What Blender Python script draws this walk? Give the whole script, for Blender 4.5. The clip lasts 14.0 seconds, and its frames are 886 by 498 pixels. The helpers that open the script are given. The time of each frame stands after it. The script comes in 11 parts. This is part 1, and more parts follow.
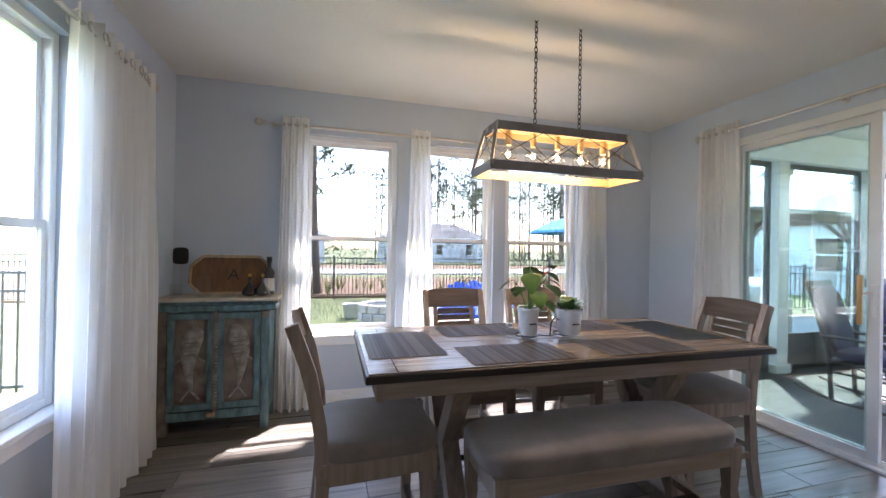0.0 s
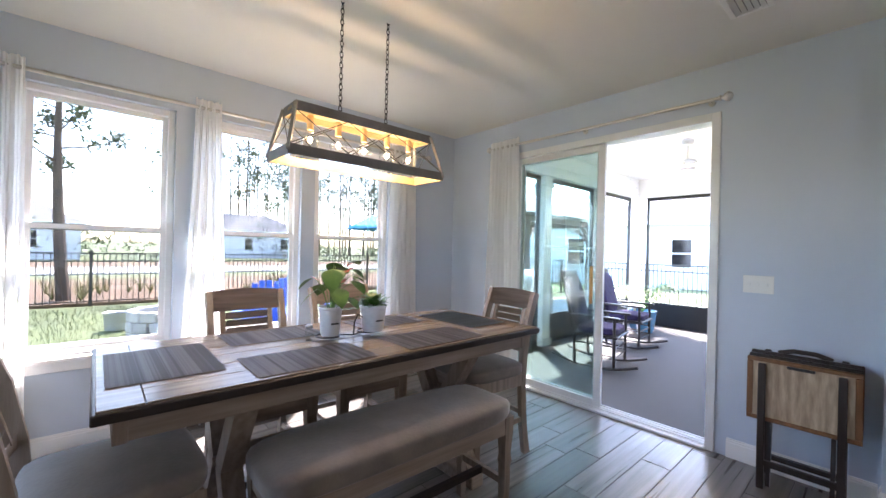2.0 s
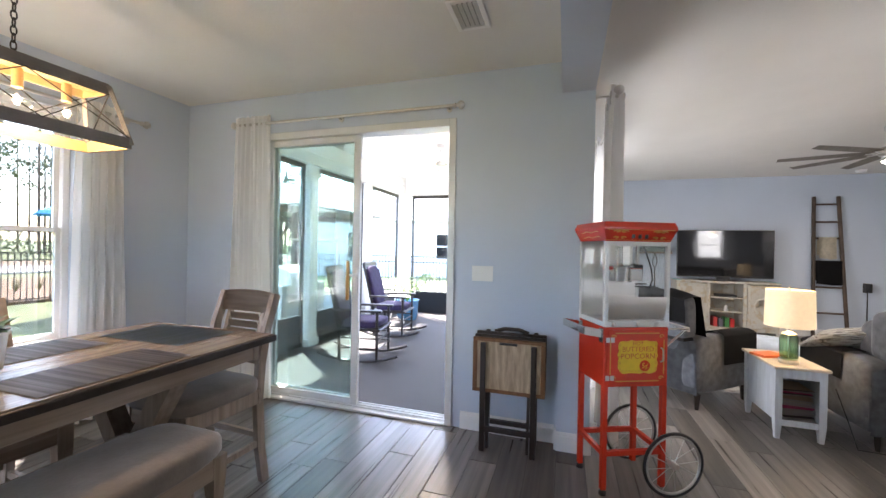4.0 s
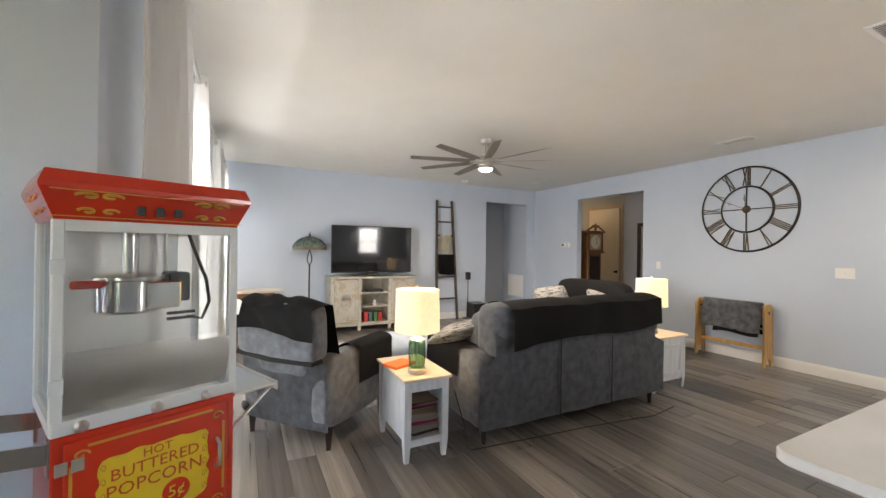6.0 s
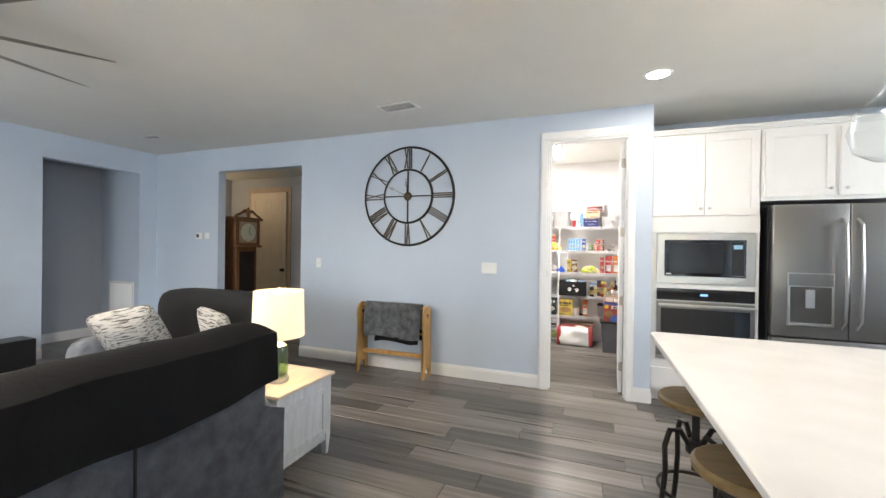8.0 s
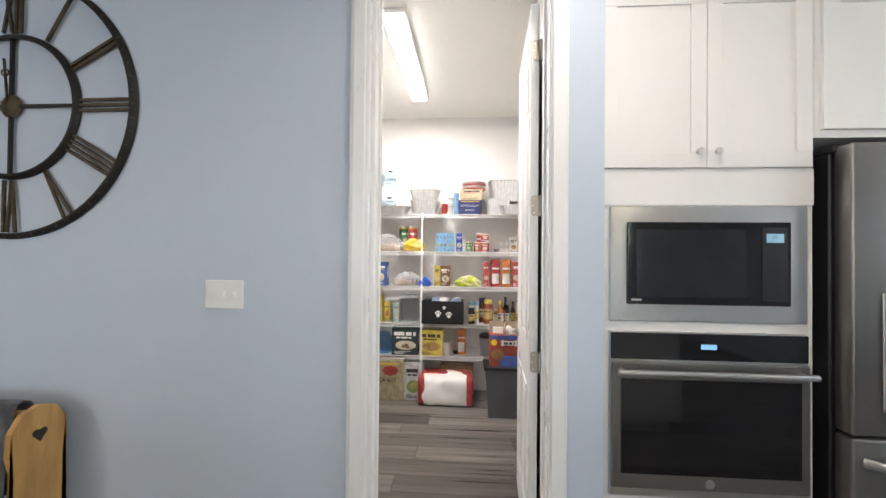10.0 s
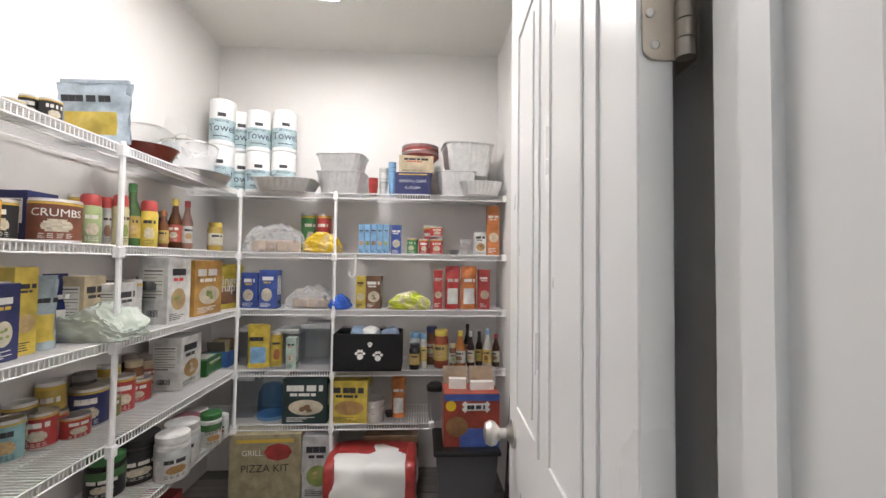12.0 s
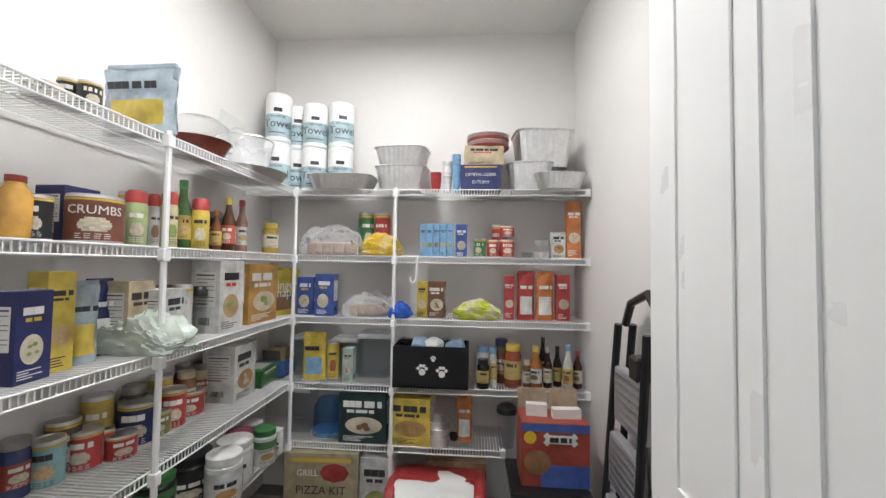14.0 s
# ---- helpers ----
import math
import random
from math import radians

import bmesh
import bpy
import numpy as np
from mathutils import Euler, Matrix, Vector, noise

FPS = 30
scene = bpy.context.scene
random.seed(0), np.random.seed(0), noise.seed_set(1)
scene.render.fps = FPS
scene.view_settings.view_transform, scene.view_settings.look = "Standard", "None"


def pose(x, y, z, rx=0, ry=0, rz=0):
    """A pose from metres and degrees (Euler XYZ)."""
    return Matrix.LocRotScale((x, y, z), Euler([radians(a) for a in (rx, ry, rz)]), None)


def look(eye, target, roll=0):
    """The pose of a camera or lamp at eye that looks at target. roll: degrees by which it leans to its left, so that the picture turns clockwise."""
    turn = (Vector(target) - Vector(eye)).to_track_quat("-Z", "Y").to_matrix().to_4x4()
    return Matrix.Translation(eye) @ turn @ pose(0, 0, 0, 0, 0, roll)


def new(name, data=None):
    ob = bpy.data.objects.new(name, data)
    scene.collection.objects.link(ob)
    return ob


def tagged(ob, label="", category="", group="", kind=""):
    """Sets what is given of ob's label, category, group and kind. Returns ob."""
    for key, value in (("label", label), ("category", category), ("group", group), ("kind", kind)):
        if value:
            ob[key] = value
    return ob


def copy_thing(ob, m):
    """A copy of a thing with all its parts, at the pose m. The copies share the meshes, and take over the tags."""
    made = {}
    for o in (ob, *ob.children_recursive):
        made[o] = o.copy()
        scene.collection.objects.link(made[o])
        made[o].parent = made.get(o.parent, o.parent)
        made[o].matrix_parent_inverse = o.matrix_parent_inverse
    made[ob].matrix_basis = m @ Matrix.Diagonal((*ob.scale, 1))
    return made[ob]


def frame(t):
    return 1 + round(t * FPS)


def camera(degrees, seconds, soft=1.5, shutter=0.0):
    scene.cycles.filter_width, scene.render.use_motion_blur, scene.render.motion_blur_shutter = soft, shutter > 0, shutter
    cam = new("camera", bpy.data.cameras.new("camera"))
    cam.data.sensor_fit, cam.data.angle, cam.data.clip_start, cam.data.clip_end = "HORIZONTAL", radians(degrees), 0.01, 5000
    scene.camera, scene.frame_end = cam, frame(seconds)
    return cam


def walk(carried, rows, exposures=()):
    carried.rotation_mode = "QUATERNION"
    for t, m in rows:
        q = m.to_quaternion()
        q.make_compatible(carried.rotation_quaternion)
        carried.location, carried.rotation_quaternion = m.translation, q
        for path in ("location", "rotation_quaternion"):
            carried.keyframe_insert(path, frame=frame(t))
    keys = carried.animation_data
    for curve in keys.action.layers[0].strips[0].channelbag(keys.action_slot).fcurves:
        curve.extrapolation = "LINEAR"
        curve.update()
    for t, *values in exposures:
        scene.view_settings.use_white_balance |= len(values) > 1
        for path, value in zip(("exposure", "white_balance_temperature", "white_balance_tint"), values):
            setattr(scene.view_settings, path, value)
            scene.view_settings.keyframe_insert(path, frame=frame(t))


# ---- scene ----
cam = camera(97.2, 14.0)
PATH = [
    (0, (0.085, 0.311, 1.378), (0.631, 2.235, 1.384), 1.0),
    (0.5, (0.137, 0.329, 1.37), (0.889, 2.183, 1.378), 1.1),
    (1, (0.173, 0.343, 1.376), (1.134, 2.097, 1.378), 1.2),
    (1.5, (0.203, 0.351, 1.384), (1.357, 1.985, 1.382), 1.4),
    (2, (0.219, 0.364, 1.379), (1.548, 1.858, 1.381), 1.4),
    (2.2, (0.224, 0.375, 1.369), (1.622, 1.804, 1.377), 1.3),
    (4.3, (0.727, 0.268, 1.389), (2.69, 0.65, 1.385), 1.0),
    (4.5, (0.849, 0.243, 1.383), (2.837, 0.463, 1.382), 0.9),
    (5, (1.132, 0.158, 1.398), (3.126, -0.007, 1.396), 1.0),
    (5.5, (1.422, -0.027, 1.397), (3.351, -0.556, 1.393), 0.9),
    (6, (1.793, -0.294, 1.388), (3.577, -1.199, 1.392), 0.8),
    (6.5, (2.14, -0.622, 1.383), (3.712, -1.858, 1.389), 1.0),
    (7, (2.353, -1.075, 1.42), (3.68, -2.571, 1.416), 0.8),
    (7.5, (2.54, -1.576, 1.382), (3.549, -3.303, 1.386), 0.9),
    (8, (2.633, -2.165, 1.399), (3.336, -4.038, 1.392), 0.8),
    (8.2, (2.651, -2.442, 1.397), (3.245, -4.352, 1.388), 0.7),
    (8.5, (2.651, -2.813, 1.395), (3.141, -4.752, 1.391), 0.9),
    (9, (2.642, -3.457, 1.402), (2.989, -5.427, 1.398), 0.8),
    (9.2, (2.63, -3.726, 1.396), (2.937, -5.703, 1.396), 0.8),
    (11.3, (2.606, -5.626, 1.345), (2.522, -7.624, 1.398), 0.6),
    (11.5, (2.596, -5.740, 1.345), (2.501, -7.737, 1.400), 0.8),
    (12, (2.560, -5.984, 1.337), (2.452, -7.980, 1.405), 0.7),
    (12.5, (2.544, -6.139, 1.334), (2.441, -8.135, 1.415), 0.7),
    (13, (2.576, -6.230, 1.343), (2.515, -8.227, 1.428), 0.8),
    (13.5, (2.619, -6.262, 1.345), (2.646, -8.260, 1.426), 0.8),
    (14, (2.655, -6.252, 1.341), (2.806, -8.245, 1.421), 0.9),
]
walk(cam, [(t, look(eye, target, roll)) for t, eye, target, roll in PATH],
     [(0.0, 4.6, 6550, 23), (2.2, 4.92, 6450, 22), (4.5, 5.05, 6950, 19), (5.5, 5.2, 7250, 17), (6.0, 5.25, 7250, 17), (7.0, 5.15, 6450, 12), (8.0, 5.4, 6400, 12), (9.0, 5.25, 6400, 12), (11.3, 4.45, 6300, 14), (12.5, 4.25, 6150, 12), (14.0, 4.2, 6000, 10)])

# ---- light ----
world = bpy.data.worlds.new("sky")
scene.world = world
world.use_nodes = True
wn = world.node_tree
sky = wn.nodes.new("ShaderNodeTexSky")
sky.sky_type = "NISHITA"
sky.sun_disc = False
sky.sun_elevation, sky.sun_rotation = radians(58.4), radians(40.6)
sky.air_density, sky.dust_density = 1.0, 1.2
wn.links.new(sky.outputs[0], wn.nodes["Background"].inputs[0])
wn.nodes["Background"].inputs[1].default_value = 0.15
sun = new("sun", bpy.data.lights.new("sun", "SUN"))
sun.data.energy, sun.data.angle, sun.data.color = 2.0, radians(2.0), (1.0, 0.97, 0.93)
sun.matrix_world = look((6, 7, 15), (0, 0, 0))


def lamp(name, kind, loc, watts, colour, size=0.1, target=None):
    ob = new(name, bpy.data.lights.new(name, kind))
    ob.data.energy, ob.data.color = watts, colour
    if kind == "AREA":
        ob.data.shape, ob.data.size = "DISK", size
    else:
        ob.data.shadow_soft_size = size
    ob.matrix_world = look(loc, target or (loc[0], loc[1] + 0.001, loc[2] - 1))
    return ob


def daylight(name, loc, target, w, h, watts):
    """Sky light coming in through one window opening."""
    ob = lamp(name, "AREA", loc, watts, (0.90, 0.95, 1.0), w, target)
    ob.data.shape, ob.data.size, ob.data.size_y = "RECTANGLE", w, h
    return ob


daylight("slider_daylight", (5.3, 0.26, 1.25), (5.3, -1, 1.25), 2.1, 2.2, 5.2)
daylight("living_window_daylight", (8.17, 0.26, 1.5), (8.17, -1, 1.5), 0.75, 1.6, 1.8)
daylight("kitchen_window_daylight", (-1.2, -5.0, 1.72), (0, -5.0, 1.72), 0.85, 1.1, 1.2)


# ---- materials ----
def mat(name, col, rough=0.5, metal=0.0, var=0.12, scale=6.0, col2=None, bump=0.15, fine=90.0, stretch=(1, 1, 1), mask=(0.30, 0.70),
        random_amount=0.0, coat=0.0, emit=None, alpha=None, sheen=0.0):
    """A surface with variation at two scales and a fine relief."""
    m = bpy.data.materials.new(name)
    m.use_nodes = True
    nt, N = m.node_tree, m.node_tree.nodes
    L = nt.links.new
    b = N["Principled BSDF"]
    tc, mp = N.new("ShaderNodeTexCoord"), N.new("ShaderNodeMapping")
    mp.inputs["Scale"].default_value = stretch
    inf, isl = N.new("ShaderNodeObjectInfo"), N.new("ShaderNodeNewGeometry")
    add = N.new("ShaderNodeMath"); add.operation = "ADD"
    fr = N.new("ShaderNodeMath"); fr.operation = "FRACT"
    L(inf.outputs["Random"], add.inputs[0]); L(isl.outputs["Random Per Island"], add.inputs[1]); L(add.outputs[0], fr.inputs[0])
    off = N.new("ShaderNodeVectorMath"); off.operation = "ADD"
    sc = N.new("ShaderNodeVectorMath"); sc.operation = "SCALE"; sc.inputs[0].default_value = (37, 53, 71)
    L(fr.outputs[0], sc.inputs["Scale"])
    L(tc.outputs["Object"], off.inputs[0]); L(sc.outputs[0], off.inputs[1]); L(off.outputs[0], mp.inputs[0])
    n1, n2 = N.new("ShaderNodeTexNoise"), N.new("ShaderNodeTexNoise")
    n1.inputs["Scale"].default_value, n1.inputs["Detail"].default_value = scale, 5
    n2.inputs["Scale"].default_value, n2.inputs["Detail"].default_value = fine, 3
    L(mp.outputs[0], n1.inputs[0]); L(mp.outputs[0], n2.inputs[0])
    r = N.new("ShaderNodeMapRange")
    r.inputs[1].default_value, r.inputs[2].default_value = mask
    L(n1.outputs[0], r.inputs[0])
    mx = N.new("ShaderNodeMix"); mx.data_type = "RGBA"
    dark = [c * (1 - var) for c in col]
    mx.inputs[6].default_value = (*dark, 1)
    mx.inputs[7].default_value = (*(col2 or [min(1, c * (1 + var)) for c in col]), 1)
    L(r.outputs[0], mx.inputs[0])
    hs = N.new("ShaderNodeHueSaturation")
    v = N.new("ShaderNodeMapRange")
    v.inputs[3].default_value, v.inputs[4].default_value = 1 - random_amount, 1 + random_amount
    L(fr.outputs[0], v.inputs[0]); L(v.outputs[0], hs.inputs["Value"]); L(mx.outputs[2], hs.inputs["Color"])
    g = N.new("ShaderNodeMix"); g.data_type = "RGBA"; g.blend_type = "MULTIPLY"; g.inputs[0].default_value = min(0.5, var)
    g2 = N.new("ShaderNodeMapRange"); g2.inputs[1].default_value, g2.inputs[2].default_value = 0.3, 0.7
    g2.inputs[3].default_value = 0.6
    L(n2.outputs[0], g2.inputs[0]); L(hs.outputs[0], g.inputs[6]); L(g2.outputs[0], g.inputs[7])
    L(g.outputs[2], b.inputs["Base Color"])
    rr = N.new("ShaderNodeMapRange")
    rr.inputs[3].default_value, rr.inputs[4].default_value = max(0, rough - 0.08), min(1, rough + 0.08)
    L(n1.outputs[0], rr.inputs[0]); L(rr.outputs[0], b.inputs["Roughness"])
    b.inputs["Metallic"].default_value = metal
    b.inputs["Coat Weight"].default_value = coat
    b.inputs["Sheen Weight"].default_value = sheen
    if bump:
        bp = N.new("ShaderNodeBump"); bp.inputs["Strength"].default_value = bump; bp.inputs["Distance"].default_value = 0.004
        L(n2.outputs[0], bp.inputs["Height"]); L(bp.outputs[0], b.inputs["Normal"])
    if emit:
        b.inputs["Emission Color"].default_value, b.inputs["Emission Strength"].default_value = (*emit[:3], 1), emit[3]
    if alpha is not None:
        b.inputs["Alpha"].default_value = alpha
    return m


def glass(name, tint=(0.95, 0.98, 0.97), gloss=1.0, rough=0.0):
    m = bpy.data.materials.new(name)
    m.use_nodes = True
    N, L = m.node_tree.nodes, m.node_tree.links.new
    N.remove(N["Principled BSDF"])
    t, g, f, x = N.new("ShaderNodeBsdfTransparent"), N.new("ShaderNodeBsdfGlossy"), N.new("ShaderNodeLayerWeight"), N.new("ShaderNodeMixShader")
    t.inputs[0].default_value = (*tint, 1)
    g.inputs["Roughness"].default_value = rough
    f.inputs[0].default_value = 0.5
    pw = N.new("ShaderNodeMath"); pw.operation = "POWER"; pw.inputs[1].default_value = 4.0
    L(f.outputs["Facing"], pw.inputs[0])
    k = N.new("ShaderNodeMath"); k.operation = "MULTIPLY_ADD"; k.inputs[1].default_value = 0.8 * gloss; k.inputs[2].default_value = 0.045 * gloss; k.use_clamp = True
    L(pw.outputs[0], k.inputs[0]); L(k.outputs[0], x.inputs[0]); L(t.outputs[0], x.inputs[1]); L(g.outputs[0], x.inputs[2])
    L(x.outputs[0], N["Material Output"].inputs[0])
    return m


def sheer(name, col, through_=0.35):
    """Thin woven cloth that lets part of the light through."""
    m = bpy.data.materials.new(name)
    m.use_nodes = True
    N, L = m.node_tree.nodes, m.node_tree.links.new
    N.remove(N["Principled BSDF"])
    d, t, a, x = N.new("ShaderNodeBsdfDiffuse"), N.new("ShaderNodeBsdfTranslucent"), N.new("ShaderNodeMixShader"), N.new("ShaderNodeTexNoise")
    tc, mp = N.new("ShaderNodeTexCoord"), N.new("ShaderNodeMapping")
    mp.inputs["Scale"].default_value = (1, 1, 0.03)
    x.inputs["Scale"].default_value = 120
    r = N.new("ShaderNodeMix"); r.data_type = "RGBA"
    r.inputs[6].default_value, r.inputs[7].default_value = (*[c * 0.93 for c in col], 1), (*col, 1)
    L(tc.outputs["Object"], mp.inputs[0]); L(mp.outputs[0], x.inputs[0]); L(x.outputs[0], r.inputs[0])
    L(r.outputs[2], d.inputs[0]); L(r.outputs[2], t.inputs[0])
    a.inputs[0].default_value = through_
    L(d.outputs[0], a.inputs[1]); L(t.outputs[0], a.inputs[2]); L(a.outputs[0], N["Material Output"].inputs[0])
    return m


def plain(name, col, rough=0.5, metal=0.0, coat=0.0):
    return mat(name, col, rough, metal, 0.06, 25, bump=0.03, fine=200, coat=coat)


M = {}
M["wall"] = mat("wall_paint_blue_grey", (0.53, 0.60, 0.69), 0.6, var=0.02, scale=2, bump=0.10, fine=160)
M["ceil"] = mat("ceiling_paint", (0.74, 0.73, 0.69), 0.85, var=0.02, scale=3, bump=0.35, fine=55)
M["pantry"] = mat("pantry_paint_white", (0.71, 0.69, 0.67), 0.7, var=0.02, scale=2, bump=0.12, fine=150)
M["trim"] = mat("trim_white_gloss", (0.82, 0.82, 0.81), 0.3, var=0.015, scale=4, bump=0.02)
M["vinyl"] = mat("white_vinyl", (0.83, 0.84, 0.85), 0.35, var=0.015, scale=4, bump=0.02)
M["alum"] = mat("painted_aluminium", (0.72, 0.74, 0.74), 0.35, var=0.03, scale=5, bump=0.02)
M["floor"] = mat("vinyl_plank_grey_oak", (0.100, 0.090, 0.081), 0.30, var=0.28, scale=3.0, col2=(0.23, 0.208, 0.184), bump=0.12, fine=26,
                 stretch=(0.3, 8, 1), random_amount=0.50, mask=(0.25, 0.78))
M["joint"] = mat("floor_joint", (0.03, 0.028, 0.026), 0.8)
M["porch"] = mat("porch_tile_plank", (0.68, 0.67, 0.67), 0.35, var=0.25, scale=3, col2=(0.82, 0.81, 0.81), bump=0.1, fine=26, stretch=(0.4, 5, 1), random_amount=0.15)
# grey tint put into the panes to dim the bright outdoors; side window stays clearer
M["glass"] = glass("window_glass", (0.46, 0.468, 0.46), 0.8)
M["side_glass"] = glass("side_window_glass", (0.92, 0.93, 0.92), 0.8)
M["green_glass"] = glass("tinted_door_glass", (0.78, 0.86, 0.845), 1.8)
M["clear"] = glass("thin_clear_glass", (0.96, 0.97, 0.97), 1.0)
M["plastic_clear"] = glass("clear_plastic", (0.86, 0.88, 0.9), 1.2, rough=0.12)
M["film"] = mat("crinkled_clear_film", (0.80, 0.81, 0.82), 0.15, var=0.05, scale=20, bump=0.6, fine=30, alpha=0.30)
M["curtain"] = sheer("sheer_curtain_white", (0.94, 0.94, 0.93), 0.6)
M["nickel"] = mat("brushed_nickel", (0.62, 0.60, 0.57), 0.36, 1.0, 0.05, 20, bump=0.03)
M["hinge"] = mat("satin_nickel_hinge", (0.50, 0.46, 0.40), 0.42, 1.0, 0.05, 20, bump=0.03)
M["steel"] = mat("stainless_steel", (0.66, 0.65, 0.63), 0.33, 1.0, 0.04, 3, bump=0.04, fine=300, stretch=(1, 1, 0.03))
M["slate"] = mat("slate_grey_steel", (0.30, 0.29, 0.28), 0.32, 0.9, 0.04, 3, bump=0.03, fine=300, stretch=(0.03, 1, 1))
M["foil"] = mat("aluminium_foil", (0.72, 0.72, 0.72), 0.40, 1.0, 0.08, 30, bump=0.30, fine=60)
M["black"] = mat("black_plastic", (0.012, 0.012, 0.013), 0.35, var=0.1, bump=0.03)
M["black_gloss"] = mat("black_glass", (0.006, 0.006, 0.007), 0.06, var=0.02, bump=0.0, coat=0.5)
M["iron"] = mat("black_wrought_iron", (0.03, 0.027, 0.024), 0.55, 0.5, 0.3, 20, bump=0.2)
M["white"] = mat("white_plastic", (0.80, 0.80, 0.78), 0.4, var=0.02, bump=0.02)
M["wire"] = mat("white_coated_wire", (0.82, 0.82, 0.82), 0.35, var=0.02, bump=0.0)
M["quartz"] = mat("white_quartz", (0.80, 0.78, 0.75), 0.16, var=0.04, scale=5, bump=0.0)
M["cabinet"] = mat("white_cabinet_paint", (0.80, 0.79, 0.76), 0.38, var=0.015, scale=3, bump=0.02)
M["grey_fabric"] = mat("grey_microsuede", (0.095, 0.104, 0.120), 0.9, var=0.16, scale=16, col2=(0.160, 0.174, 0.198), bump=0.3, fine=60, sheen=0.25)
M["black_fabric"] = mat("black_throw_cloth", (0.008, 0.008, 0.009), 0.95, var=0.3, scale=9, bump=0.5, fine=50)
M["taupe"] = mat("taupe_microsuede", (0.150, 0.120, 0.100), 0.85, var=0.12, scale=6, col2=(0.215, 0.178, 0.150), bump=0.3, fine=70, sheen=0.3)
M["wash"] = mat("weathered_grey_brown_wood", (0.25, 0.19, 0.145), 0.5, var=0.15, scale=4, col2=(0.36, 0.285, 0.225), bump=0.2, fine=30, stretch=(9, 9, 0.6))
M["wash_h"] = mat("weathered_grey_brown_wood_long", (0.25, 0.19, 0.145), 0.45, var=0.15, scale=4, col2=(0.36, 0.285, 0.225), bump=0.2, fine=30, stretch=(0.5, 9, 9))
M["tabletop"] = mat("table_planks", (0.24, 0.18, 0.135), 0.24, var=0.2, scale=3, col2=(0.38, 0.31, 0.25), bump=0.08, fine=26, stretch=(0.25, 12, 1), random_amount=0.15)
M["darkwood"] = mat("dark_stained_wood", (0.022, 0.015, 0.012), 0.35, var=0.35, scale=5, bump=0.2, fine=30, stretch=(1, 8, 1))
M["ladderwood"] = mat("dark_ladder_wood", (0.05, 0.032, 0.022), 0.6, var=0.4, scale=6, col2=(0.11, 0.07, 0.045), bump=0.3, fine=30, stretch=(8, 8, 1))
M["pine"] = mat("golden_pine", (0.50, 0.27, 0.075), 0.4, var=0.2, scale=4, col2=(0.62, 0.36, 0.12), bump=0.1, fine=30, stretch=(5, 5, 0.7))
M["oak"] = mat("honey_oak", (0.19, 0.085, 0.032), 0.4, var=0.3, scale=5, bump=0.15, fine=30, stretch=(6, 6, 1))
M["tan"] = mat("worn_tan_wood", (0.42, 0.30, 0.19), 0.45, var=0.3, scale=7, col2=(0.55, 0.42, 0.28), bump=0.15, fine=30, stretch=(6, 6, 1))
M["teal"] = mat("distressed_teal_paint", (0.065, 0.150, 0.175), 0.55, var=0.4, scale=7, col2=(0.135, 0.245, 0.275), bump=0.5, fine=22, stretch=(3, 3, 1))
M["teal_worn"] = mat("worn_brown_carving", (0.13, 0.095, 0.075), 0.65, var=0.3, scale=10, col2=(0.24, 0.2, 0.17), bump=0.6, fine=35)
M["chippy"] = mat("chipped_white_paint", (0.62, 0.60, 0.52), 0.6, var=0.25, scale=9, col2=(0.42, 0.35, 0.25), bump=0.4, fine=30, mask=(0.5, 0.62))
M["whitewash"] = mat("whitewashed_wood", (0.60, 0.64, 0.68), 0.5, var=0.12, scale=5, bump=0.15, fine=30, stretch=(6, 6, 0.8))
M["cream_top"] = mat("cream_tabletop", (0.66, 0.57, 0.45), 0.4, var=0.1, scale=5, bump=0.1, fine=30, stretch=(6, 1, 1))
M["red"] = mat("red_enamel", (0.62, 0.040, 0.016), 0.22, var=0.04, scale=3, bump=0.0, coat=0.4)
M["yellow"] = plain("yellow_print", (0.78, 0.53, 0.03), 0.4)
M["gold"] = plain("gold_print", (0.62, 0.30, 0.03), 0.4)
M["navy"] = mat("indigo_cushion", (0.024, 0.017, 0.07), 0.9, var=0.3, scale=12, bump=0.4, fine=80)
M["rocker"] = mat("black_rocker_paint", (0.01, 0.01, 0.012), 0.4, var=0.1, bump=0.05)
M["shade"] = mat("cream_lamp_shade", (0.82, 0.70, 0.47), 0.8, var=0.05, scale=40, bump=0.2, fine=200, emit=(1.0, 0.74, 0.42, 0.021))
M["bulb"] = mat("glowing_bulb", (1, 0.9, 0.7), 0.5, var=0, bump=0, emit=(1.0, 0.72, 0.38, 2.0))
M["led"] = mat("glowing_diffuser", (1, 1, 1), 0.5, var=0, bump=0, emit=(1.0, 0.93, 0.82, 1.0))
M["tube"] = mat("glowing_fluorescent", (1, 1, 1), 0.5, var=0, bump=0, emit=(1.0, 0.98, 0.95, 0.55))
M["bottle_green"] = glass("green_lamp_glass", (0.72, 0.84, 0.68), 1.5)
M["throw"] = mat("grey_fleece_throw", (0.17, 0.185, 0.20), 0.95, var=0.35, scale=14, col2=(0.29, 0.305, 0.32), bump=0.5, fine=50, sheen=0.3)
M["ivory_cloth"] = mat("ivory_towel", (0.62, 0.57, 0.45), 0.95, var=0.12, scale=20, bump=0.6, fine=90)
M["mat_cloth"] = mat("doormat", (0.22, 0.205, 0.19), 0.95, var=0.2, scale=30, bump=0.6, fine=120)
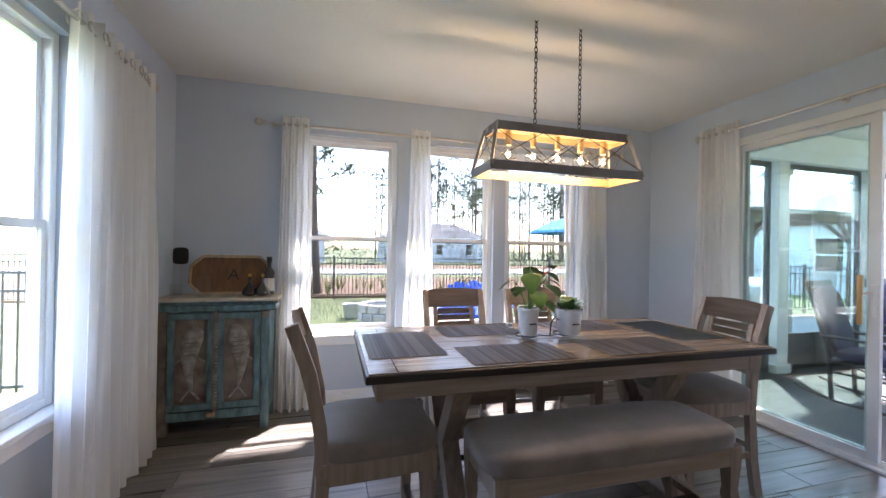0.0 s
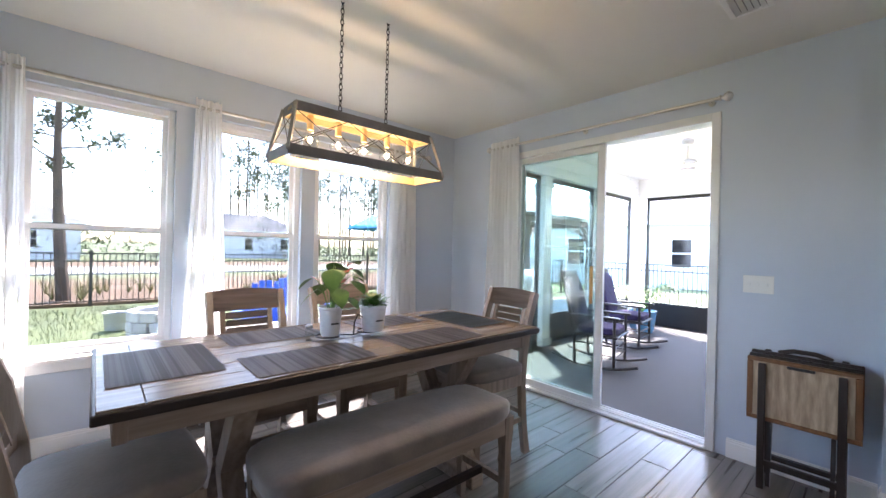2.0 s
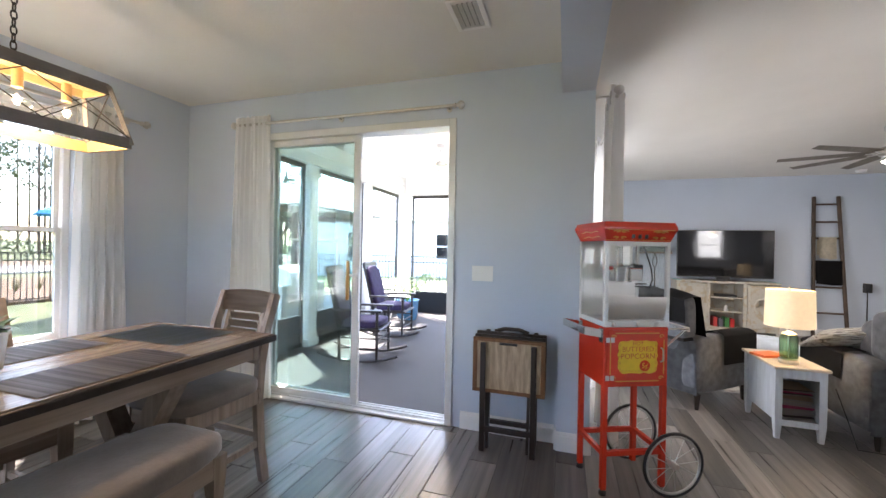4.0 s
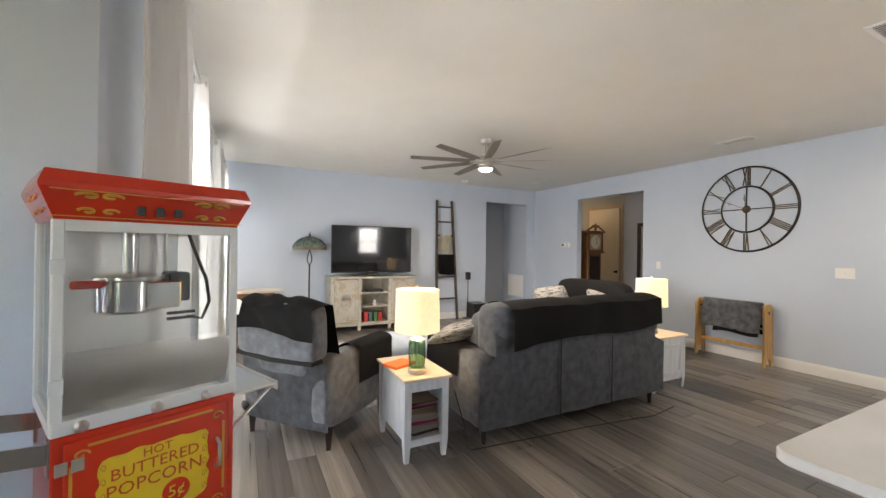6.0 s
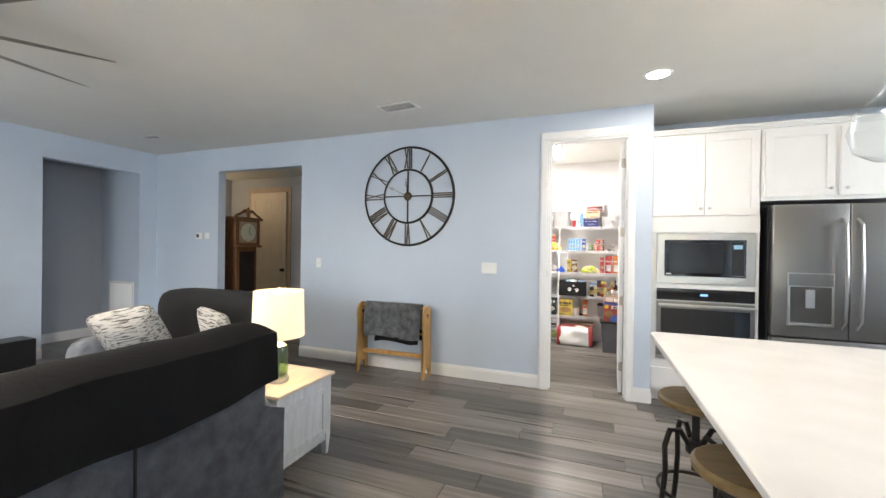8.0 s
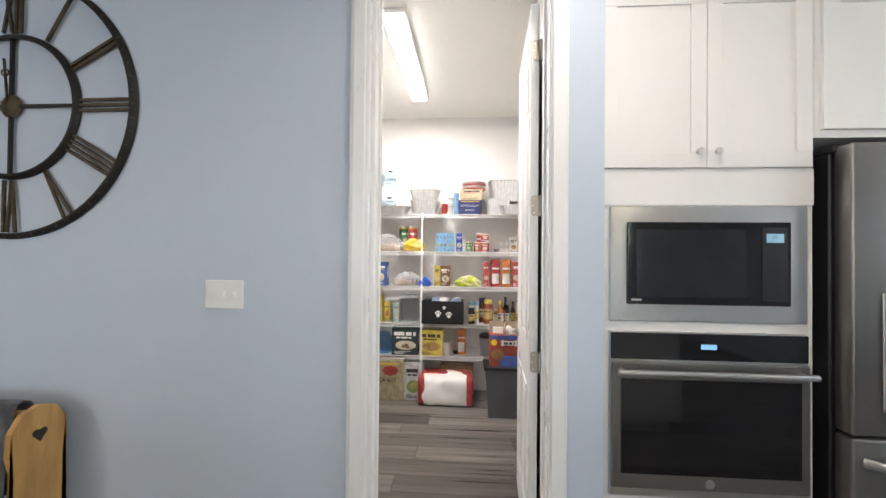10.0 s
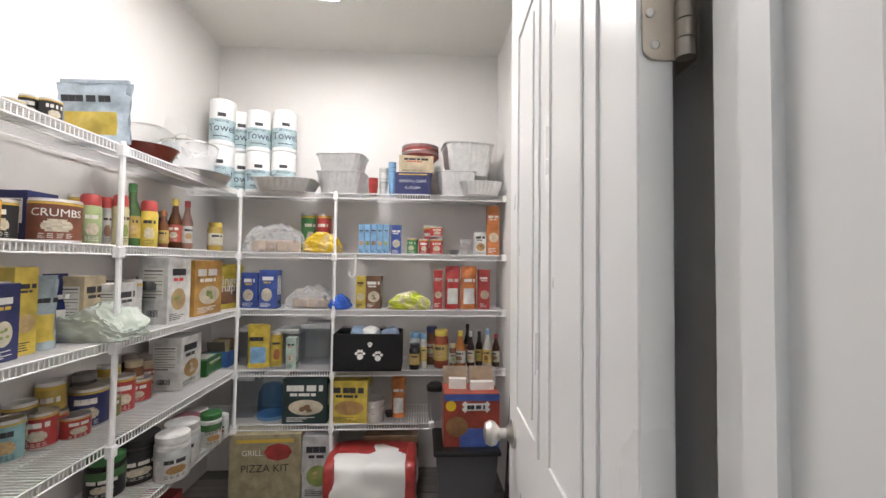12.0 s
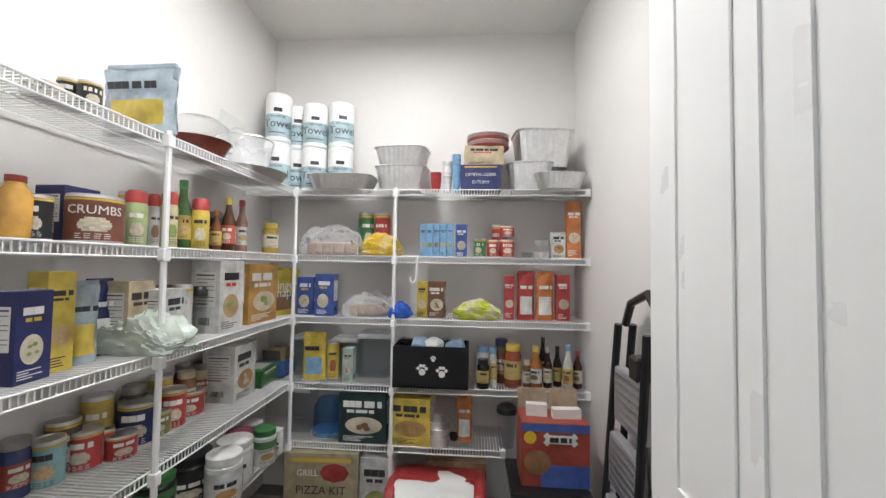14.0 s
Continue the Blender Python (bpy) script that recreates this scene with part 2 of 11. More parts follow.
M["weave_a"] = mat("placemat_weave_grey", (0.15, 0.14, 0.16), 0.45, var=0.3, scale=5, col2=(0.30, 0.29, 0.32), bump=0.2, fine=60, stretch=(12, 0.03, 1), mask=(0.42, 0.58))
M["weave_b"] = mat("placemat_weave_blue", (0.05, 0.075, 0.10), 0.5, var=0.3, scale=5, col2=(0.13, 0.17, 0.21), bump=0.2, fine=60, stretch=(0.03, 12, 1))
M["leaf"] = mat("houseplant_leaf", (0.05, 0.16, 0.03), 0.4, var=0.3, scale=12, col2=(0.12, 0.27, 0.05), bump=0.1)
M["redleaf"] = mat("red_flower", (0.38, 0.045, 0.03), 0.45, var=0.2, scale=12)
M["ceramic"] = mat("white_ceramic_pot", (0.68, 0.68, 0.70), 0.35, var=0.05, scale=30, bump=0.25, fine=60)
M["soil"] = mat("potting_soil", (0.03, 0.022, 0.016), 0.95, var=0.4, scale=60, bump=0.8)
M["hall_door"] = mat("hall_door_paint", (0.66, 0.60, 0.50), 0.4, var=0.03, bump=0.03)
M["hall_wall"] = mat("hall_wall_paint", (0.36, 0.39, 0.44), 0.65, var=0.02, scale=2, bump=0.1, fine=160)
# outdoors
M["lawn"] = mat("lawn_grass", (0.11, 0.14, 0.05), 0.9, var=0.35, scale=1.2, col2=(0.17, 0.20, 0.08), bump=0.8, fine=40)
M["straw"] = mat("pine_straw_bed", (0.15, 0.09, 0.05), 0.95, var=0.3, scale=2, bump=0.8, fine=30)
M["road"] = mat("pale_concrete", (0.42, 0.40, 0.37), 0.85, var=0.1, scale=1, bump=0.3)
M["patio"] = mat("patio_concrete", (0.36, 0.35, 0.33), 0.85, var=0.12, scale=2, bump=0.3)
M["bark"] = mat("pine_bark", (0.10, 0.07, 0.05), 0.95, var=0.4, scale=9, bump=0.9, fine=30, stretch=(1, 1, 0.3))
M["needle"] = mat("pine_needles", (0.075, 0.105, 0.045), 0.8, var=0.35, scale=2, col2=(0.11, 0.14, 0.05), bump=0.0, random_amount=0.3)
M["siding"] = mat("pale_siding", (0.62, 0.64, 0.66), 0.7, var=0.05, scale=3, bump=0.1)
M["shingle"] = mat("grey_shingle", (0.20, 0.19, 0.18), 0.9, var=0.2, scale=5, bump=0.4)
M["brown"] = mat("brown_stained_timber", (0.12, 0.075, 0.05), 0.7, var=0.25, scale=4, bump=0.3, stretch=(1, 1, 4))
M["blue_plastic"] = mat("blue_poly_lumber", (0.03, 0.11, 0.52), 0.5, var=0.08, bump=0.05)
M["umbrella"] = mat("blue_canvas", (0.05, 0.30, 0.62), 0.8, var=0.1, bump=0.2)
M["block"] = mat("pale_wall_block", (0.50, 0.48, 0.45), 0.9, var=0.2, scale=6, bump=0.6, fine=30, random_amount=0.12)
M["galv"] = mat("galvanised_metal", (0.42, 0.43, 0.43), 0.5, 0.6, 0.15, 12, bump=0.1)


# ---- shaping helpers ----
SITE = Matrix.Identity(4)


def thing(name, label, category, loc=(0, 0, 0), rz=0.0, group="", kind=""):
    ob = new(name)
    ob.empty_display_size = 0.1
    ob.matrix_world = SITE @ pose(*loc, 0, 0, rz)
    return tagged(ob, label, category, group, kind)


def part(name, bm, material, parent=None, label="", smooth=False, m=None):
    me = bpy.data.meshes.new(name)
    bmesh.ops.recalc_face_normals(bm, faces=bm.faces)
    if smooth:
        for f in bm.faces:
            f.smooth = True
    bm.to_mesh(me)
    bm.free()
    me.materials.append(material)
    if smooth:
        me.set_sharp_from_angle(angle=radians(40))
    ob = new(name, me)
    if parent:
        ob.parent = parent
    if m is not None:
        ob.matrix_basis = m
    if label:
        ob["label"] = label
    return ob


def solo(name, bm, material, label, category, group="", kind="", smooth=False, m=None):
    return tagged(part(name, bm, material, None, "", smooth, m), label, category, group, kind)


def B():
    return bmesh.new()


def box(bm, x0, x1, y0, y1, z0, z1, bev=0.0, seg=1, m=None):
    v = [bm.verts.new(p) for p in ((x0, y0, z0), (x1, y0, z0), (x1, y1, z0), (x0, y1, z0), (x0, y0, z1), (x1, y0, z1), (x1, y1, z1), (x0, y1, z1))]
    fs = [bm.faces.new([v[i] for i in q]) for q in ((0, 3, 2, 1), (4, 5, 6, 7), (0, 1, 5, 4), (1, 2, 6, 5), (2, 3, 7, 6), (3, 0, 4, 7))]
    geo = v
    if bev:
        ed = list({e for f in fs for e in f.edges})
        r = bmesh.ops.bevel(bm, geom=ed, offset=bev, segments=seg, affect="EDGES", profile=0.5)
        geo = list({w for f in r["faces"] for w in f.verts} | {w for w in v if w.is_valid})
    if m is not None:
        bmesh.ops.transform(bm, matrix=m, verts=geo)
    return bm


def bx(x0, x1, y0, y1, z0, z1, bev=0.0, seg=1):
    return box(B(), x0, x1, y0, y1, z0, z1, bev, seg)


def lathe(bm, prof, seg=20, at=(0, 0, 0), cap=True, sx=1.0, sy=1.0):
    rings = []
    for r, z in prof:
        rings.append([bm.verts.new((at[0] + sx * r * math.cos(2 * math.pi * i / seg), at[1] + sy * r * math.sin(2 * math.pi * i / seg), at[2] + z)) for i in range(seg)])
    for a, b in zip(rings, rings[1:]):
        for i in range(seg):
            bm.faces.new((a[i], a[(i + 1) % seg], b[(i + 1) % seg], b[i]))
    if cap:
        bm.faces.new(rings[0][::-1]); bm.faces.new(rings[-1])
    return bm


def sweep(bm, pts, r, seg=8, closed=False, flat=1.0):
    """A round bar along points; r may be one radius or one a point."""
    pts = [Vector(p) for p in pts]
    n = len(pts)
    rs = r if isinstance(r, (list, tuple)) else [r] * n
    rings, side = [], None
    for i, p in enumerate(pts):
        a = pts[(i - 1) % n] if closed or i > 0 else p
        b = pts[(i + 1) % n] if closed or i < n - 1 else p
        d = (b - a).normalized()
        if side is None:
            side = d.orthogonal().normalized()
        side = (side - d * side.dot(d)).normalized()
        up = d.cross(side)
        rings.append([bm.verts.new(p + (side * math.cos(2 * math.pi * k / seg) + up * flat * math.sin(2 * math.pi * k / seg)) * rs[i]) for k in range(seg)])
    for i in range(n if closed else n - 1):
        a, b = rings[i], rings[(i + 1) % n]
        for k in range(seg):
            bm.faces.new((a[k], a[(k + 1) % seg], b[(k + 1) % seg], b[k]))
    if not closed:
        bm.faces.new(rings[0][::-1]); bm.faces.new(rings[-1])
    return bm


def bar(bm, p, q, w, h=None, roll=0.0):
    """A square bar from p to q."""
    p, q = Vector(p), Vector(q)
    h = h or w
    d = q - p
    m = Matrix.Translation(p) @ d.to_track_quat("Z", "Y").to_matrix().to_4x4() @ Matrix.Rotation(roll, 4, "Z")
    return box(bm, -w / 2, w / 2, -h / 2, h / 2, 0, d.length, 0, 1, m)


def sheet(bm, nu, nv, fn, thick=0.0):
    """A surface from a function of u and v in 0..1, with thickness."""
    g = [[bm.verts.new(fn(i / nu, j / nv)) for j in range(nv + 1)] for i in range(nu + 1)]
    fs = [bm.faces.new((g[i][j], g[i + 1][j], g[i + 1][j + 1], g[i][j + 1])) for i in range(nu) for j in range(nv)]
    if thick:
        bmesh.ops.solidify(bm, geom=fs, thickness=thick)
    return bm


def pillow(bm, x0, x1, y0, y1, z0, z1, bulge=0.5, n=10, m=None):
    """A padded block with rounded edges and a domed top."""
    cx, cy, cz, hx, hy, hz = (x0 + x1) / 2, (y0 + y1) / 2, (z0 + z1) / 2, (x1 - x0) / 2, (y1 - y0) / 2, (z1 - z0) / 2
    r = bmesh.ops.create_cube(bm, size=2)
    vs = r["verts"]
    es = list({e for v in vs for e in v.link_edges})
    bmesh.ops.subdivide_edges(bm, edges=es, cuts=n, use_grid_fill=True)
    allv = {v for v in bm.verts if v in set(vs)} | {v for v in bm.verts if not v.tag}
    for v in allv:
        v.tag = True
        x, y, z = v.co
        p = 6.0
        s = (abs(x) ** p + abs(y) ** p + abs(z) ** p) ** (1 / p)
        x, y, z = x / s, y / s, z / s
        dome = 1 + bulge * 0.3 * (1 - x * x) * (1 - y * y)
        co = Vector((cx + hx * x, cy + hy * y, cz + hz * (z * dome)))
        v.co = m @ co if m is not None else co
    return bm


def words(s, size, material, parent, m, name="lettering", thick=0.0004):
    cu = bpy.data.curves.new(name, "FONT")
    cu.body, cu.size, cu.align_x, cu.align_y, cu.extrude, cu.resolution_u = s, size, "CENTER", "CENTER", thick, 2
    t = bpy.data.objects.new(name, cu)
    me = bpy.data.meshes.new_from_object(t)
    bpy.data.objects.remove(t)
    me.materials.clear(); me.materials.append(material)
    ob = new(name, me)
    ob.parent = parent
    ob.matrix_basis = m
    return ob


def wall_run(name, axis, pos, thick, a, b, z0, z1, holes, material, label):
    """A wall along x or y with rectangular holes (a0, a1, z0, z1) cut through."""
    bm = B()
    cuts = sorted({a, b, *[h[0] for h in holes], *[h[1] for h in holes]})
    for c, d in zip(cuts, cuts[1:]):
        mid = (c + d) / 2
        hs = sorted([(h[2], h[3]) for h in holes if h[0] <= mid <= h[1]])
        lo = z0
        for h0, h1 in hs + [(z1, z1)]:
            if h0 - lo > 1e-4:
                if axis == "x":
                    box(bm, c, d, pos, pos + thick, lo, h0)
                else:
                    box(bm, pos, pos + thick, c, d, lo, h0)
            lo = h1
    bmesh.ops.remove_doubles(bm, verts=bm.verts, dist=1e-5)
    seen_f, dead = {}, []
    for f in bm.faces:
        k = frozenset(v.index if v.index >= 0 else id(v) for v in f.verts)
        c = tuple(round(x, 4) for x in f.calc_center_median())
        if c in seen_f:
            dead += [f, seen_f[c]]
        seen_f[c] = f
    bmesh.ops.delete(bm, geom=list(set(dead)), context="FACES_ONLY")
    return solo(name, bm, material, label, "wall", kind="structure")


# ---- structure ----
H = 2.74
W1, W2, W3 = (-0.17, 0.655), (0.79, 1.61), (1.735, 2.56)
WZ = (0.62, 2.37)
wall_run("wall_north", "x", 3.88, 0.16, -1.29, 3.66, 0, H, [(*w, *WZ) for w in (W1, W2, W3)], M["wall"], "blue-grey painted dining wall with three windows")
wall_run("wall_west", "y", -1.29, 0.16, -7.0, 3.88, 0, H, [(1.72, 2.60, *WZ), (-5.45, -4.55, 1.15, 2.3)], M["wall"], "blue-grey painted wall with windows")
wall_run("wall_east", "y", 3.5, 0.16, 0.345, 3.88, 0, H, [(1.13, 2.97, 0, 2.40)], M["wall"], "blue-grey painted wall with a sliding door")
wall_run("wall_porch_side", "x", 0.128, 0.217, 3.40, 8.78, 0, H, [(4.15, 6.45, 0, 2.40), (7.75, 8.6, 0.62, 2.37)], M["wall"], "blue-grey painted living room wall towards the porch")
wall_run("wall_tv", "y", 8.78, 0.15, -6.18, 0.345, 0, H, [(-5.937, -4.86, 0, 2.42)], M["wall"], "blue-grey painted living room wall with a hall opening")
wall_run("wall_south", "x", -6.295, 0.115, 2.10, 8.93, 0, H, [(2.297, 3.017, 0, 2.47), (6.07, 7.51, 0, 2.42)], M["wall"], "blue-grey painted wall with pantry door and hall opening")
wall_run("wall_kitchen", "x", -7.0, 0.1, -1.13, 2.10, 0, H, [], M["wall"], "blue-grey painted kitchen wall behind cabinets")
solo("wall_kitchen_return", bx(2.10, 2.104, -6.90, -6.295, 0, H), M["wall"], "blue-grey wall end beside the oven cabinet", "wall", kind="structure")
solo("wall_pantry_west", bx(2.03, 2.06, -8.58, -7.004, 0, H), M["pantry"], "white painted pantry wall", "wall", kind="structure")
# made thicker than known, to keep light out of the slot behind the door
solo("wall_pantry_jog", bx(2.107, 2.262, -7.0, -6.303, 0, H), M["pantry"], "white pantry wall, thickened to darken the gap behind the door", "wall", kind="structure")
solo("wall_pantry_jog_end", bx(2.06, 2.262, -7.004, -7.0, 0, H), M["pantry"], "white painted pantry wall corner", "wall", kind="structure")
solo("wall_pantry_east", bx(3.90, 3.99, -8.58, -6.299, 0, H), M["pantry"], "white painted pantry wall", "wall", kind="structure")
solo("wall_pantry_back", bx(2.03, 3.99, -8.66, -8.58, 0, H), M["pantry"], "white painted pantry back wall", "wall", kind="structure")
bm = B()
box(bm, 2.13, 2.296, -6.303, -6.2995, 0, H); box(bm, 3.05, 3.90, -6.303, -6.299, 0, H); box(bm, 2.296, 3.05, -6.303, -6.299, 2.5, H)
solo("wall_pantry_front", bm, M["pantry"], "white painted pantry side of the door wall", "wall", kind="structure")
solo("beam", bx(-1.13, 3.40, 0.128, 0.345, 2.478, H), M["wall"], "blue-grey painted ceiling beam between dining and living", "beam", kind="structure")
# hall behind the two openings
solo("wall_hall_east", bx(9.65, 9.75, -8.3, -3.2, 0, H), M["hall_wall"], "grey-blue hall wall", "wall", kind="structure")
solo("wall_hall_south", bx(5.3, 9.65, -8.35, -8.25, 0, H), M["hall_wall"], "grey-blue hall wall with a panelled door", "wall", kind="structure")
solo("wall_hall_west", bx(5.2, 5.3, -8.35, -6.295, 0, H), M["hall_wall"], "grey-blue hall wall", "wall", kind="structure")
solo("wall_alcove", bx(8.93, 9.65, -6.18, -5.937, 0, H), M["wall"], "blue-grey wall with a return air grille", "wall", kind="structure")
solo("wall_alcove_end", bx(8.93, 9.65, -3.3, -3.2, 0, H), M["wall"], "blue-grey hall end wall", "wall", kind="structure")
bm = B()
box(bm, -1.29, 3.66, 0.236, 4.04, H, H + 0.12); box(bm, -1.29, 9.75, -8.66, 0.236, H, H + 0.12)
solo("ceiling", bm, M["ceil"], "off-white textured flat ceiling", "ceiling", kind="structure")
# unseen overhang added to block sun at the west and north windows
solo("roof_edge", bx(-1.75, 3.66, -8.9, 4.5, H + 0.13, H + 0.22), M["trim"], "unseen white slab added to shade the windows", "roof", kind="structure")


# baseboards
def baseboard(x0, y0, x1, y1, side):
    """side: the way the face looks."""
    bm = B()
    t = 0.014
    sx, sy = side
    for h0, h1, tt in ((0, 0.105, t), (0.105, 0.12, t * 0.7), (0.12, 0.13, t * 0.4)):
        xs = sorted((x0, x1)) if sx == 0 else sorted((x0, x0 + sx * tt))
        ys = sorted((y0, y1)) if sy == 0 else sorted((y0, y0 + sy * tt))
        box(bm, *xs, *ys, h0, h1)
    solo("baseboard", bm, M["trim"], "white moulded baseboard along the wall", "baseboard", kind="structure")


baseboard(-1.13, 3.88, 3.5, 3.88, (0, -1)); baseboard(-1.13, 0.35, -1.13, 3.86, (1, 0))
baseboard(3.5, 0.36, 3.5, 1.06, (-1, 0)); baseboard(3.5, 3.04, 3.5, 3.86, (-1, 0)); baseboard(3.40, 0.128, 3.40, 0.345, (-1, 0)); baseboard(3.40, 0.345, 3.5, 0.345, (0, 1))
baseboard(3.40, 0.128, 4.08, 0.128, (0, -1)); baseboard(6.52, 0.128, 8.78, 0.128, (0, -1))
baseboard(8.78, 0.1, 8.78, -4.86, (-1, 0)); baseboard(8.78, -5.937, 8.78, -6.16, (-1, 0))
baseboard(7.51, -6.18, 8.76, -6.18, (0, 1)); baseboard(3.10, -6.18, 6.07, -6.18, (0, 1)); baseboard(2.10, -6.18, 2.238, -6.18, (0, 1))
baseboard(9.65, -5.92, 9.65, -3.3, (-1, 0)); baseboard(8.93, -5.937, 9.65, -5.937, (0, 1)); baseboard(5.3, -8.25, 9.65, -8.25, (0, 1))
baseboard(2.10, -6.18, 2.10, -6.26, (-1, 0)); baseboard(6.07, -6.295, 6.07, -6.18, (1, 0)); baseboard(7.51, -6.295, 7.51, -6.18, (-1, 0))


# ---- windows and doors ----
def window_unit(name, axis, a0, a1, z0, z1, face, out, sill=True, pane_glass=None):
    """A white vinyl single-hung window; face is the room side of the wall, out the way to the outside."""
    ob = thing(name, "white vinyl single-hung window with clear panes", "window", kind="structure")

    def b(u0, u1, d0, d1, w0, w1, bev=0.0):
        d0, d1 = sorted((face + out * d0, face + out * d1))
        return bx(u0, u1, d0, d1, w0, w1, bev) if axis == "x" else bx(d0, d1, u0, u1, w0, w1, bev)
    f = 0.045
    mid = (z0 + z1) / 2 - 0.03
    for n, q in (("window_frame", (a0, a0 + f, 0.05, 0.13, z0, z1)), ("window_frame", (a1 - f, a1, 0.05, 0.13, z0, z1)),
                 ("window_frame", (a0 + f, a1 - f, 0.05, 0.13, z1 - f, z1)), ("window_frame", (a0 + f, a1 - f, 0.05, 0.13, z0, z0 + f))):
        part(n, b(*q, 0.004), M["vinyl"], ob)
    for lo, hi, d in ((z0 + f, mid + 0.02, 0.062), (mid - 0.02, z1 - f, 0.092)):
        s = 0.032
        fr = part("sash", b(a0 + f, a0 + f + s, d, d + 0.026, lo, hi), M["vinyl"], ob)
        part("sash", b(a1 - f - s, a1 - f, d, d + 0.026, lo, hi), M["vinyl"], ob)
        part("sash_rail", b(a0 + f + s, a1 - f - s, d, d + 0.026, lo, lo + s), M["vinyl"], ob)
        part("sash_rail", b(a0 + f + s, a1 - f - s, d, d + 0.026, hi - s, hi), M["vinyl"], ob)
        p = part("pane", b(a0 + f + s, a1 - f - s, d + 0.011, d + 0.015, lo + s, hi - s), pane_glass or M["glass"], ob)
        # no pane shadow, so daylight enters undimmed by the tint
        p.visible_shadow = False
    if sill:
        part("window_sill", b(a0 - 0.03, a1 + 0.03, -0.035, 0.05, z0 - 0.025, z0 + 0.001, 0.004), M["trim"], ob)
        part("apron", b(a0 - 0.02, a1 + 0.02, -0.015, -0.001, z0 - 0.09, z0 - 0.026, 0.003), M["trim"], ob)
    return ob


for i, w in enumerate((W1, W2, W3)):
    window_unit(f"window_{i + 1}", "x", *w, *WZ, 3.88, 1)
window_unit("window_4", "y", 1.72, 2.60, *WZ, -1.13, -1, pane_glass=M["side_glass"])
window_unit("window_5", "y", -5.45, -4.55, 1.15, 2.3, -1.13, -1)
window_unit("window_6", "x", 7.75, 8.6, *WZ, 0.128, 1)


def slider(name, axis, a0, a1, top, face, panels, label):
    """A sliding glass door: frame, tracks and panels (start, end, depth, glass, handle side)."""
    ob = thing(name, label, "sliding door", kind="structure")

    def b(u0, u1, d0, d1, w0, w1, bev=0.0):
        return bx(u0, u1, face + d0, face + d1, w0, w1, bev) if axis == "x" else bx(face + d0, face + d1, u0, u1, w0, w1, bev)
    part("frame", b(a0, a0 + 0.055, -0.012, 0.14, 0.0, top, 0.003), M["alum"], ob)
    part("frame", b(a1 - 0.055, a1, -0.012, 0.14, 0.0, top, 0.003), M["alum"], ob)
    part("frame", b(a0 + 0.055, a1 - 0.055, -0.012, 0.14, top - 0.06, top, 0.003), M["alum"], ob)
    part("threshold", b(a0 + 0.055, a1 - 0.055, -0.03, 0.14, 0.0, 0.018, 0.003), M["alum"], ob)
    for k in (0.02, 0.06, 0.105):
        part("track", b(a0 + 0.055, a1 - 0.055, k, k + 0.008, 0.018, 0.032), M["alum"], ob)
    for p0, p1, d, g, hnd in panels:
        s = 0.062
        lo, hi = 0.03, top - 0.06
        pan = part("stile", b(p0, p0 + s, d, d + 0.035, lo, hi, 0.003), M["alum"], ob)
        part("stile", b(p1 - s, p1, d, d + 0.035, lo, hi, 0.003), M["alum"], ob)
        part("rail", b(p0 + s, p1 - s, d, d + 0.035, hi - 0.055, hi, 0.003), M["alum"], ob)
        part("rail", b(p0 + s, p1 - s, d, d + 0.035, lo, lo + 0.055, 0.003), M["alum"], ob)
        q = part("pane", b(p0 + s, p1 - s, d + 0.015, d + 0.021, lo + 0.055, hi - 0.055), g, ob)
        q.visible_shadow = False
        if hnd:
            u = p0 + 0.03
            part("lock_plate", b(u - 0.016, u + 0.016, d - 0.008, d, 0.98, 1.2, 0.003), M["white"], ob)
            part("handle_bracket", b(u - 0.01, u + 0.055, d - 0.03, d - 0.008, 1.13, 1.15), M["alum"], ob)
            part("door_handle", bx(face + d - 0.05, face + d - 0.028, u + 0.04, u + 0.066, 0.93, 1.26, 0.006, 2), M["pine"], ob, "golden wooden door pull")
    return ob


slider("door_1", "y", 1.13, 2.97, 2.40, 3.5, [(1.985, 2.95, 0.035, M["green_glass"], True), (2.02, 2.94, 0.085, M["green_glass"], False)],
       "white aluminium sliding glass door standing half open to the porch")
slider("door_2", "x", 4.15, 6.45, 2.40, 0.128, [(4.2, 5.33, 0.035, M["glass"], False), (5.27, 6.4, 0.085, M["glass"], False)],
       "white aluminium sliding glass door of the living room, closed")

# pantry door frame
ob = thing("door_3", "white painted casing of the pantry doorway", "doorway", kind="structure")
for x0, x1 in ((2.240, 2.307), (3.017, 3.10)):
    part("casing", bx(x0, x1, -6.18, -6.158, 0, 2.47, 0.004), M["trim"], ob)
    xa = x0 + 0.018 if x0 > 2.5 else x0 + 0.012
    part("casing_bead", bx(xa, xa + 0.05, -6.158, -6.150, 0, 2.47, 0.003), M["trim"], ob)
part("casing", bx(2.240, 3.10, -6.18, -6.158, 2.471, 2.555, 0.004), M["trim"], ob)
part("casing_bead", bx(2.265, 3.082, -6.158, -6.150, 2.485, 2.535, 0.003), M["trim"], ob)
for x0, x1 in ((2.297, 2.313), (3.001, 3.017)):
    part("jamb", bx(x0, x1, -6.300, -6.178, 0, 2.455), M["trim"], ob)
    part("stop", bx(x0 + (0.016 if x0 < 2.5 else -0.01), x1 + (0.010 if x0 < 2.5 else -0.016), -6.262, -6.235, 0, 2.455), M["trim"], ob)
part("jamb", bx(2.297, 3.017, -6.300, -6.178, 2.456, 2.47), M["trim"], ob)


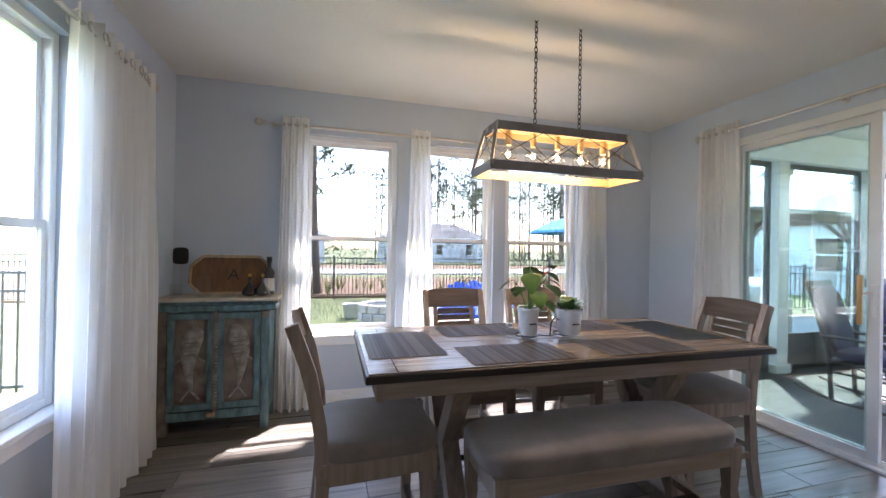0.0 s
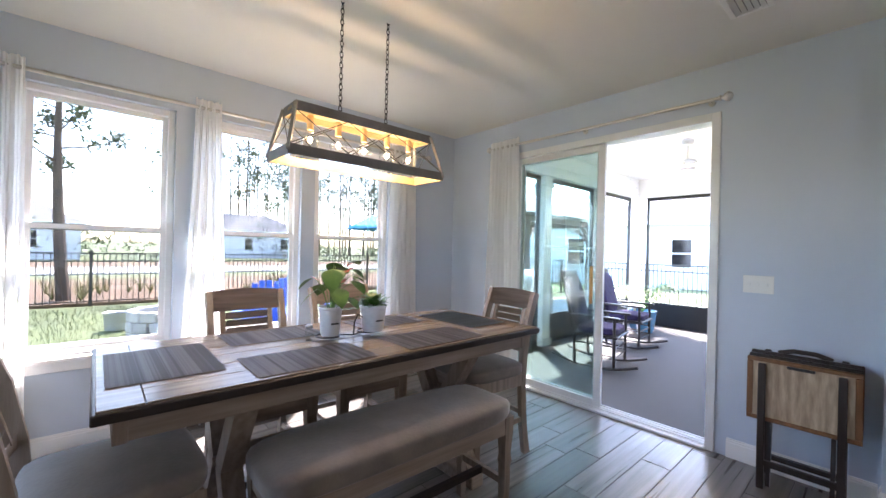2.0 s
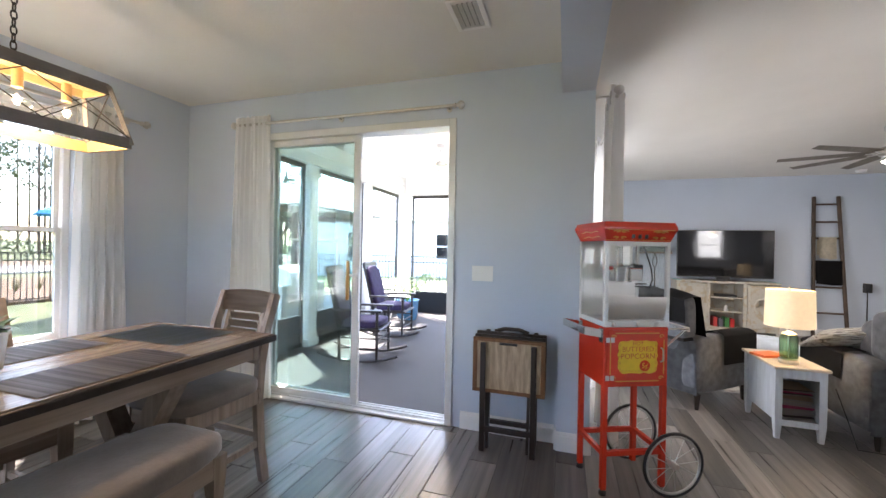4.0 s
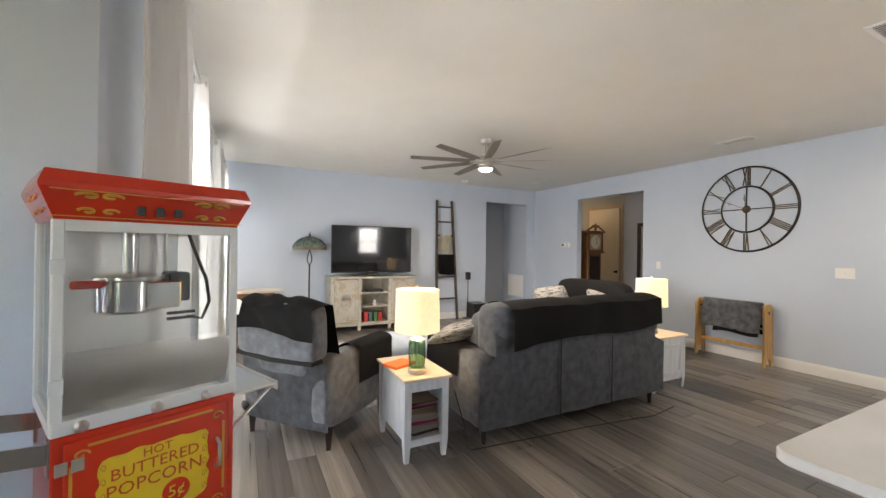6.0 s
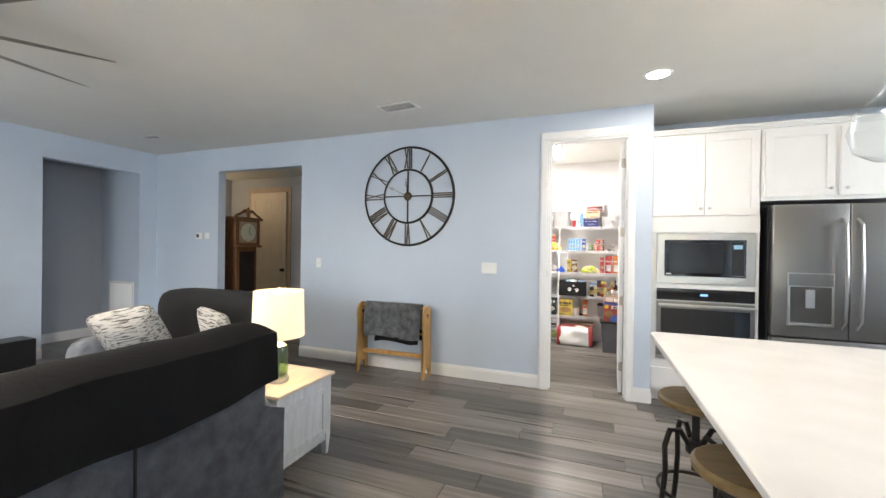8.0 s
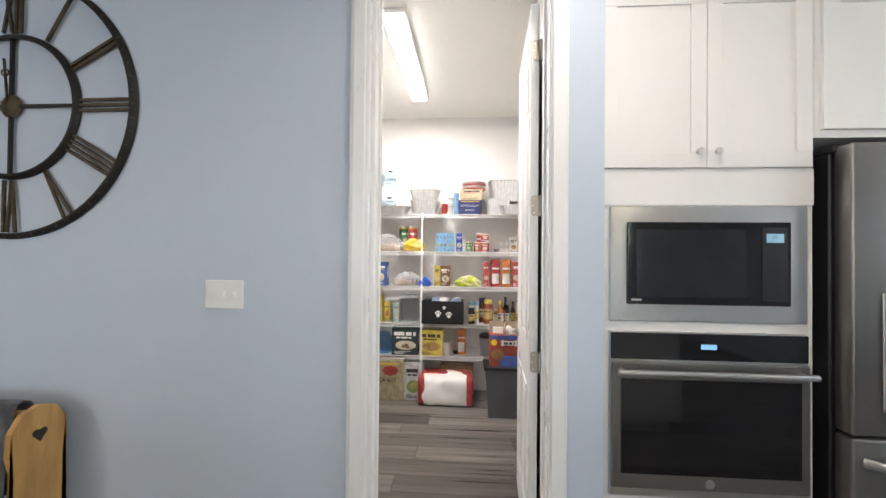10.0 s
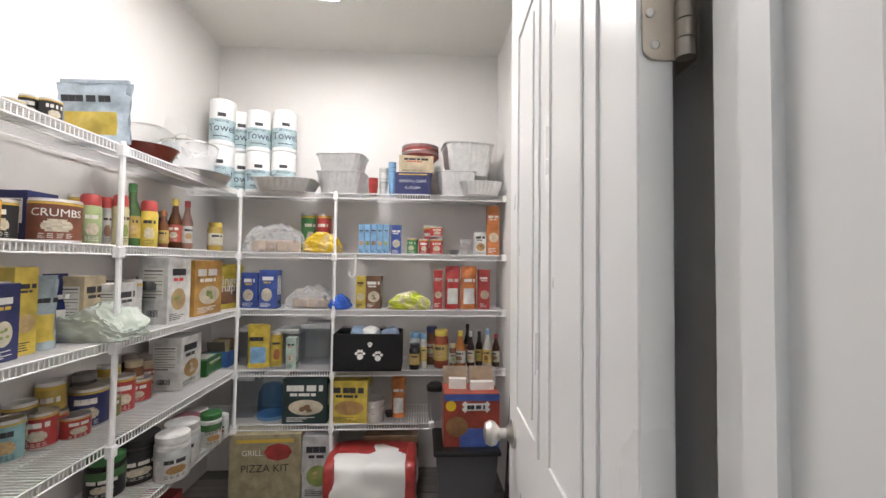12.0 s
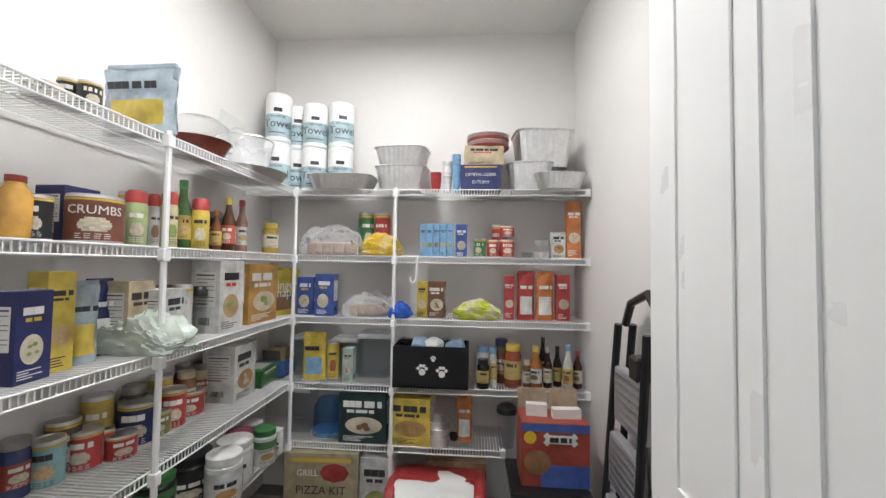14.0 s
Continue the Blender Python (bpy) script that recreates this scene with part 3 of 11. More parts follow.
def panel_door(name, w, h, label, material, loc, rz, panels, knob_mat, hinges=True, t=0.035):
    """A panelled door leaf; hinge edge at its origin, leaf along +x."""
    ob = thing(name, label, "door", loc, rz)
    bm = bx(0, w, -t / 2, t / 2, 0.012, h, 0.002)
    leaf = part("leaf", bm, material, ob)
    for x0, x1, z0, z1 in panels:
        for s in (-1, 1):
            y0, y1 = sorted((s * t / 2, s * (t / 2 + 0.004)))
            f = B()
            for q in ((x0, x1, z0, z0 + 0.022), (x0, x1, z1 - 0.022, z1), (x0, x0 + 0.022, z0 + 0.022, z1 - 0.022), (x1 - 0.022, x1, z0 + 0.022, z1 - 0.022)):
                box(f, q[0], q[1], y0, y1, q[2], q[3])
            part("moulding", f, material, ob)
            part("panel", bx(x0 + 0.05, x1 - 0.05, y0, y1, z0 + 0.05, z1 - 0.05, 0.0018), material, ob)
    for s in (-1, 1):
        k = B()
        lathe(k, [(0.033, 0), (0.034, 0.006), (0.02, 0.012), (0.012, 0.02), (0.012, 0.035), (0.026, 0.045), (0.03, 0.058), (0.024, 0.07), (0.008, 0.074)], 20)
        bmesh.ops.transform(k, matrix=pose(w - 0.06, s * t / 2, 0.92, -90 * s, 0, 0), verts=k.verts)
        part("door_knob", k, knob_mat, ob, "satin nickel round knob", True)
    if hinges:
        for z in (0.22, 0.86, 1.53, 2.20):
            r, y1, y0 = 0.014, t / 2 - 0.004, -t / 2
            ring = [(y0, z), (y1 - r, z)] + [(y1 - r + r * math.sin(radians(18 * q)), z + r - r * math.cos(radians(18 * q))) for q in range(1, 6)]
            ring += [(y1 - r + r * math.cos(radians(18 * q)), z + 0.09 - r + r * math.sin(radians(18 * q))) for q in range(6)] + [(y0, z + 0.09)]
            k = B()
            fr, bk = [[k.verts.new((x, y, w_)) for y, w_ in ring] for x in (-0.003, -0.0005)]
            k.faces.new(fr); k.faces.new(bk[::-1])
            for i in range(len(ring)):
                k.faces.new((fr[i], bk[i], bk[(i + 1) % len(ring)], fr[(i + 1) % len(ring)]))
            hinge = part("hinge", k, M["hinge"], ob, "brushed nickel hinge")
            for j in range(5):
                part("knuckle", sweep(B(), [(-0.006, y0 - 0.007, z + 0.018 * j + 0.0006), (-0.006, y0 - 0.007, z + 0.018 * j + 0.0174)], 0.0085, 12), M["hinge"], hinge, smooth=True)
            part("jamb_plate", bx(-0.004, 0.030, y0 - 0.022, y0 - 0.0195, z, z + 0.09), M["hinge"], hinge)
            for q, dy in ((0.014, 0.0), (0.045, 0.008), (0.076, 0.0)):
                sc = lathe(B(), [(0.0045, 0), (0.0045, 0.0008), (0.003, 0.0014)], 12)
                bmesh.ops.transform(sc, matrix=pose(-0.003, 0.002 + dy * 0.6, z + q, 0, -90, 0), verts=sc.verts)
                part("screw", sc, M["steel"], hinge)
    return ob


six = [(0.09, 0.31, 0.2, 0.78), (0.36, 0.58, 0.2, 0.78), (0.09, 0.31, 0.98, 1.9), (0.36, 0.58, 0.98, 1.9), (0.09, 0.31, 2.02, 2.34), (0.36, 0.58, 2.02, 2.34)]
panel_door("pantry_door", 0.668, 2.45, "white six-panel pantry door standing wide open", M["trim"], (2.341, -6.337, 0), -92.8, six, M["nickel"])


# ---- curtains ----
def curtain_rod(label, axis, a0, a1, pos, z, wall, finials=(True, True)):
    ob = thing("curtain_rod", label, "curtain rod")
    P3 = (lambda u, d, w: (u, d, w)) if axis == "x" else (lambda u, d, w: (d, u, w))
    part("rod", sweep(B(), [P3(a0, pos, z), P3(a1, pos, z)], 0.0125, 12), M["nickel"], ob, smooth=True)
    for u, s, on in ((a0, -1, finials[0]), (a1, 1, finials[1])):
        if on:
            f = B()
            sweep(f, [P3(u + s * k, pos, z) for k in (0, 0.012, 0.016, 0.028, 0.034, 0.055, 0.075, 0.082)], [0.016, 0.02, 0.012, 0.014, 0.026, 0.033, 0.022, 0.006], 14)
            part("finial", f, M["nickel"], ob, smooth=True)
    for u in (a0 + 0.06, (a0 + a1) / 2, a1 - 0.06):
        f = B()
        sweep(f, [P3(u, pos, z), P3(u, wall, z)], 0.007, 8)
        sweep(f, [P3(u, pos + (wall - pos) * 0.9, z), P3(u, wall, z)], 0.022, 12)
        part("bracket", f, M["nickel"], ob, smooth=True)
    return ob


def curtain(axis, t0, t1, b0, b1, pos, ztop, zbot, folds, amp=0.035, phase=0.0, grommets=False, rod_z=None):
    """A hanging sheer panel: t0..t1 at the top, b0..b1 at the hem."""
    ob = thing("curtain", "white sheer curtain panel hanging in soft folds", "curtain", group="sheer curtains")

    def fn(u, v):
        k = v ** 1.4
        a = (t0 + (t1 - t0) * u) * (1 - k) + (b0 + (b1 - b0) * u) * k
        ph = 2 * math.pi * folds * u + phase + 0.5 * math.sin(3.1 * v + u * 5)
        d = pos + amp * (0.75 + 0.5 * v) * math.sin(ph) + 0.012 * math.sin(2.3 * ph + 4 * v)
        z = ztop + (zbot - ztop) * v + (0.012 * math.sin(ph * 1.0) if v == 0 else 0)
        return (a, d, z) if axis == "x" else (d, a, z)
    part("panel", sheet(B(), folds * 14, 26, fn), M["curtain"], ob, smooth=True)
    hem = sheet(B(), folds * 14, 1, lambda u, v: tuple(c + (0.003 if i == (1 if axis == "x" else 0) else 0) for i, c in enumerate(fn(u, 1 - 0.03 * v))))
    part("hem", hem, M["curtain"], ob, smooth=True)
    if grommets:
        for i in range(folds * 2):
            u = (i + 0.25) / (folds * 2)
            p = fn(u, 0.02)
            g = sweep(B(), [(p[0] + (0 if axis == "y" else 0.0) + (0.022 * math.cos(a) if axis == "x" else 0), p[1] + (0.022 * math.cos(a) if axis == "y" else 0), rod_z + 0.022 * math.sin(a)) for a in [2 * math.pi * q / 14 for q in range(14)]], 0.004, 6, True)
            part("grommet", g, M["nickel"], ob, smooth=True)
    return ob


curtain_rod("brushed nickel curtain rod with ribbed finials over three windows", "x", -0.46, 2.98, 3.80, 2.405, 3.88)
curtain("x", -0.335, -0.115, -0.36, -0.08, 3.80, 2.475, 0.015, 4, 0.03)
curtain("x", 0.765, 0.94, 0.67, 1.05, 3.80, 2.47, 0.015, 4, 0.03, 1.0)
curtain("x", 2.53, 2.86, 2.50, 2.92, 3.80, 2.47, 0.015, 5, 0.03, 2.0)
curtain_rod("brushed nickel curtain rod over the side window", "y", 0.95, 3.22, -1.05, 2.405, -1.13)
curtain("y", 2.44, 3.28, 2.36, 3.34, -1.05, 2.46, 0.015, 9, 0.035, 0.6, True, 2.405)
curtain_rod("brushed nickel curtain rod with ribbed finials over the sliding door", "y", 1.13, 3.18, 3.42, 2.47, 3.5)
curtain("y", 2.85, 3.20, 2.80, 3.27, 3.42, 2.54, 0.015, 6, 0.03, 0.3)
curtain_rod("brushed nickel curtain rod over the living room sliding door", "x", 3.44, 7.45, -0.015, 2.46, 0.128)
curtain("x", 3.45, 3.95, 3.45, 4.05, -0.015, 2.52, 0.015, 4, 0.055, 0.2, True, 2.46)
curtain("x", 4.75, 5.10, 4.72, 5.2, -0.015, 2.52, 0.015, 3, 0.05, 0.9, True, 2.46)
curtain("x", 6.45, 7.38, 6.4, 7.42, -0.015, 2.52, 0.015, 7, 0.045, 1.4, True, 2.46)
curtain_rod("brushed nickel curtain rod over the far window", "x", 7.62, 8.70, -0.015, 2.46, 0.128, (True, False))
curtain("x", 7.7, 8.62, 7.66, 8.68, -0.015, 2.52, 0.015, 7, 0.045, 0.5, True, 2.46)


# ---- dining things ----
def dining_table():
    ob = thing("dining_table", "counter-height trestle table with inlaid plank top and dark edge", "table", (1.28, 2.26, 0))
    X, Y, Z = 1.065, 0.455, 0.90
    part("edge", bx(-X, X, -Y, Y, Z - 0.04, Z - 0.006, 0.006, 2), M["darkwood"], ob, "dark stained table edge")
    bd, n = 0.125, 0
    for x0, x1, y0, y1 in [(-X + 0.012, -X + bd, -Y + 0.012, Y - 0.012), (X - bd, X - 0.012, -Y + 0.012, Y - 0.012)]:
        part("board", bx(x0, x1, y0, y1, Z - 0.008, Z, 0.002), M["tabletop"], ob)
    ys = np.linspace(-Y + 0.012, Y - 0.012, 7)
    for y0, y1 in zip(ys, ys[1:]):
        part("board", bx(-X + bd + 0.002, X - bd - 0.002, y0 + 0.001, y1 - 0.001, Z - 0.008, Z, 0.002), M["tabletop"], ob)
    for y in (-Y + 0.09, Y - 0.09):
        part("apron", bx(-X + 0.06, X - 0.06, y - 0.012, y + 0.012, Z - 0.13, Z - 0.04, 0.003), M["wash_h"], ob)
    for x in (-X + 0.07, X - 0.07):
        part("apron", bx(x - 0.02, x + 0.02, -Y + 0.075, Y - 0.075, Z - 0.135, Z - 0.04, 0.003), M["wash"], ob)
    for x in (-0.62, 0.62):
        part("foot", bx(x - 0.05, x + 0.05, -0.36, 0.36, 0.0, 0.075, 0.01, 2), M["wash_h"], ob)
        part("bearer", bx(x - 0.045, x + 0.045, -0.36, 0.36, Z - 0.12, Z - 0.042, 0.006), M["wash_h"], ob)
        for s in (-1, 1):
            b = B()
            bar(b, (x, s * 0.29, 0.07), (x, s * 0.06, 0.45), 0.085, 0.085); part("leg", b, M["wash"], ob)
            b = B()
            bar(b, (x, s * 0.06, 0.43), (x, s * 0.29, Z - 0.1), 0.085, 0.085); part("leg", b, M["wash"], ob)
    part("stretcher", bx(-0.62, 0.62, -0.03, 0.03, 0.40, 0.48, 0.006), M["wash_h"], ob)


dining_table()


def dining_chair(loc, rz, label):
    """Sits at its origin, faces local +y."""
    ob = thing("dining_chair", label, "chair", loc, rz, "chairs round the dining table")
    b = B(); pillow(b, -0.245, 0.245, -0.23, 0.25, 0.545, 0.635, 0.7, 8)
    part("seat", b, M["taupe"], ob, "taupe microsuede padded seat", True)
    for q in ((-0.225, 0.225, 0.20, 0.225), (-0.225, 0.225, -0.225, -0.2)):
        part("seat_frame", bx(q[0], q[1], q[2], q[3], 0.475, 0.56, 0.003), M["wash_h"], ob)
    for x in (-0.225, 0.2):
        part("seat_frame", bx(x, x + 0.025, -0.2, 0.2, 0.475, 0.56, 0.003), M["wash"], ob)
    for x in (-0.205, 0.205):
        b = B()
        rings = [(0.0, 0.018), (0.06, 0.021), (0.30, 0.024), (0.33, 0.031), (0.35, 0.025), (0.44, 0.029), (0.56, 0.03)]
        for (z0, h0), (z1, h1) in zip(rings, rings[1:]):
            vs = [b.verts.new((x + sx * h, 0.2 + sy * h, z)) for z, h in ((z0, h0), (z1, h1)) for sx, sy in ((-1, -1), (1, -1), (1, 1), (-1, 1))]
            for i in range(4):
                b.faces.new((vs[i], vs[(i + 1) % 4], vs[4 + (i + 1) % 4], vs[4 + i]))
        part("leg", b, M["wash"], ob)
        b = B()
        pts = [(x, -0.27, 0.0), (x, -0.235, 0.2), (x, -0.215, 0.5), (x, -0.23, 0.7), (x, -0.27, 0.9), (x, -0.335, 1.08)]
        for p, q in zip(pts, pts[1:]):
            bar(b, p, (q[0], q[1] + (q[1] - p[1]) * 0.04, q[2] + 0.008), 0.034, 0.05)
        part("back_post", b, M["wash"], ob)

    def back_y(z):
        return float(np.interp(z, [0.5, 0.7, 0.9, 1.08], [-0.215, -0.23, -0.27, -0.335]))
    part("top_rail", sheet(B(), 10, 3, lambda u, v: ((u - 0.5) * 0.44, back_y(0.98 + 0.11 * v) - 0.035 * (1 - (2 * u - 1) ** 2) * 0.6 + 0.01, 0.975 + 0.115 * v + 0.015 * (1 - (2 * u - 1) ** 2) * v), 0.028), M["wash_h"], ob, smooth=True)
    part("lower_rail", sheet(B(), 8, 1, lambda u, v: ((u - 0.5) * 0.40, back_y(0.70) - 0.02 * (1 - (2 * u - 1) ** 2), 0.685 + 0.05 * v), 0.022), M["wash_h"], ob)
    for i in range(5):
        z = 0.745 + i * 0.045
        part("slat", sheet(B(), 8, 1, lambda u, v: ((u - 0.5) * 0.24, back_y(z) - 0.025 + 0.012 * v, z + 0.043 * v), 0.008), M["wash_h"], ob)
    for x in (-0.135, 0.135):
        b = B(); bar(b, (x, back_y(0.72) - 0.015, 0.72), (x, back_y(0.98) - 0.02, 0.985), 0.028, 0.022); part("upright", b, M["wash"], ob)
    for s in (-1, 1):
        b = B(); bar(b, (s * 0.205, -0.235, 0.24), (s * 0.205, 0.2, 0.24), 0.022, 0.032); part("stretcher", b, M["wash"], ob)
    b = B(); bar(b, (-0.2, 0.2, 0.17), (0.2, 0.2, 0.17), 0.022, 0.035); part("stretcher", b, M["darkwood"], ob)
    b = B(); bar(b, (-0.2, -0.235, 0.28), (0.2, -0.235, 0.28), 0.022, 0.03); part("stretcher", b, M["wash_h"], ob)
    return ob


first = dining_chair((0.275, 2.08, 0), -88, "weathered wooden counter chair with taupe seat and slatted back")
copy_thing(first, pose(2.20, 2.20, 0, 0, 0, 86))
copy_thing(first, pose(0.93, 2.68, 0, 0, 0, 180))
copy_thing(first, pose(1.55, 2.68, 0, 0, 0, 178))


def bench():
    ob = thing("dining_bench", "weathered wooden bench with taupe padded seat", "bench", (1.24, 1.78, 0), -1)
    b = B(); pillow(b, -0.60, 0.60, -0.20, 0.20, 0.53, 0.63, 0.6, 10)
    part("seat", b, M["taupe"], ob, "taupe microsuede bench cushion", True)
    for y in (-0.18, 0.155):
        part("seat_frame", bx(-0.57, 0.57, y, y + 0.025, 0.465, 0.55, 0.003), M["wash_h"], ob)
    for x in (-0.57, 0.545):
        part("seat_frame", bx(x, x + 0.025, -0.155, 0.155, 0.465, 0.55, 0.003), M["wash"], ob)
    for x in (-0.545, 0.545):
        for y in (-0.155, 0.155):
            b = B()
            lathe(b, [(0.026, 0), (0.03, 0.3), (0.036, 0.33), (0.03, 0.36), (0.04, 0.47), (0.042, 0.55)], 4, (x, y, 0))
            bmesh.ops.rotate(b, cent=(x, y, 0), matrix=Matrix.Rotation(radians(45), 3, "Z"), verts=b.verts)
            part("leg", b, M["wash"], ob)
        part("stretcher", bx(x - 0.012, x + 0.012, -0.155, 0.155, 0.2, 0.235), M["wash"], ob)
    part("stretcher", bx(-0.545, 0.545, -0.014, 0.014, 0.2, 0.232), M["darkwood"], ob)


bench()


def placemat(x0, x1, y0, y1, material, label):
    ob = solo("placemat", sheet(B(), 12, 12, lambda u, v: (x0 + (x1 - x0) * u, y0 + (y1 - y0) * v, 0.9036 + 0.0004 * math.sin(9 * u + 5 * v)), 0.0025), material, label, "placemat", "placemats on the table")


placemat(0.25, 0.605, 2.02, 2.52, M["weave_a"], "grey striped woven placemat on the table")
placemat(0.665, 1.17, 1.84, 2.14, M["weave_a"], "grey striped woven placemat on the table")
placemat(1.34, 1.86, 1.84, 2.14, M["weave_a"], "grey striped woven placemat on the table")
placemat(0.70, 1.17, 2.37, 2.66, M["weave_a"], "grey striped woven placemat on the table")
placemat(1.40, 1.87, 2.37, 2.66, M["weave_a"], "grey striped woven placemat on the table")
placemat(1.95, 2.28, 2.03, 2.57, M["weave_b"], "slate-blue striped woven placemat on the table")


def leaf_mesh(b, base, tip, w, droop=0.02, heart=True):
    base, tip = Vector(base), Vector(tip)
    d = tip - base
    side = d.cross(Vector((0, 0, 1)))
    side = side.normalized() if side.length > 1e-4 else Vector((1, 0, 0))
    prof = [0.0, 0.75, 1.0, 0.95, 0.75, 0.45, 0.0] if heart else [0.0, 0.5, 0.9, 1.0, 0.8, 0.45, 0.0]
    rows = []
    for i, k in enumerate(prof):
        u = i / (len(prof) - 1)
        c = base + d * u + Vector((0, 0, -droop * u * u))
        rows.append([b.verts.new(c - side * w * k + Vector((0, 0, 0.12 * w * k))), b.verts.new(c), b.verts.new(c + side * w * k + Vector((0, 0, 0.12 * w * k)))])
    for r0, r1 in zip(rows, rows[1:]):
        for a in (0, 1):
            b.faces.new((r0[a], r0[a + 1], r1[a + 1], r1[a]))


def potted_plants():
    rack = thing("plant_rack", "black wire rack holding two white pots", "plant rack", (1.26, 2.29, 0.9))
    b = B()
    for x in (-0.12, 0.12):
        sweep(b, [(x + 0.06 * math.cos(a), 0.06 * math.sin(a), 0.012) for a in [2 * math.pi * k / 20 for k in range(20)]], 0.004, 6, True)
    sweep(b, [(-0.06, -0.02, 0.012), (0.0, -0.05, 0.012), (0.06, -0.02, 0.012)], 0.004, 6)
    sweep(b, [(0, -0.05, 0.012), (0.0, -0.06, 0.08), (0.02, -0.06, 0.12), (0.05, -0.055, 0.1)], 0.004, 6)
    part("frame", b, M["iron"], rack, smooth=True)
    rng = random.Random(3)
    for kind, x, y, r in (("flowering", -0.12, -0.02, 0.060), ("leafy", 0.12, -0.05, 0.072)):
        ob = thing("potted_plant", "white textured pot with a red-flowered heart-leaf plant" if kind == "flowering" else "white round pot with a small bright green plant", "potted plant",
                   (1.26 + x, 2.29 + y, 0.918), 0, "plants on the table")
        h = 0.150 if kind == "flowering" else 0.145
        part("pot", lathe(B(), [(r * 0.72, 0), (r * 0.8, 0.01), (r * 0.98, h * 0.9), (r * 1.06, h * 0.92), (r * 1.06, h), (r * 0.92, h), (r * 0.9, h * 0.85), (0.001, h * 0.84)], 28, cap=False), M["ceramic"], ob, smooth=True)
        part("soil", lathe(B(), [(r * 0.9, h * 0.86), (r * 0.5, h * 0.9), (0.001, h * 0.88)], 16, cap=False), M["soil"], ob)
        part("label_mark", bx(-0.02, 0.02, -r * 0.96, -r * 0.88, h * 0.42, h * 0.47), M["black"], ob)
        lv, st, fl = B(), B(), B()
        if kind == "flowering":
            for i in range(16):
                a = rng.random() * 6.28
                ln, up = 0.05 + 0.11 * rng.random(), 0.03 + 0.20 * rng.random()
                c = Vector((math.cos(a) * ln, math.sin(a) * ln, h + up))
                sweep(st, [(0.01 * math.cos(a), 0.01 * math.sin(a), h * 0.85), (c.x * 0.5, c.y * 0.5, h + up * 0.7), tuple(c)], 0.0022, 5)
                leaf_mesh(lv, c, c + Vector((math.cos(a) * 0.085, math.sin(a) * 0.085, 0.02 - 0.10 * rng.random())), 0.040 + 0.014 * rng.random(), 0.03)
            for i in range(6):
                a = rng.random() * 6.28
                c = Vector((math.cos(a) * (0.03 + 0.06 * rng.random()), math.sin(a) * 0.06, h + 0.1 + 0.22 * rng.random()))
                sweep(st, [(0, 0, h * 0.85), tuple(c)], 0.0018, 5)
                leaf_mesh(fl, c, c + Vector((math.cos(a) * 0.045, math.sin(a) * 0.045, 0.025)), 0.022, 0.0)
            part("flowers", fl, M["redleaf"], ob, "dark red spathe flowers", True)
        else:
            for i in range(80):
                a, e = rng.random() * 6.28, rng.random()
                c = Vector((math.cos(a) * 0.05 * e, math.sin(a) * 0.05 * e, h * 0.95 + 0.03 * rng.random()))
                leaf_mesh(lv, c, c + Vector((math.cos(a) * 0.055, math.sin(a) * 0.055, 0.065 * rng.random() - 0.005)), 0.018, 0.01, False)
            sweep(st, [(0, 0, h * 0.8), (0, 0, h)], 0.004, 6)
        part("leaves", lv, M["leaf"], ob, smooth=True)
        part("stems", st, M["leaf"], ob, smooth=True)


potted_plants()
jar = thing("salt_shaker", "small clear glass salt shaker with a metal lid", "shaker", (1.04, 2.3, 0.9))
part("jar", lathe(B(), [(0.018, 0), (0.02, 0.01), (0.02, 0.05), (0.016, 0.06)], 14), M["clear"], jar, smooth=True)
part("lid", lathe(B(), [(0.018, 0.061), (0.018, 0.075), (0.01, 0.08)], 14), M["steel"], jar, smooth=True)


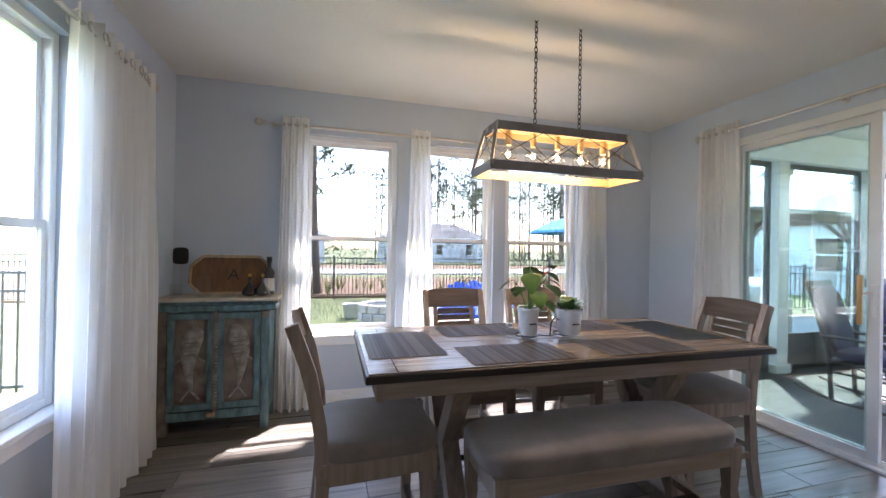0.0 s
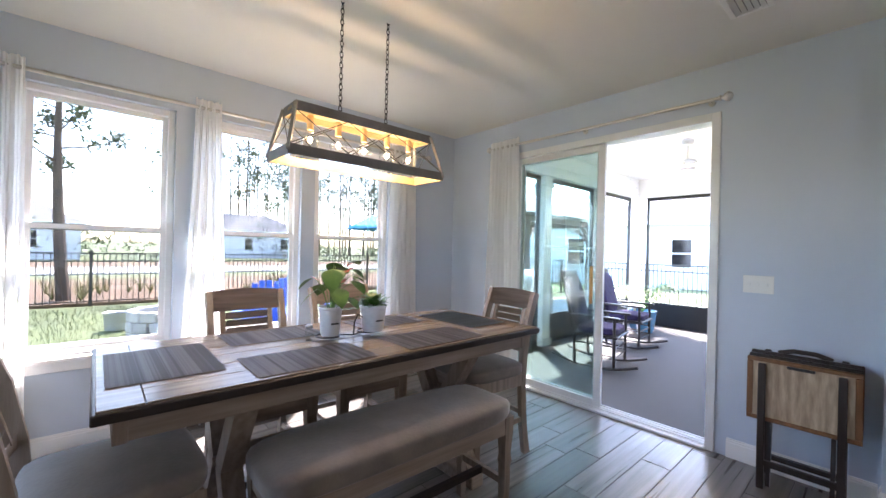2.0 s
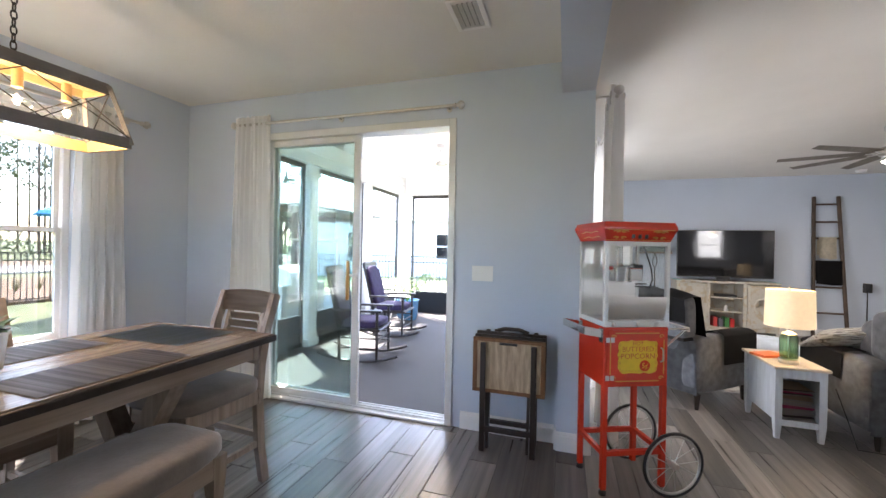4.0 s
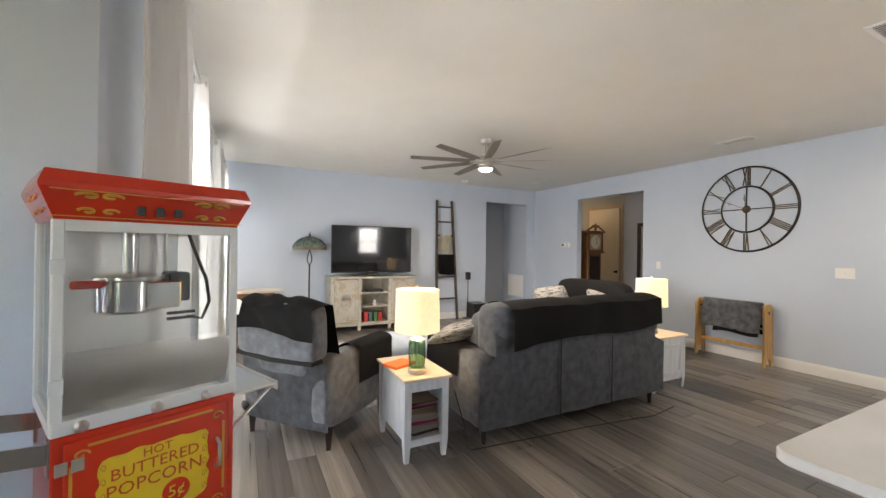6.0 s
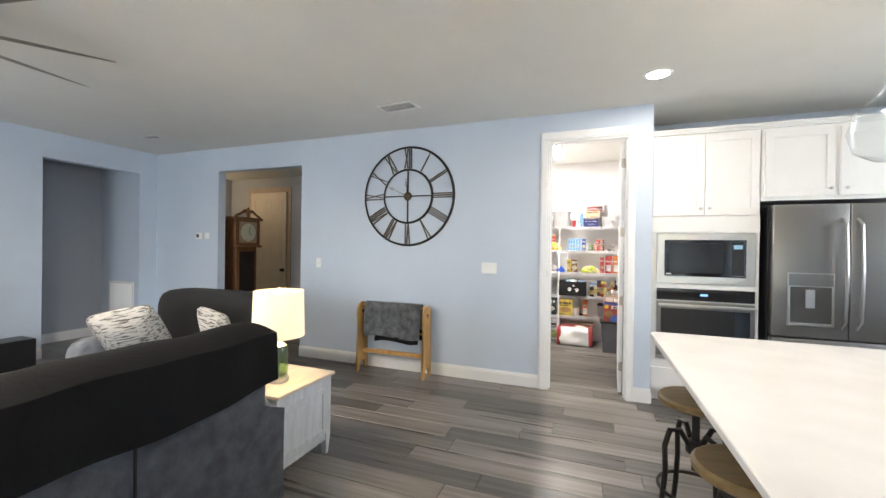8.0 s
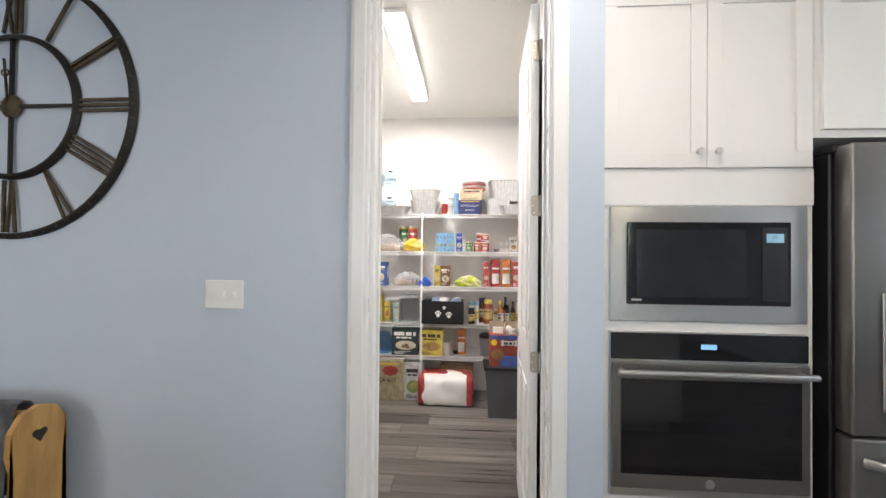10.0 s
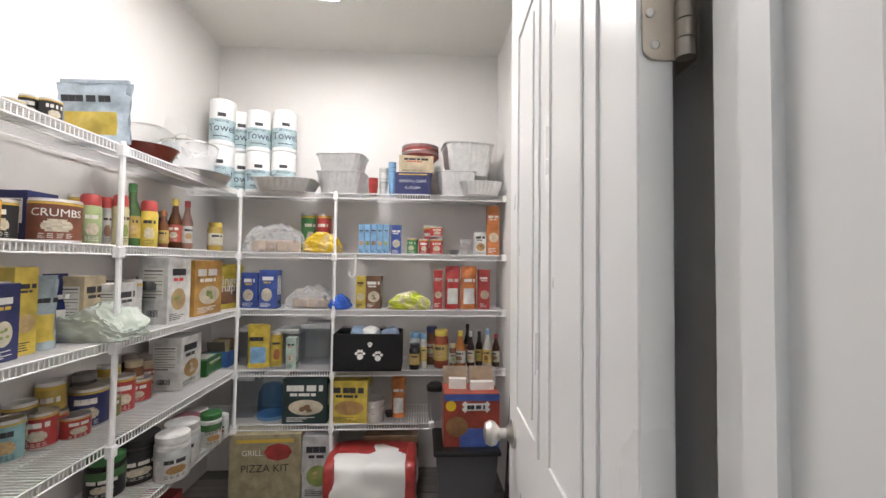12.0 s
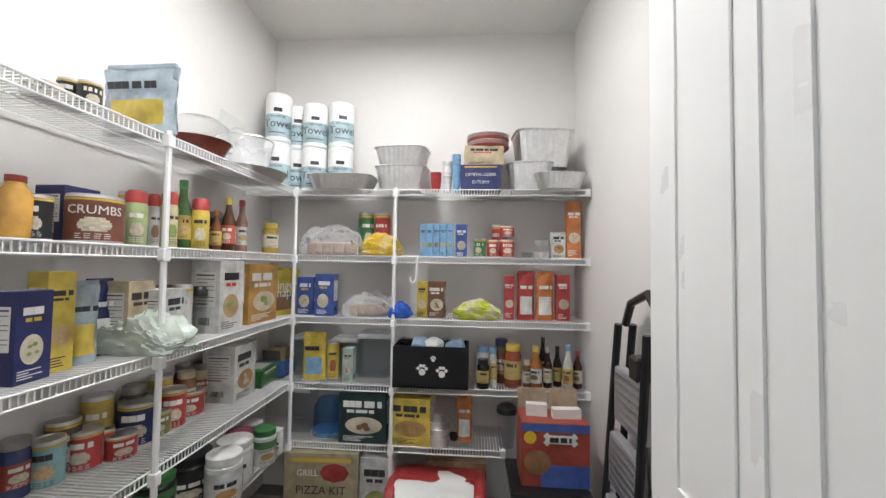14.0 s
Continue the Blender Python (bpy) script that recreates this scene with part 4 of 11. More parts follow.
def chandelier():
    ob = thing("linear_chandelier", "grey metal open-frame chandelier with five globe bulbs, lit", "chandelier", (1.372, 2.375, 0))
    x0, x1, y0, y1, z0 = -0.487, 0.487, -0.15, 0.15, 1.815
    X0, X1, Y0, Y1, z1 = -0.43, 0.43, -0.085, 0.085, 2.10
    lo = [(x0, y0), (x1, y0), (x1, y1), (x0, y1)]
    hi = [(X0, Y0), (X1, Y0), (X1, Y1), (X0, Y1)]
    grey = mat("weathered_grey_metal", (0.20, 0.19, 0.185), 0.6, 0.1, 0.2, 8, bump=0.2)
    tan = mat("gold_lacquer_inside", (0.50, 0.36, 0.18), 0.5, 0.3, 0.08, 8)
    for i in range(4):
        a, c = lo[i], lo[(i + 1) % 4]
        for (p, q, z, h) in ((a, c, z0, 0.05), (hi[i], hi[(i + 1) % 4], z1 - 0.05, 0.05)):
            d = Vector((q[0] - p[0], q[1] - p[1], 0)); n = Vector((-d.y, d.x, 0)).normalized()
            for off, m_, nm in ((0.0, grey, "rail"), (0.005, tan, "rail_lining")):
                b = B()
                pts = [Vector((*p, z)), Vector((*q, z))]
                vs = []
                for w in (0, 0.0045):
                    for pt in pts:
                        for zz in (0.0, h):
                            vs.append(b.verts.new(pt + n * (off + w) + Vector((0, 0, zz)) + (d.normalized() * (off * (1 if pt == pts[0] else -1)))))
                for f in ((0, 1, 3, 2), (4, 6, 7, 5), (0, 2, 6, 4), (1, 5, 7, 3), (0, 4, 5, 1), (2, 3, 7, 6)):
                    b.faces.new([vs[k] for k in f])
                part(nm, b, m_, ob)
        b = B(); bar(b, (*a, z0 + 0.02), (*hi[i], z1 - 0.01), 0.016, 0.016); part("corner_post", b, grey, ob)
    for s, (ya, yb) in ((-1, (y0, Y0)), (1, (y1, Y1))):
        n = 3
        for k in range(n):
            u0, u1 = k / n, (k + 1) / n
            for (ua, ub) in ((u0, u1), (u1, u0)):
                b = B()
                sweep(b, [(x0 + (x1 - x0) * ua, ya, z0 + 0.045), (X0 + (X1 - X0) * ub, yb, z1 - 0.045)], 0.0025, 6)
                part("cross_wire", b, M["iron"], ob)
    for xa, xb in ((x0, X0), (x1, X1)):
        for s in (-1, 1):
            b = B(); sweep(b, [(xa, s * y1, z0 + 0.045), (xb, -s * Y1, z1 - 0.045)], 0.0025, 6); part("cross_wire", b, M["iron"], ob)
    part("top_bar", bx(X0, X1, -0.03, 0.03, z1 - 0.03, z1 - 0.012), tan, ob)
    for i in range(5):
        x = -0.32 + 0.16 * i
        soc = part("socket", lathe(B(), [(0.017, z1 - 0.11), (0.017, z1 - 0.035)], 14, (x, 0, 0)), tan, ob, smooth=True)
        cz = z1 - 0.165
        b = lathe(B(), [(0.014, z1 - 0.11), (0.016, z1 - 0.12)] + [(0.047 * math.sin(a), cz + 0.047 * math.cos(a)) for a in np.linspace(0.45, 3.1, 12)], 20, (x, 0, 0), cap=False)
        bulb = part("bulb", b, M["clear"], ob, "clear globe bulb", True)
        bulb.visible_shadow = False
        part("filament", lathe(B(), [(0.004, cz - 0.012), (0.012, cz), (0.012, cz + 0.008), (0.004, cz + 0.02)], 10, (x, 0, 0)), M["bulb"], bulb)
        lamp("chandelier_light", "POINT", (1.372 + x, 2.375, cz - 0.03), 0.19, (1.0, 0.72, 0.42), 0.03)
    for x in (-0.153, 0.147):
        b = B()
        z, k = z1, 0
        while z < H - 0.01:
            pts = [((0.009 * math.cos(a) if k % 2 else 0) + x, (0 if k % 2 else 0.009 * math.cos(a)), z + 0.016 + 0.019 * math.sin(a)) for a in [2 * math.pi * q / 12 for q in range(12)]]
            sweep(b, pts, 0.0026, 6, True)
            z += 0.030; k += 1
        part("chain", b, M["iron"], ob, "dark metal link chain", True)


chandelier()


M["fish"] = mat("worn_pale_carving", (0.20, 0.175, 0.15), 0.65, var=0.3, scale=22, col2=(0.36, 0.36, 0.34), bump=0.6, fine=35)


def teal_cabinet():
    ob = thing("painted_cabinet", "distressed teal wooden cabinet with two fish-carved doors", "cabinet", (-0.73, 3.70, 0))
    part("body", bx(-0.375, 0.365, -0.135, 0.155, 0.13, 0.90, 0.004), M["teal"], ob)
    part("cornice", bx(-0.39, 0.41, -0.185, 0.16, 0.90, 0.945, 0.006), M["teal"], ob)
    part("frieze", bx(-0.38, 0.39, -0.165, 0.157, 0.945, 0.97, 0.004), M["teal"], ob)
    part("top", bx(-0.395, 0.43, -0.195, 0.16, 0.97, 1.0, 0.006), M["chippy"], ob, "worn pale wooden top")
    for x in (-0.375, 0.305):
        part("leg", bx(x, x + 0.06, -0.15, -0.09, 0.0, 0.90, 0.005), M["teal_worn"] if x < 0 else M["teal"], ob)
        part("leg", bx(x, x + 0.06, 0.09, 0.15, 0.0, 0.2, 0.005), M["teal"], ob)
    part("lower_rail", bx(-0.315, 0.305, -0.148, -0.13, 0.10, 0.165, 0.003), M["teal"], ob)
    for s, x0, x1 in ((-1, -0.31, -0.012), (1, 0.012, 0.302)):
        dr = part("door", bx(x0, x1, -0.150, -0.136, 0.18, 0.885, 0.003), M["teal_worn"], ob, "carved door panel with a fish relief")
        f = B()
        for q in ((x0, x1, 0.18, 0.225), (x0, x1, 0.84, 0.885), (x0, x0 + 0.045, 0.225, 0.84), (x1 - 0.045, x1, 0.225, 0.84)):
            box(f, q[0], q[1], -0.166, -0.150, q[2], q[3], 0.003)
        part("door_frame", f, M["teal"], dr)
        cx = (x0 + x1) / 2
        b = B()
        lathe(b, [(0.004, 0.30), (0.016, 0.36), (0.03, 0.46), (0.058, 0.58), (0.072, 0.68), (0.062, 0.75), (0.03, 0.79), (0.004, 0.80)], 14, (cx, -0.150, 0), sy=0.18)
        for k in (-1, 1):
            n = B(); bar(n, (cx, -0.155, 0.335), (cx + k * 0.06, -0.155, 0.255), 0.03, 0.012); part("tail_fin", n, M["fish"], dr)
            n = B(); bar(n, (cx + k * 0.05, -0.155, 0.56), (cx + k * 0.095, -0.155, 0.53), 0.02, 0.01); part("side_fin", n, M["fish"], dr)
        for k in range(5):
            n = B(); bar(n, (cx - 0.04, -0.163, 0.58 + 0.03 * k), (cx + 0.04, -0.163, 0.585 + 0.03 * k), 0.005, 0.005); part("scale_line", n, M["teal_worn"], dr)
        for v in b.verts:
            v.co.x += s * (0.030 * math.sin((v.co.z - 0.30) * 7.5) - 0.012)
        part("fish_carving", b, M["fish"], dr, "carved fish relief", True)
    strip = part("centre_strip", bx(-0.015, 0.015, -0.172, -0.15, 0.16, 0.90, 0.004), M["teal_worn"], ob, "worn ribbed centre strip")
    for k in range(26):
        part("rib", bx(0.002, 0.017, -0.1765, -0.1722, 0.20 + k * 0.024, 0.212 + k * 0.024, 0.001), M["fish"], strip)
    part("latch", bx(-0.05, 0.0, -0.178, -0.148, 0.125, 0.155, 0.003), M["tan"], ob, "small bare wood latch")
    for x, z in ((-0.375, 0.50), (0.305, 0.84)):
        part("bare_patch", bx(x + 0.004, x + 0.056, -0.1535, -0.1502, z, z + 0.07, 0.001), M["teal_worn"], ob, "patch worn to brown wood")


teal_cabinet()
# things on the cabinet
tr = thing("serving_tray", "dark wooden serving tray with a letter A, leaning", "tray", (-0.70, 3.80, 1.0))
m = pose(0, 0, 0, -14, 0, 0)
b = B()
octagon = [(-0.21, 0), (0.21, 0), (0.29, 0.08), (0.29, 0.22), (0.21, 0.30), (-0.21, 0.30), (-0.29, 0.22), (-0.29, 0.08)]
front, back = [[b.verts.new((x, y, z)) for x, z in octagon] for y in (-0.008, 0.008)]
b.faces.new(front); b.faces.new(back[::-1])
for i in range(8):
    b.faces.new((front[i], back[i], back[(i + 1) % 8], front[(i + 1) % 8]))
bmesh.ops.transform(b, matrix=m, verts=b.verts)
part("board", b, M["oak"], tr)
for (xa, za), (xb, zb) in zip(octagon, octagon[1:] + octagon[:1]):
    b = B(); bar(b, (xa, -0.018, za), (xb, -0.018, zb), 0.018, 0.02); bmesh.ops.transform(b, matrix=m, verts=b.verts); part("rim", b, M["tan"], tr)
words("A", 0.13, M["black"], tr, m @ pose(0.02, -0.0095, 0.15, 90, 0, 0), "letter")


def bottle(name, label, prof, material, loc, cap=None, cap_mat=None, band=None, cat="bottle", seg=18, group=""):
    ob = thing(name, label, cat, loc, 0, group)
    part("body", lathe(B(), prof, seg), material, ob, smooth=True)
    if cap:
        part("cap", lathe(B(), cap, seg), cap_mat, ob, smooth=True)
    if band:
        z0, z1, r, bm_ = band
        part("label", lathe(B(), [(r, z0), (r, z1)], seg, cap=False), bm_, ob)
    return ob


bottle("decanter", "square clear glass decanter with a glass stopper", [(0.05, 0), (0.05, 0.13), (0.018, 0.16), (0.016, 0.19), (0.024, 0.2)], M["clear"], (-0.83, 3.62, 1.0), [(0.012, 0.2), (0.02, 0.225), (0.004, 0.25)], M["clear"], seg=8)
bottle("tumbler", "short clear glass tumbler", [(0.034, 0), (0.038, 0.09)], M["clear"], (-1.02, 3.62, 1.005), cat="glass")
bottle("tumbler", "short clear glass tumbler", [(0.03, 0), (0.034, 0.05)], M["clear"], (-0.66, 3.61, 1.0), cat="glass")
for x in (-0.52, -0.43):
    bottle("flask_bottle", "dark round-bellied glass bottle with thin neck", [(0.03, 0), (0.055, 0.015), (0.05, 0.05), (0.02, 0.085), (0.01, 0.11), (0.01, 0.15)], M["black_gloss"], (x, 3.61, 1.0), [(0.012, 0.15), (0.012, 0.17)], M["gold"])
bottle("liquor_bottle", "tall square bottle with black label and cap", [(0.04, 0), (0.042, 0.18), (0.016, 0.22), (0.016, 0.25)], M["black"], (-0.40, 3.72, 1.0), [(0.02, 0.25), (0.02, 0.30)], M["black"], (0.03, 0.13, 0.0425, M["white"]), seg=8)
gb = thing("goblet_ornament", "black cloth ornament on a thin clear stem", "ornament", (-1.03, 3.74, 1.0))
part("stem", lathe(B(), [(0.035, 0), (0.004, 0.01), (0.004, 0.24)], 12), M["clear"], gb, smooth=True)
b = B(); pillow(b, -0.05, 0.05, -0.025, 0.025, 0.24, 0.36, 0.3, 4); part("cloth", b, M["black_fabric"], gb, smooth=True)


def wall_plate(loc, axis, n, label):
    """axis: x- face towards -x, y+ face towards +y."""
    ob = thing("light_switch", label, "light switch", loc, 90 if axis == "x-" else 180 if axis == "y+" else 0)
    w = 0.07 + 0.046 * (n - 1)
    part("plate", bx(-w / 2, w / 2, -0.006, 0.0, -0.058, 0.058, 0.002), M["white"], ob)
    for i in range(n):
        x = (i - (n - 1) / 2) * 0.046
        part("toggle", bx(x - 0.005, x + 0.005, -0.016, -0.006, -0.008, 0.012), M["white"], ob)
    return ob


wall_plate((3.5, 0.905, 1.198), "x-", 3, "white triple light switch plate on the wall")
for o in [c for c in bpy.data.objects if c.name.startswith("light_switch")]:
    o.rotation_euler = (0, 0, radians(-90))
wall_plate((3.62, -6.18, 1.19), "y+", 3, "white triple light switch plate on the wall")
wall_plate((5.79, -6.18, 1.19), "y+", 1, "white single light switch plate on the wall")
th = thing("thermostat", "white thermostat with a dark display and a sensor", "thermostat", (7.80, -6.18, 1.52))
part("case", bx(0.0, 0.12, 0.0, 0.02, -0.045, 0.045, 0.004), M["white"], th)
part("display", bx(0.055, 0.105, 0.02, 0.022, -0.025, 0.025), M["black"], th)
part("sensor", bx(-0.13, -0.05, 0.0, 0.018, -0.045, 0.045, 0.004), M["white"], th)


def tray_tables():
    ob = thing("folding_tray_tables", "set of folded dark wooden tray tables on a stand", "tray table", (3.36, 0.66, 0))
    for k, x in enumerate((-0.12, -0.06, 0.0)):
        tp = part("tray_top", bx(x - 0.009, x + 0.009, -0.245, 0.245, 0.40 + 0.01 * k, 0.775 + 0.01 * k, 0.008, 2), M["darkwood"] if k else M["tan"], ob)
        f = B()
        for q in ((-0.245, 0.245, 0.40, 0.425), (-0.245, 0.245, 0.75, 0.775), (-0.245, -0.215, 0.425, 0.75), (0.215, 0.245, 0.425, 0.75)):
            box(f, x - 0.014, x + 0.011, q[0], q[1], q[2] + 0.01 * k, q[3] + 0.01 * k, 0.004)
        part("tray_rim", f, M["oak"] if k == 0 else M["darkwood"], tp)
    for y in (-0.17, 0.17):
        part("tray_leg", bx(-0.16, -0.14, y - 0.018, y + 0.018, 0.0, 0.745, 0.004), M["darkwood"], ob)
        part("stand_post", bx(0.02, 0.05, y - 0.015, y + 0.015, 0.0, 0.80, 0.004), M["darkwood"], ob)
        part("stand_foot", bx(-0.15, 0.06, y - 0.016, y + 0.016, 0.0, 0.03, 0.006), M["darkwood"], ob)
        b = B(); bar(b, (-0.13, y * 0.8, 0.02), (-0.05, y * 0.8, 0.7), 0.02, 0.03); part("tray_leg", b, M["darkwood"], ob)
    part("stand_bar", bx(0.02, 0.045, -0.17, 0.17, 0.12, 0.15), M["darkwood"], ob)
    part("stand_bar", bx(-0.158, -0.138, -0.17, 0.17, 0.14, 0.175), M["darkwood"], ob)
    part("stand_handle", sweep(B(), [(0.035, -0.12, 0.79), (0.035, -0.05, 0.812), (0.035, 0.05, 0.812), (0.035, 0.12, 0.79)], 0.014, 8), M["darkwood"], ob, smooth=True)
    part("latch", bx(-0.142, -0.132, -0.06, 0.06, 0.735, 0.75), M["black"], ob)


tray_tables()


# ---- popcorn cart ----
M["bright_steel"] = mat("bright_brushed_steel", (0.86, 0.85, 0.83), 0.34, 1.0, 0.03, 3, bump=0.03, fine=300, stretch=(1, 1, 0.03))
M["sign_red"] = plain("sign_red_print", (0.55, 0.07, 0.012), 0.4)
M["polished"] = mat("polished_steel", (0.74, 0.73, 0.71), 0.13, 1.0, 0.03, 3, bump=0.02, fine=300, stretch=(1, 1, 0.03))
def popcorn_cart():
    # origin under the front left corner of the case; local +x along the front, +y to the back
    ob = thing("popcorn_cart", "red and glass popcorn machine on a two-wheeled cart", "popcorn cart", (2.955, 0.085, 0), -66)
    w, d = 0.39, 0.31
    for x in (0.015, w - 0.015):
        for y in (0.015, d - 0.015):
            part("leg", bx(x - 0.014, x + 0.014, y - 0.014, y + 0.014, 0.03, 0.62), M["red"], ob)
            if x < 0.1:
                part("foot", lathe(B(), [(0.022, 0), (0.022, 0.018), (0.01, 0.03)], 14, (x, y, 0)), M["black"], ob)
    for z in (0.22,):
        for y in (0.015, d - 0.015):
            part("brace", bx(0.029, w - 0.029, y - 0.012, y + 0.012, z, z + 0.028), M["red"], ob)
        for x in (0.015, w - 0.015):
            part("brace", bx(x - 0.012, x + 0.012, 0.029, d - 0.029, z, z + 0.028), M["red"], ob)
    body = part("cabinet", bx(0, w, 0, d, 0.615, 0.955, 0.004), M["red"], ob)
    part("cabinet_door", bx(0.02, w - 0.02, -0.010, -0.0005, 0.635, 0.94, 0.003), M["red"], body)
    f = B()
    for q in ((0.062, w - 0.062, 0.920, 0.926), (0.062, w - 0.062, 0.648, 0.654), (0.030, 0.036, 0.69, 0.885), (w - 0.036, w - 0.030, 0.69, 0.885)):
        box(f, q[0], q[1], -0.0112, -0.0100, q[2], q[3])
    for x in (0.05, w - 0.05):
        for z in (0.668, 0.905):
            sweep(f, [(x + 0.016 * math.cos(a) * k, -0.0108, z + 0.012 * math.sin(a) * k) for a, k in [(q * 0.5, 1 - q / 16) for q in range(14)]], 0.0026, 5)
    part("gold_lining", f, M["gold"], body)
    b = B()
    edge = []
    for k in range(72):
        a = 2 * math.pi * k / 72
        c, e_ = math.cos(a), math.sin(a)
        q = (abs(c) ** 9 + abs(e_) ** 9) ** (-1 / 9) * (1 + 0.022 * math.sin(11 * a) + 0.016 * math.sin(17 * a + 1))
        edge.append((w / 2 + 0.003 + 0.118 * c * q, 0.788 + 0.092 * e_ * q))
    fr, bk = [[b.verts.new((x, y, z)) for x, z in edge] for y in (-0.0125, -0.0101)]
    b.faces.new(fr); b.faces.new(bk[::-1])
    for k in range(72):
        b.faces.new((fr[k], bk[k], bk[(k + 1) % 72], fr[(k + 1) % 72]))
    sign = part("sign", b, M["yellow"], body, "yellow show sign with a scrolled edge")
    b = B()
    for sx in (-1, 1):
        for j in range(5):
            zc = 0.72 + 0.034 * j
            sweep(b, [(w / 2 + 0.003 + sx * (0.108 + 0.006 * math.cos(q * 0.6) * (1 - q / 14)), -0.0128, zc + 0.012 * math.sin(q * 0.6) * (1 - q / 14)) for q in range(12)], 0.0015, 4)
    for j in range(7):
        xc = w / 2 - 0.09 + 0.02 * j
        sweep(b, [(xc + 0.009 * math.cos(q * 0.6) * (1 - q / 14), -0.0128, 0.708 + 0.007 * math.sin(q * 0.6) * (1 - q / 14)) for q in range(12)], 0.0013, 4)
    part("sign_scrollwork", b, M["gold"], sign)
    rot = pose(0, 0, 0, 90, 0, 0)
    for s_, sz, z in (("HOT", 0.030, 0.864), ("BUTTERED", 0.040, 0.832), ("POPCORN", 0.044, 0.792)):
        words(s_, sz, M["sign_red"], body, pose(w / 2 + 0.003, -0.0128, z, 90, 0, 0), thick=0.0008)
    b = lathe(B(), [(0.032, 0), (0.032, 0.0012)], 20); bmesh.ops.transform(b, matrix=pose(w / 2 + 0.045, -0.0125, 0.738, 90, 0, 0), verts=b.verts)
    part("price_disc", b, M["red"], body)
    words("5¢", 0.042, M["yellow"], body, pose(w / 2 + 0.045, -0.0141, 0.738, 90, 0, 0))
    for z in (0.67, 0.885):
        for x in (0.006, 0.034):
            part("hinge", bx(x, x + 0.022, -0.0135, -0.009, z - 0.014, z + 0.014, 0.001), M["steel"], body)
    part("door_pull", sweep(B(), [(w - 0.05, -0.011, 0.76), (w - 0.05, -0.03, 0.77), (w - 0.05, -0.03, 0.83), (w - 0.05, -0.011, 0.84)], 0.005, 8), M["steel"], body, smooth=True)
    # case
    for x in (0.008, w - 0.008):
        for y in (0.008, d - 0.008):
            part("case_post", bx(x - 0.011, x + 0.011, y - 0.011, y + 0.011, 0.957, 1.445, 0.002), M["alum"], ob)
    for y in (0.008, d - 0.008):
        part("case_rail", bx(0.019, w - 0.019, y - 0.011, y + 0.011, 0.957, 0.985), M["alum"], ob)
        part("case_rail", bx(0.019, w - 0.019, y - 0.011, y + 0.011, 1.42, 1.445), M["alum"], ob)
    for x in (0.008, w - 0.008):
        part("case_rail", bx(x - 0.011, x + 0.011, 0.019, d - 0.019, 0.957, 0.985), M["alum"], ob)
        part("glass_pane", bx(x - 0.002, x + 0.002, 0.019, d - 0.019, 0.985, 1.44), M["clear"], ob)
    part("glass_pane", bx(0.019, w - 0.019, 0.006, 0.01, 1.14, 1.42), M["clear"], ob)
    part("back_panel", bx(0.019, w - 0.019, d - 0.014, d - 0.010, 0.985, 1.42), M["bright_steel"], ob, "bright brushed steel back panel")
    part("base_rail", bx(0.0, w, -0.006, -0.0035, 0.957, 0.99, 0.001), M["alum"], ob)
    part("deck", bx(0.019, w - 0.019, 0.019, d - 0.019, 0.957, 0.975), M["steel"], ob)
    b = sheet(B(), 6, 6, lambda u, v: (0.02 + (w - 0.04) * u, -0.012 - 0.03 * v * (1 - v) + 0.03 * (1 - v), 0.995 + 0.135 * v), 0.002)
    part("serving_flap", b, M["bright_steel"], ob, "stainless serving flap", True)
    for x in (0.05, w - 0.08, w / 2):
        b = lathe(B(), [(0.012, 0), (0.014, 0.012), (0.008, 0.02)], 14); bmesh.ops.transform(b, matrix=pose(x, -0.002, 0.972, 90, 0, 0), verts=b.verts)
        part("knob", b, M["steel"], ob, smooth=True)
    for z in (1.05, 1.32):
        part("case_hinge", bx(-0.006, 0.02, -0.008, -0.003, z, z + 0.035, 0.001), M["alum"], ob)
    # kettle
    kx, ky = 0.17, 0.15
    k = part("kettle", lathe(B(), [(0.070, 1.205), (0.078, 1.212), (0.080, 1.29), (0.085, 1.295), (0.085, 1.303), (0.05, 1.312), (0.001, 1.315)], 30, (kx, ky, 0), cap=False), M["polished"], ob, "steel popping kettle", True)
    b = sweep(B(), [(kx - 0.07, ky - 0.03, 1.285), (kx - 0.125, ky - 0.06, 1.288)], 0.011, 10); part("kettle_handle", b, M["red"], k, smooth=True)
    part("hanger", sweep(B(), [(kx, ky, 1.315), (kx, ky, 1.44)], 0.020, 14), M["polished"], k, smooth=True)
    part("lid_tab", bx(kx + 0.02, kx + 0.10, ky - 0.085, ky - 0.075, 1.215, 1.29, 0.004), M["polished"], k)
    part("motor_box", bx(kx + 0.085, kx + 0.14, ky - 0.03, ky + 0.05, 1.225, 1.31, 0.005), M["black"], k)
    part("drive_post", bx(kx + 0.085, kx + 0.115, ky, ky + 0.03, 1.31, 1.44, 0.003), M["polished"], k)
    part("cord", sweep(B(), [(kx + 0.13, ky - 0.03, 1.435), (kx + 0.145, ky - 0.05, 1.37), (kx + 0.175, ky - 0.05, 1.29), (kx + 0.185, ky - 0.05, 1.22), (kx + 0.165, ky - 0.05, 1.17), (kx + 0.13, ky - 0.03, 1.18)], 0.005, 6), M["black"], k, smooth=True)
    for j in range(2):
        part("vent_bar", bx(kx + 0.075, kx + 0.145, ky - 0.055, ky - 0.045, 1.175 + 0.016 * j, 1.183 + 0.016 * j), M["black"], k)
    # roof
    b = B()
    e = 0.028
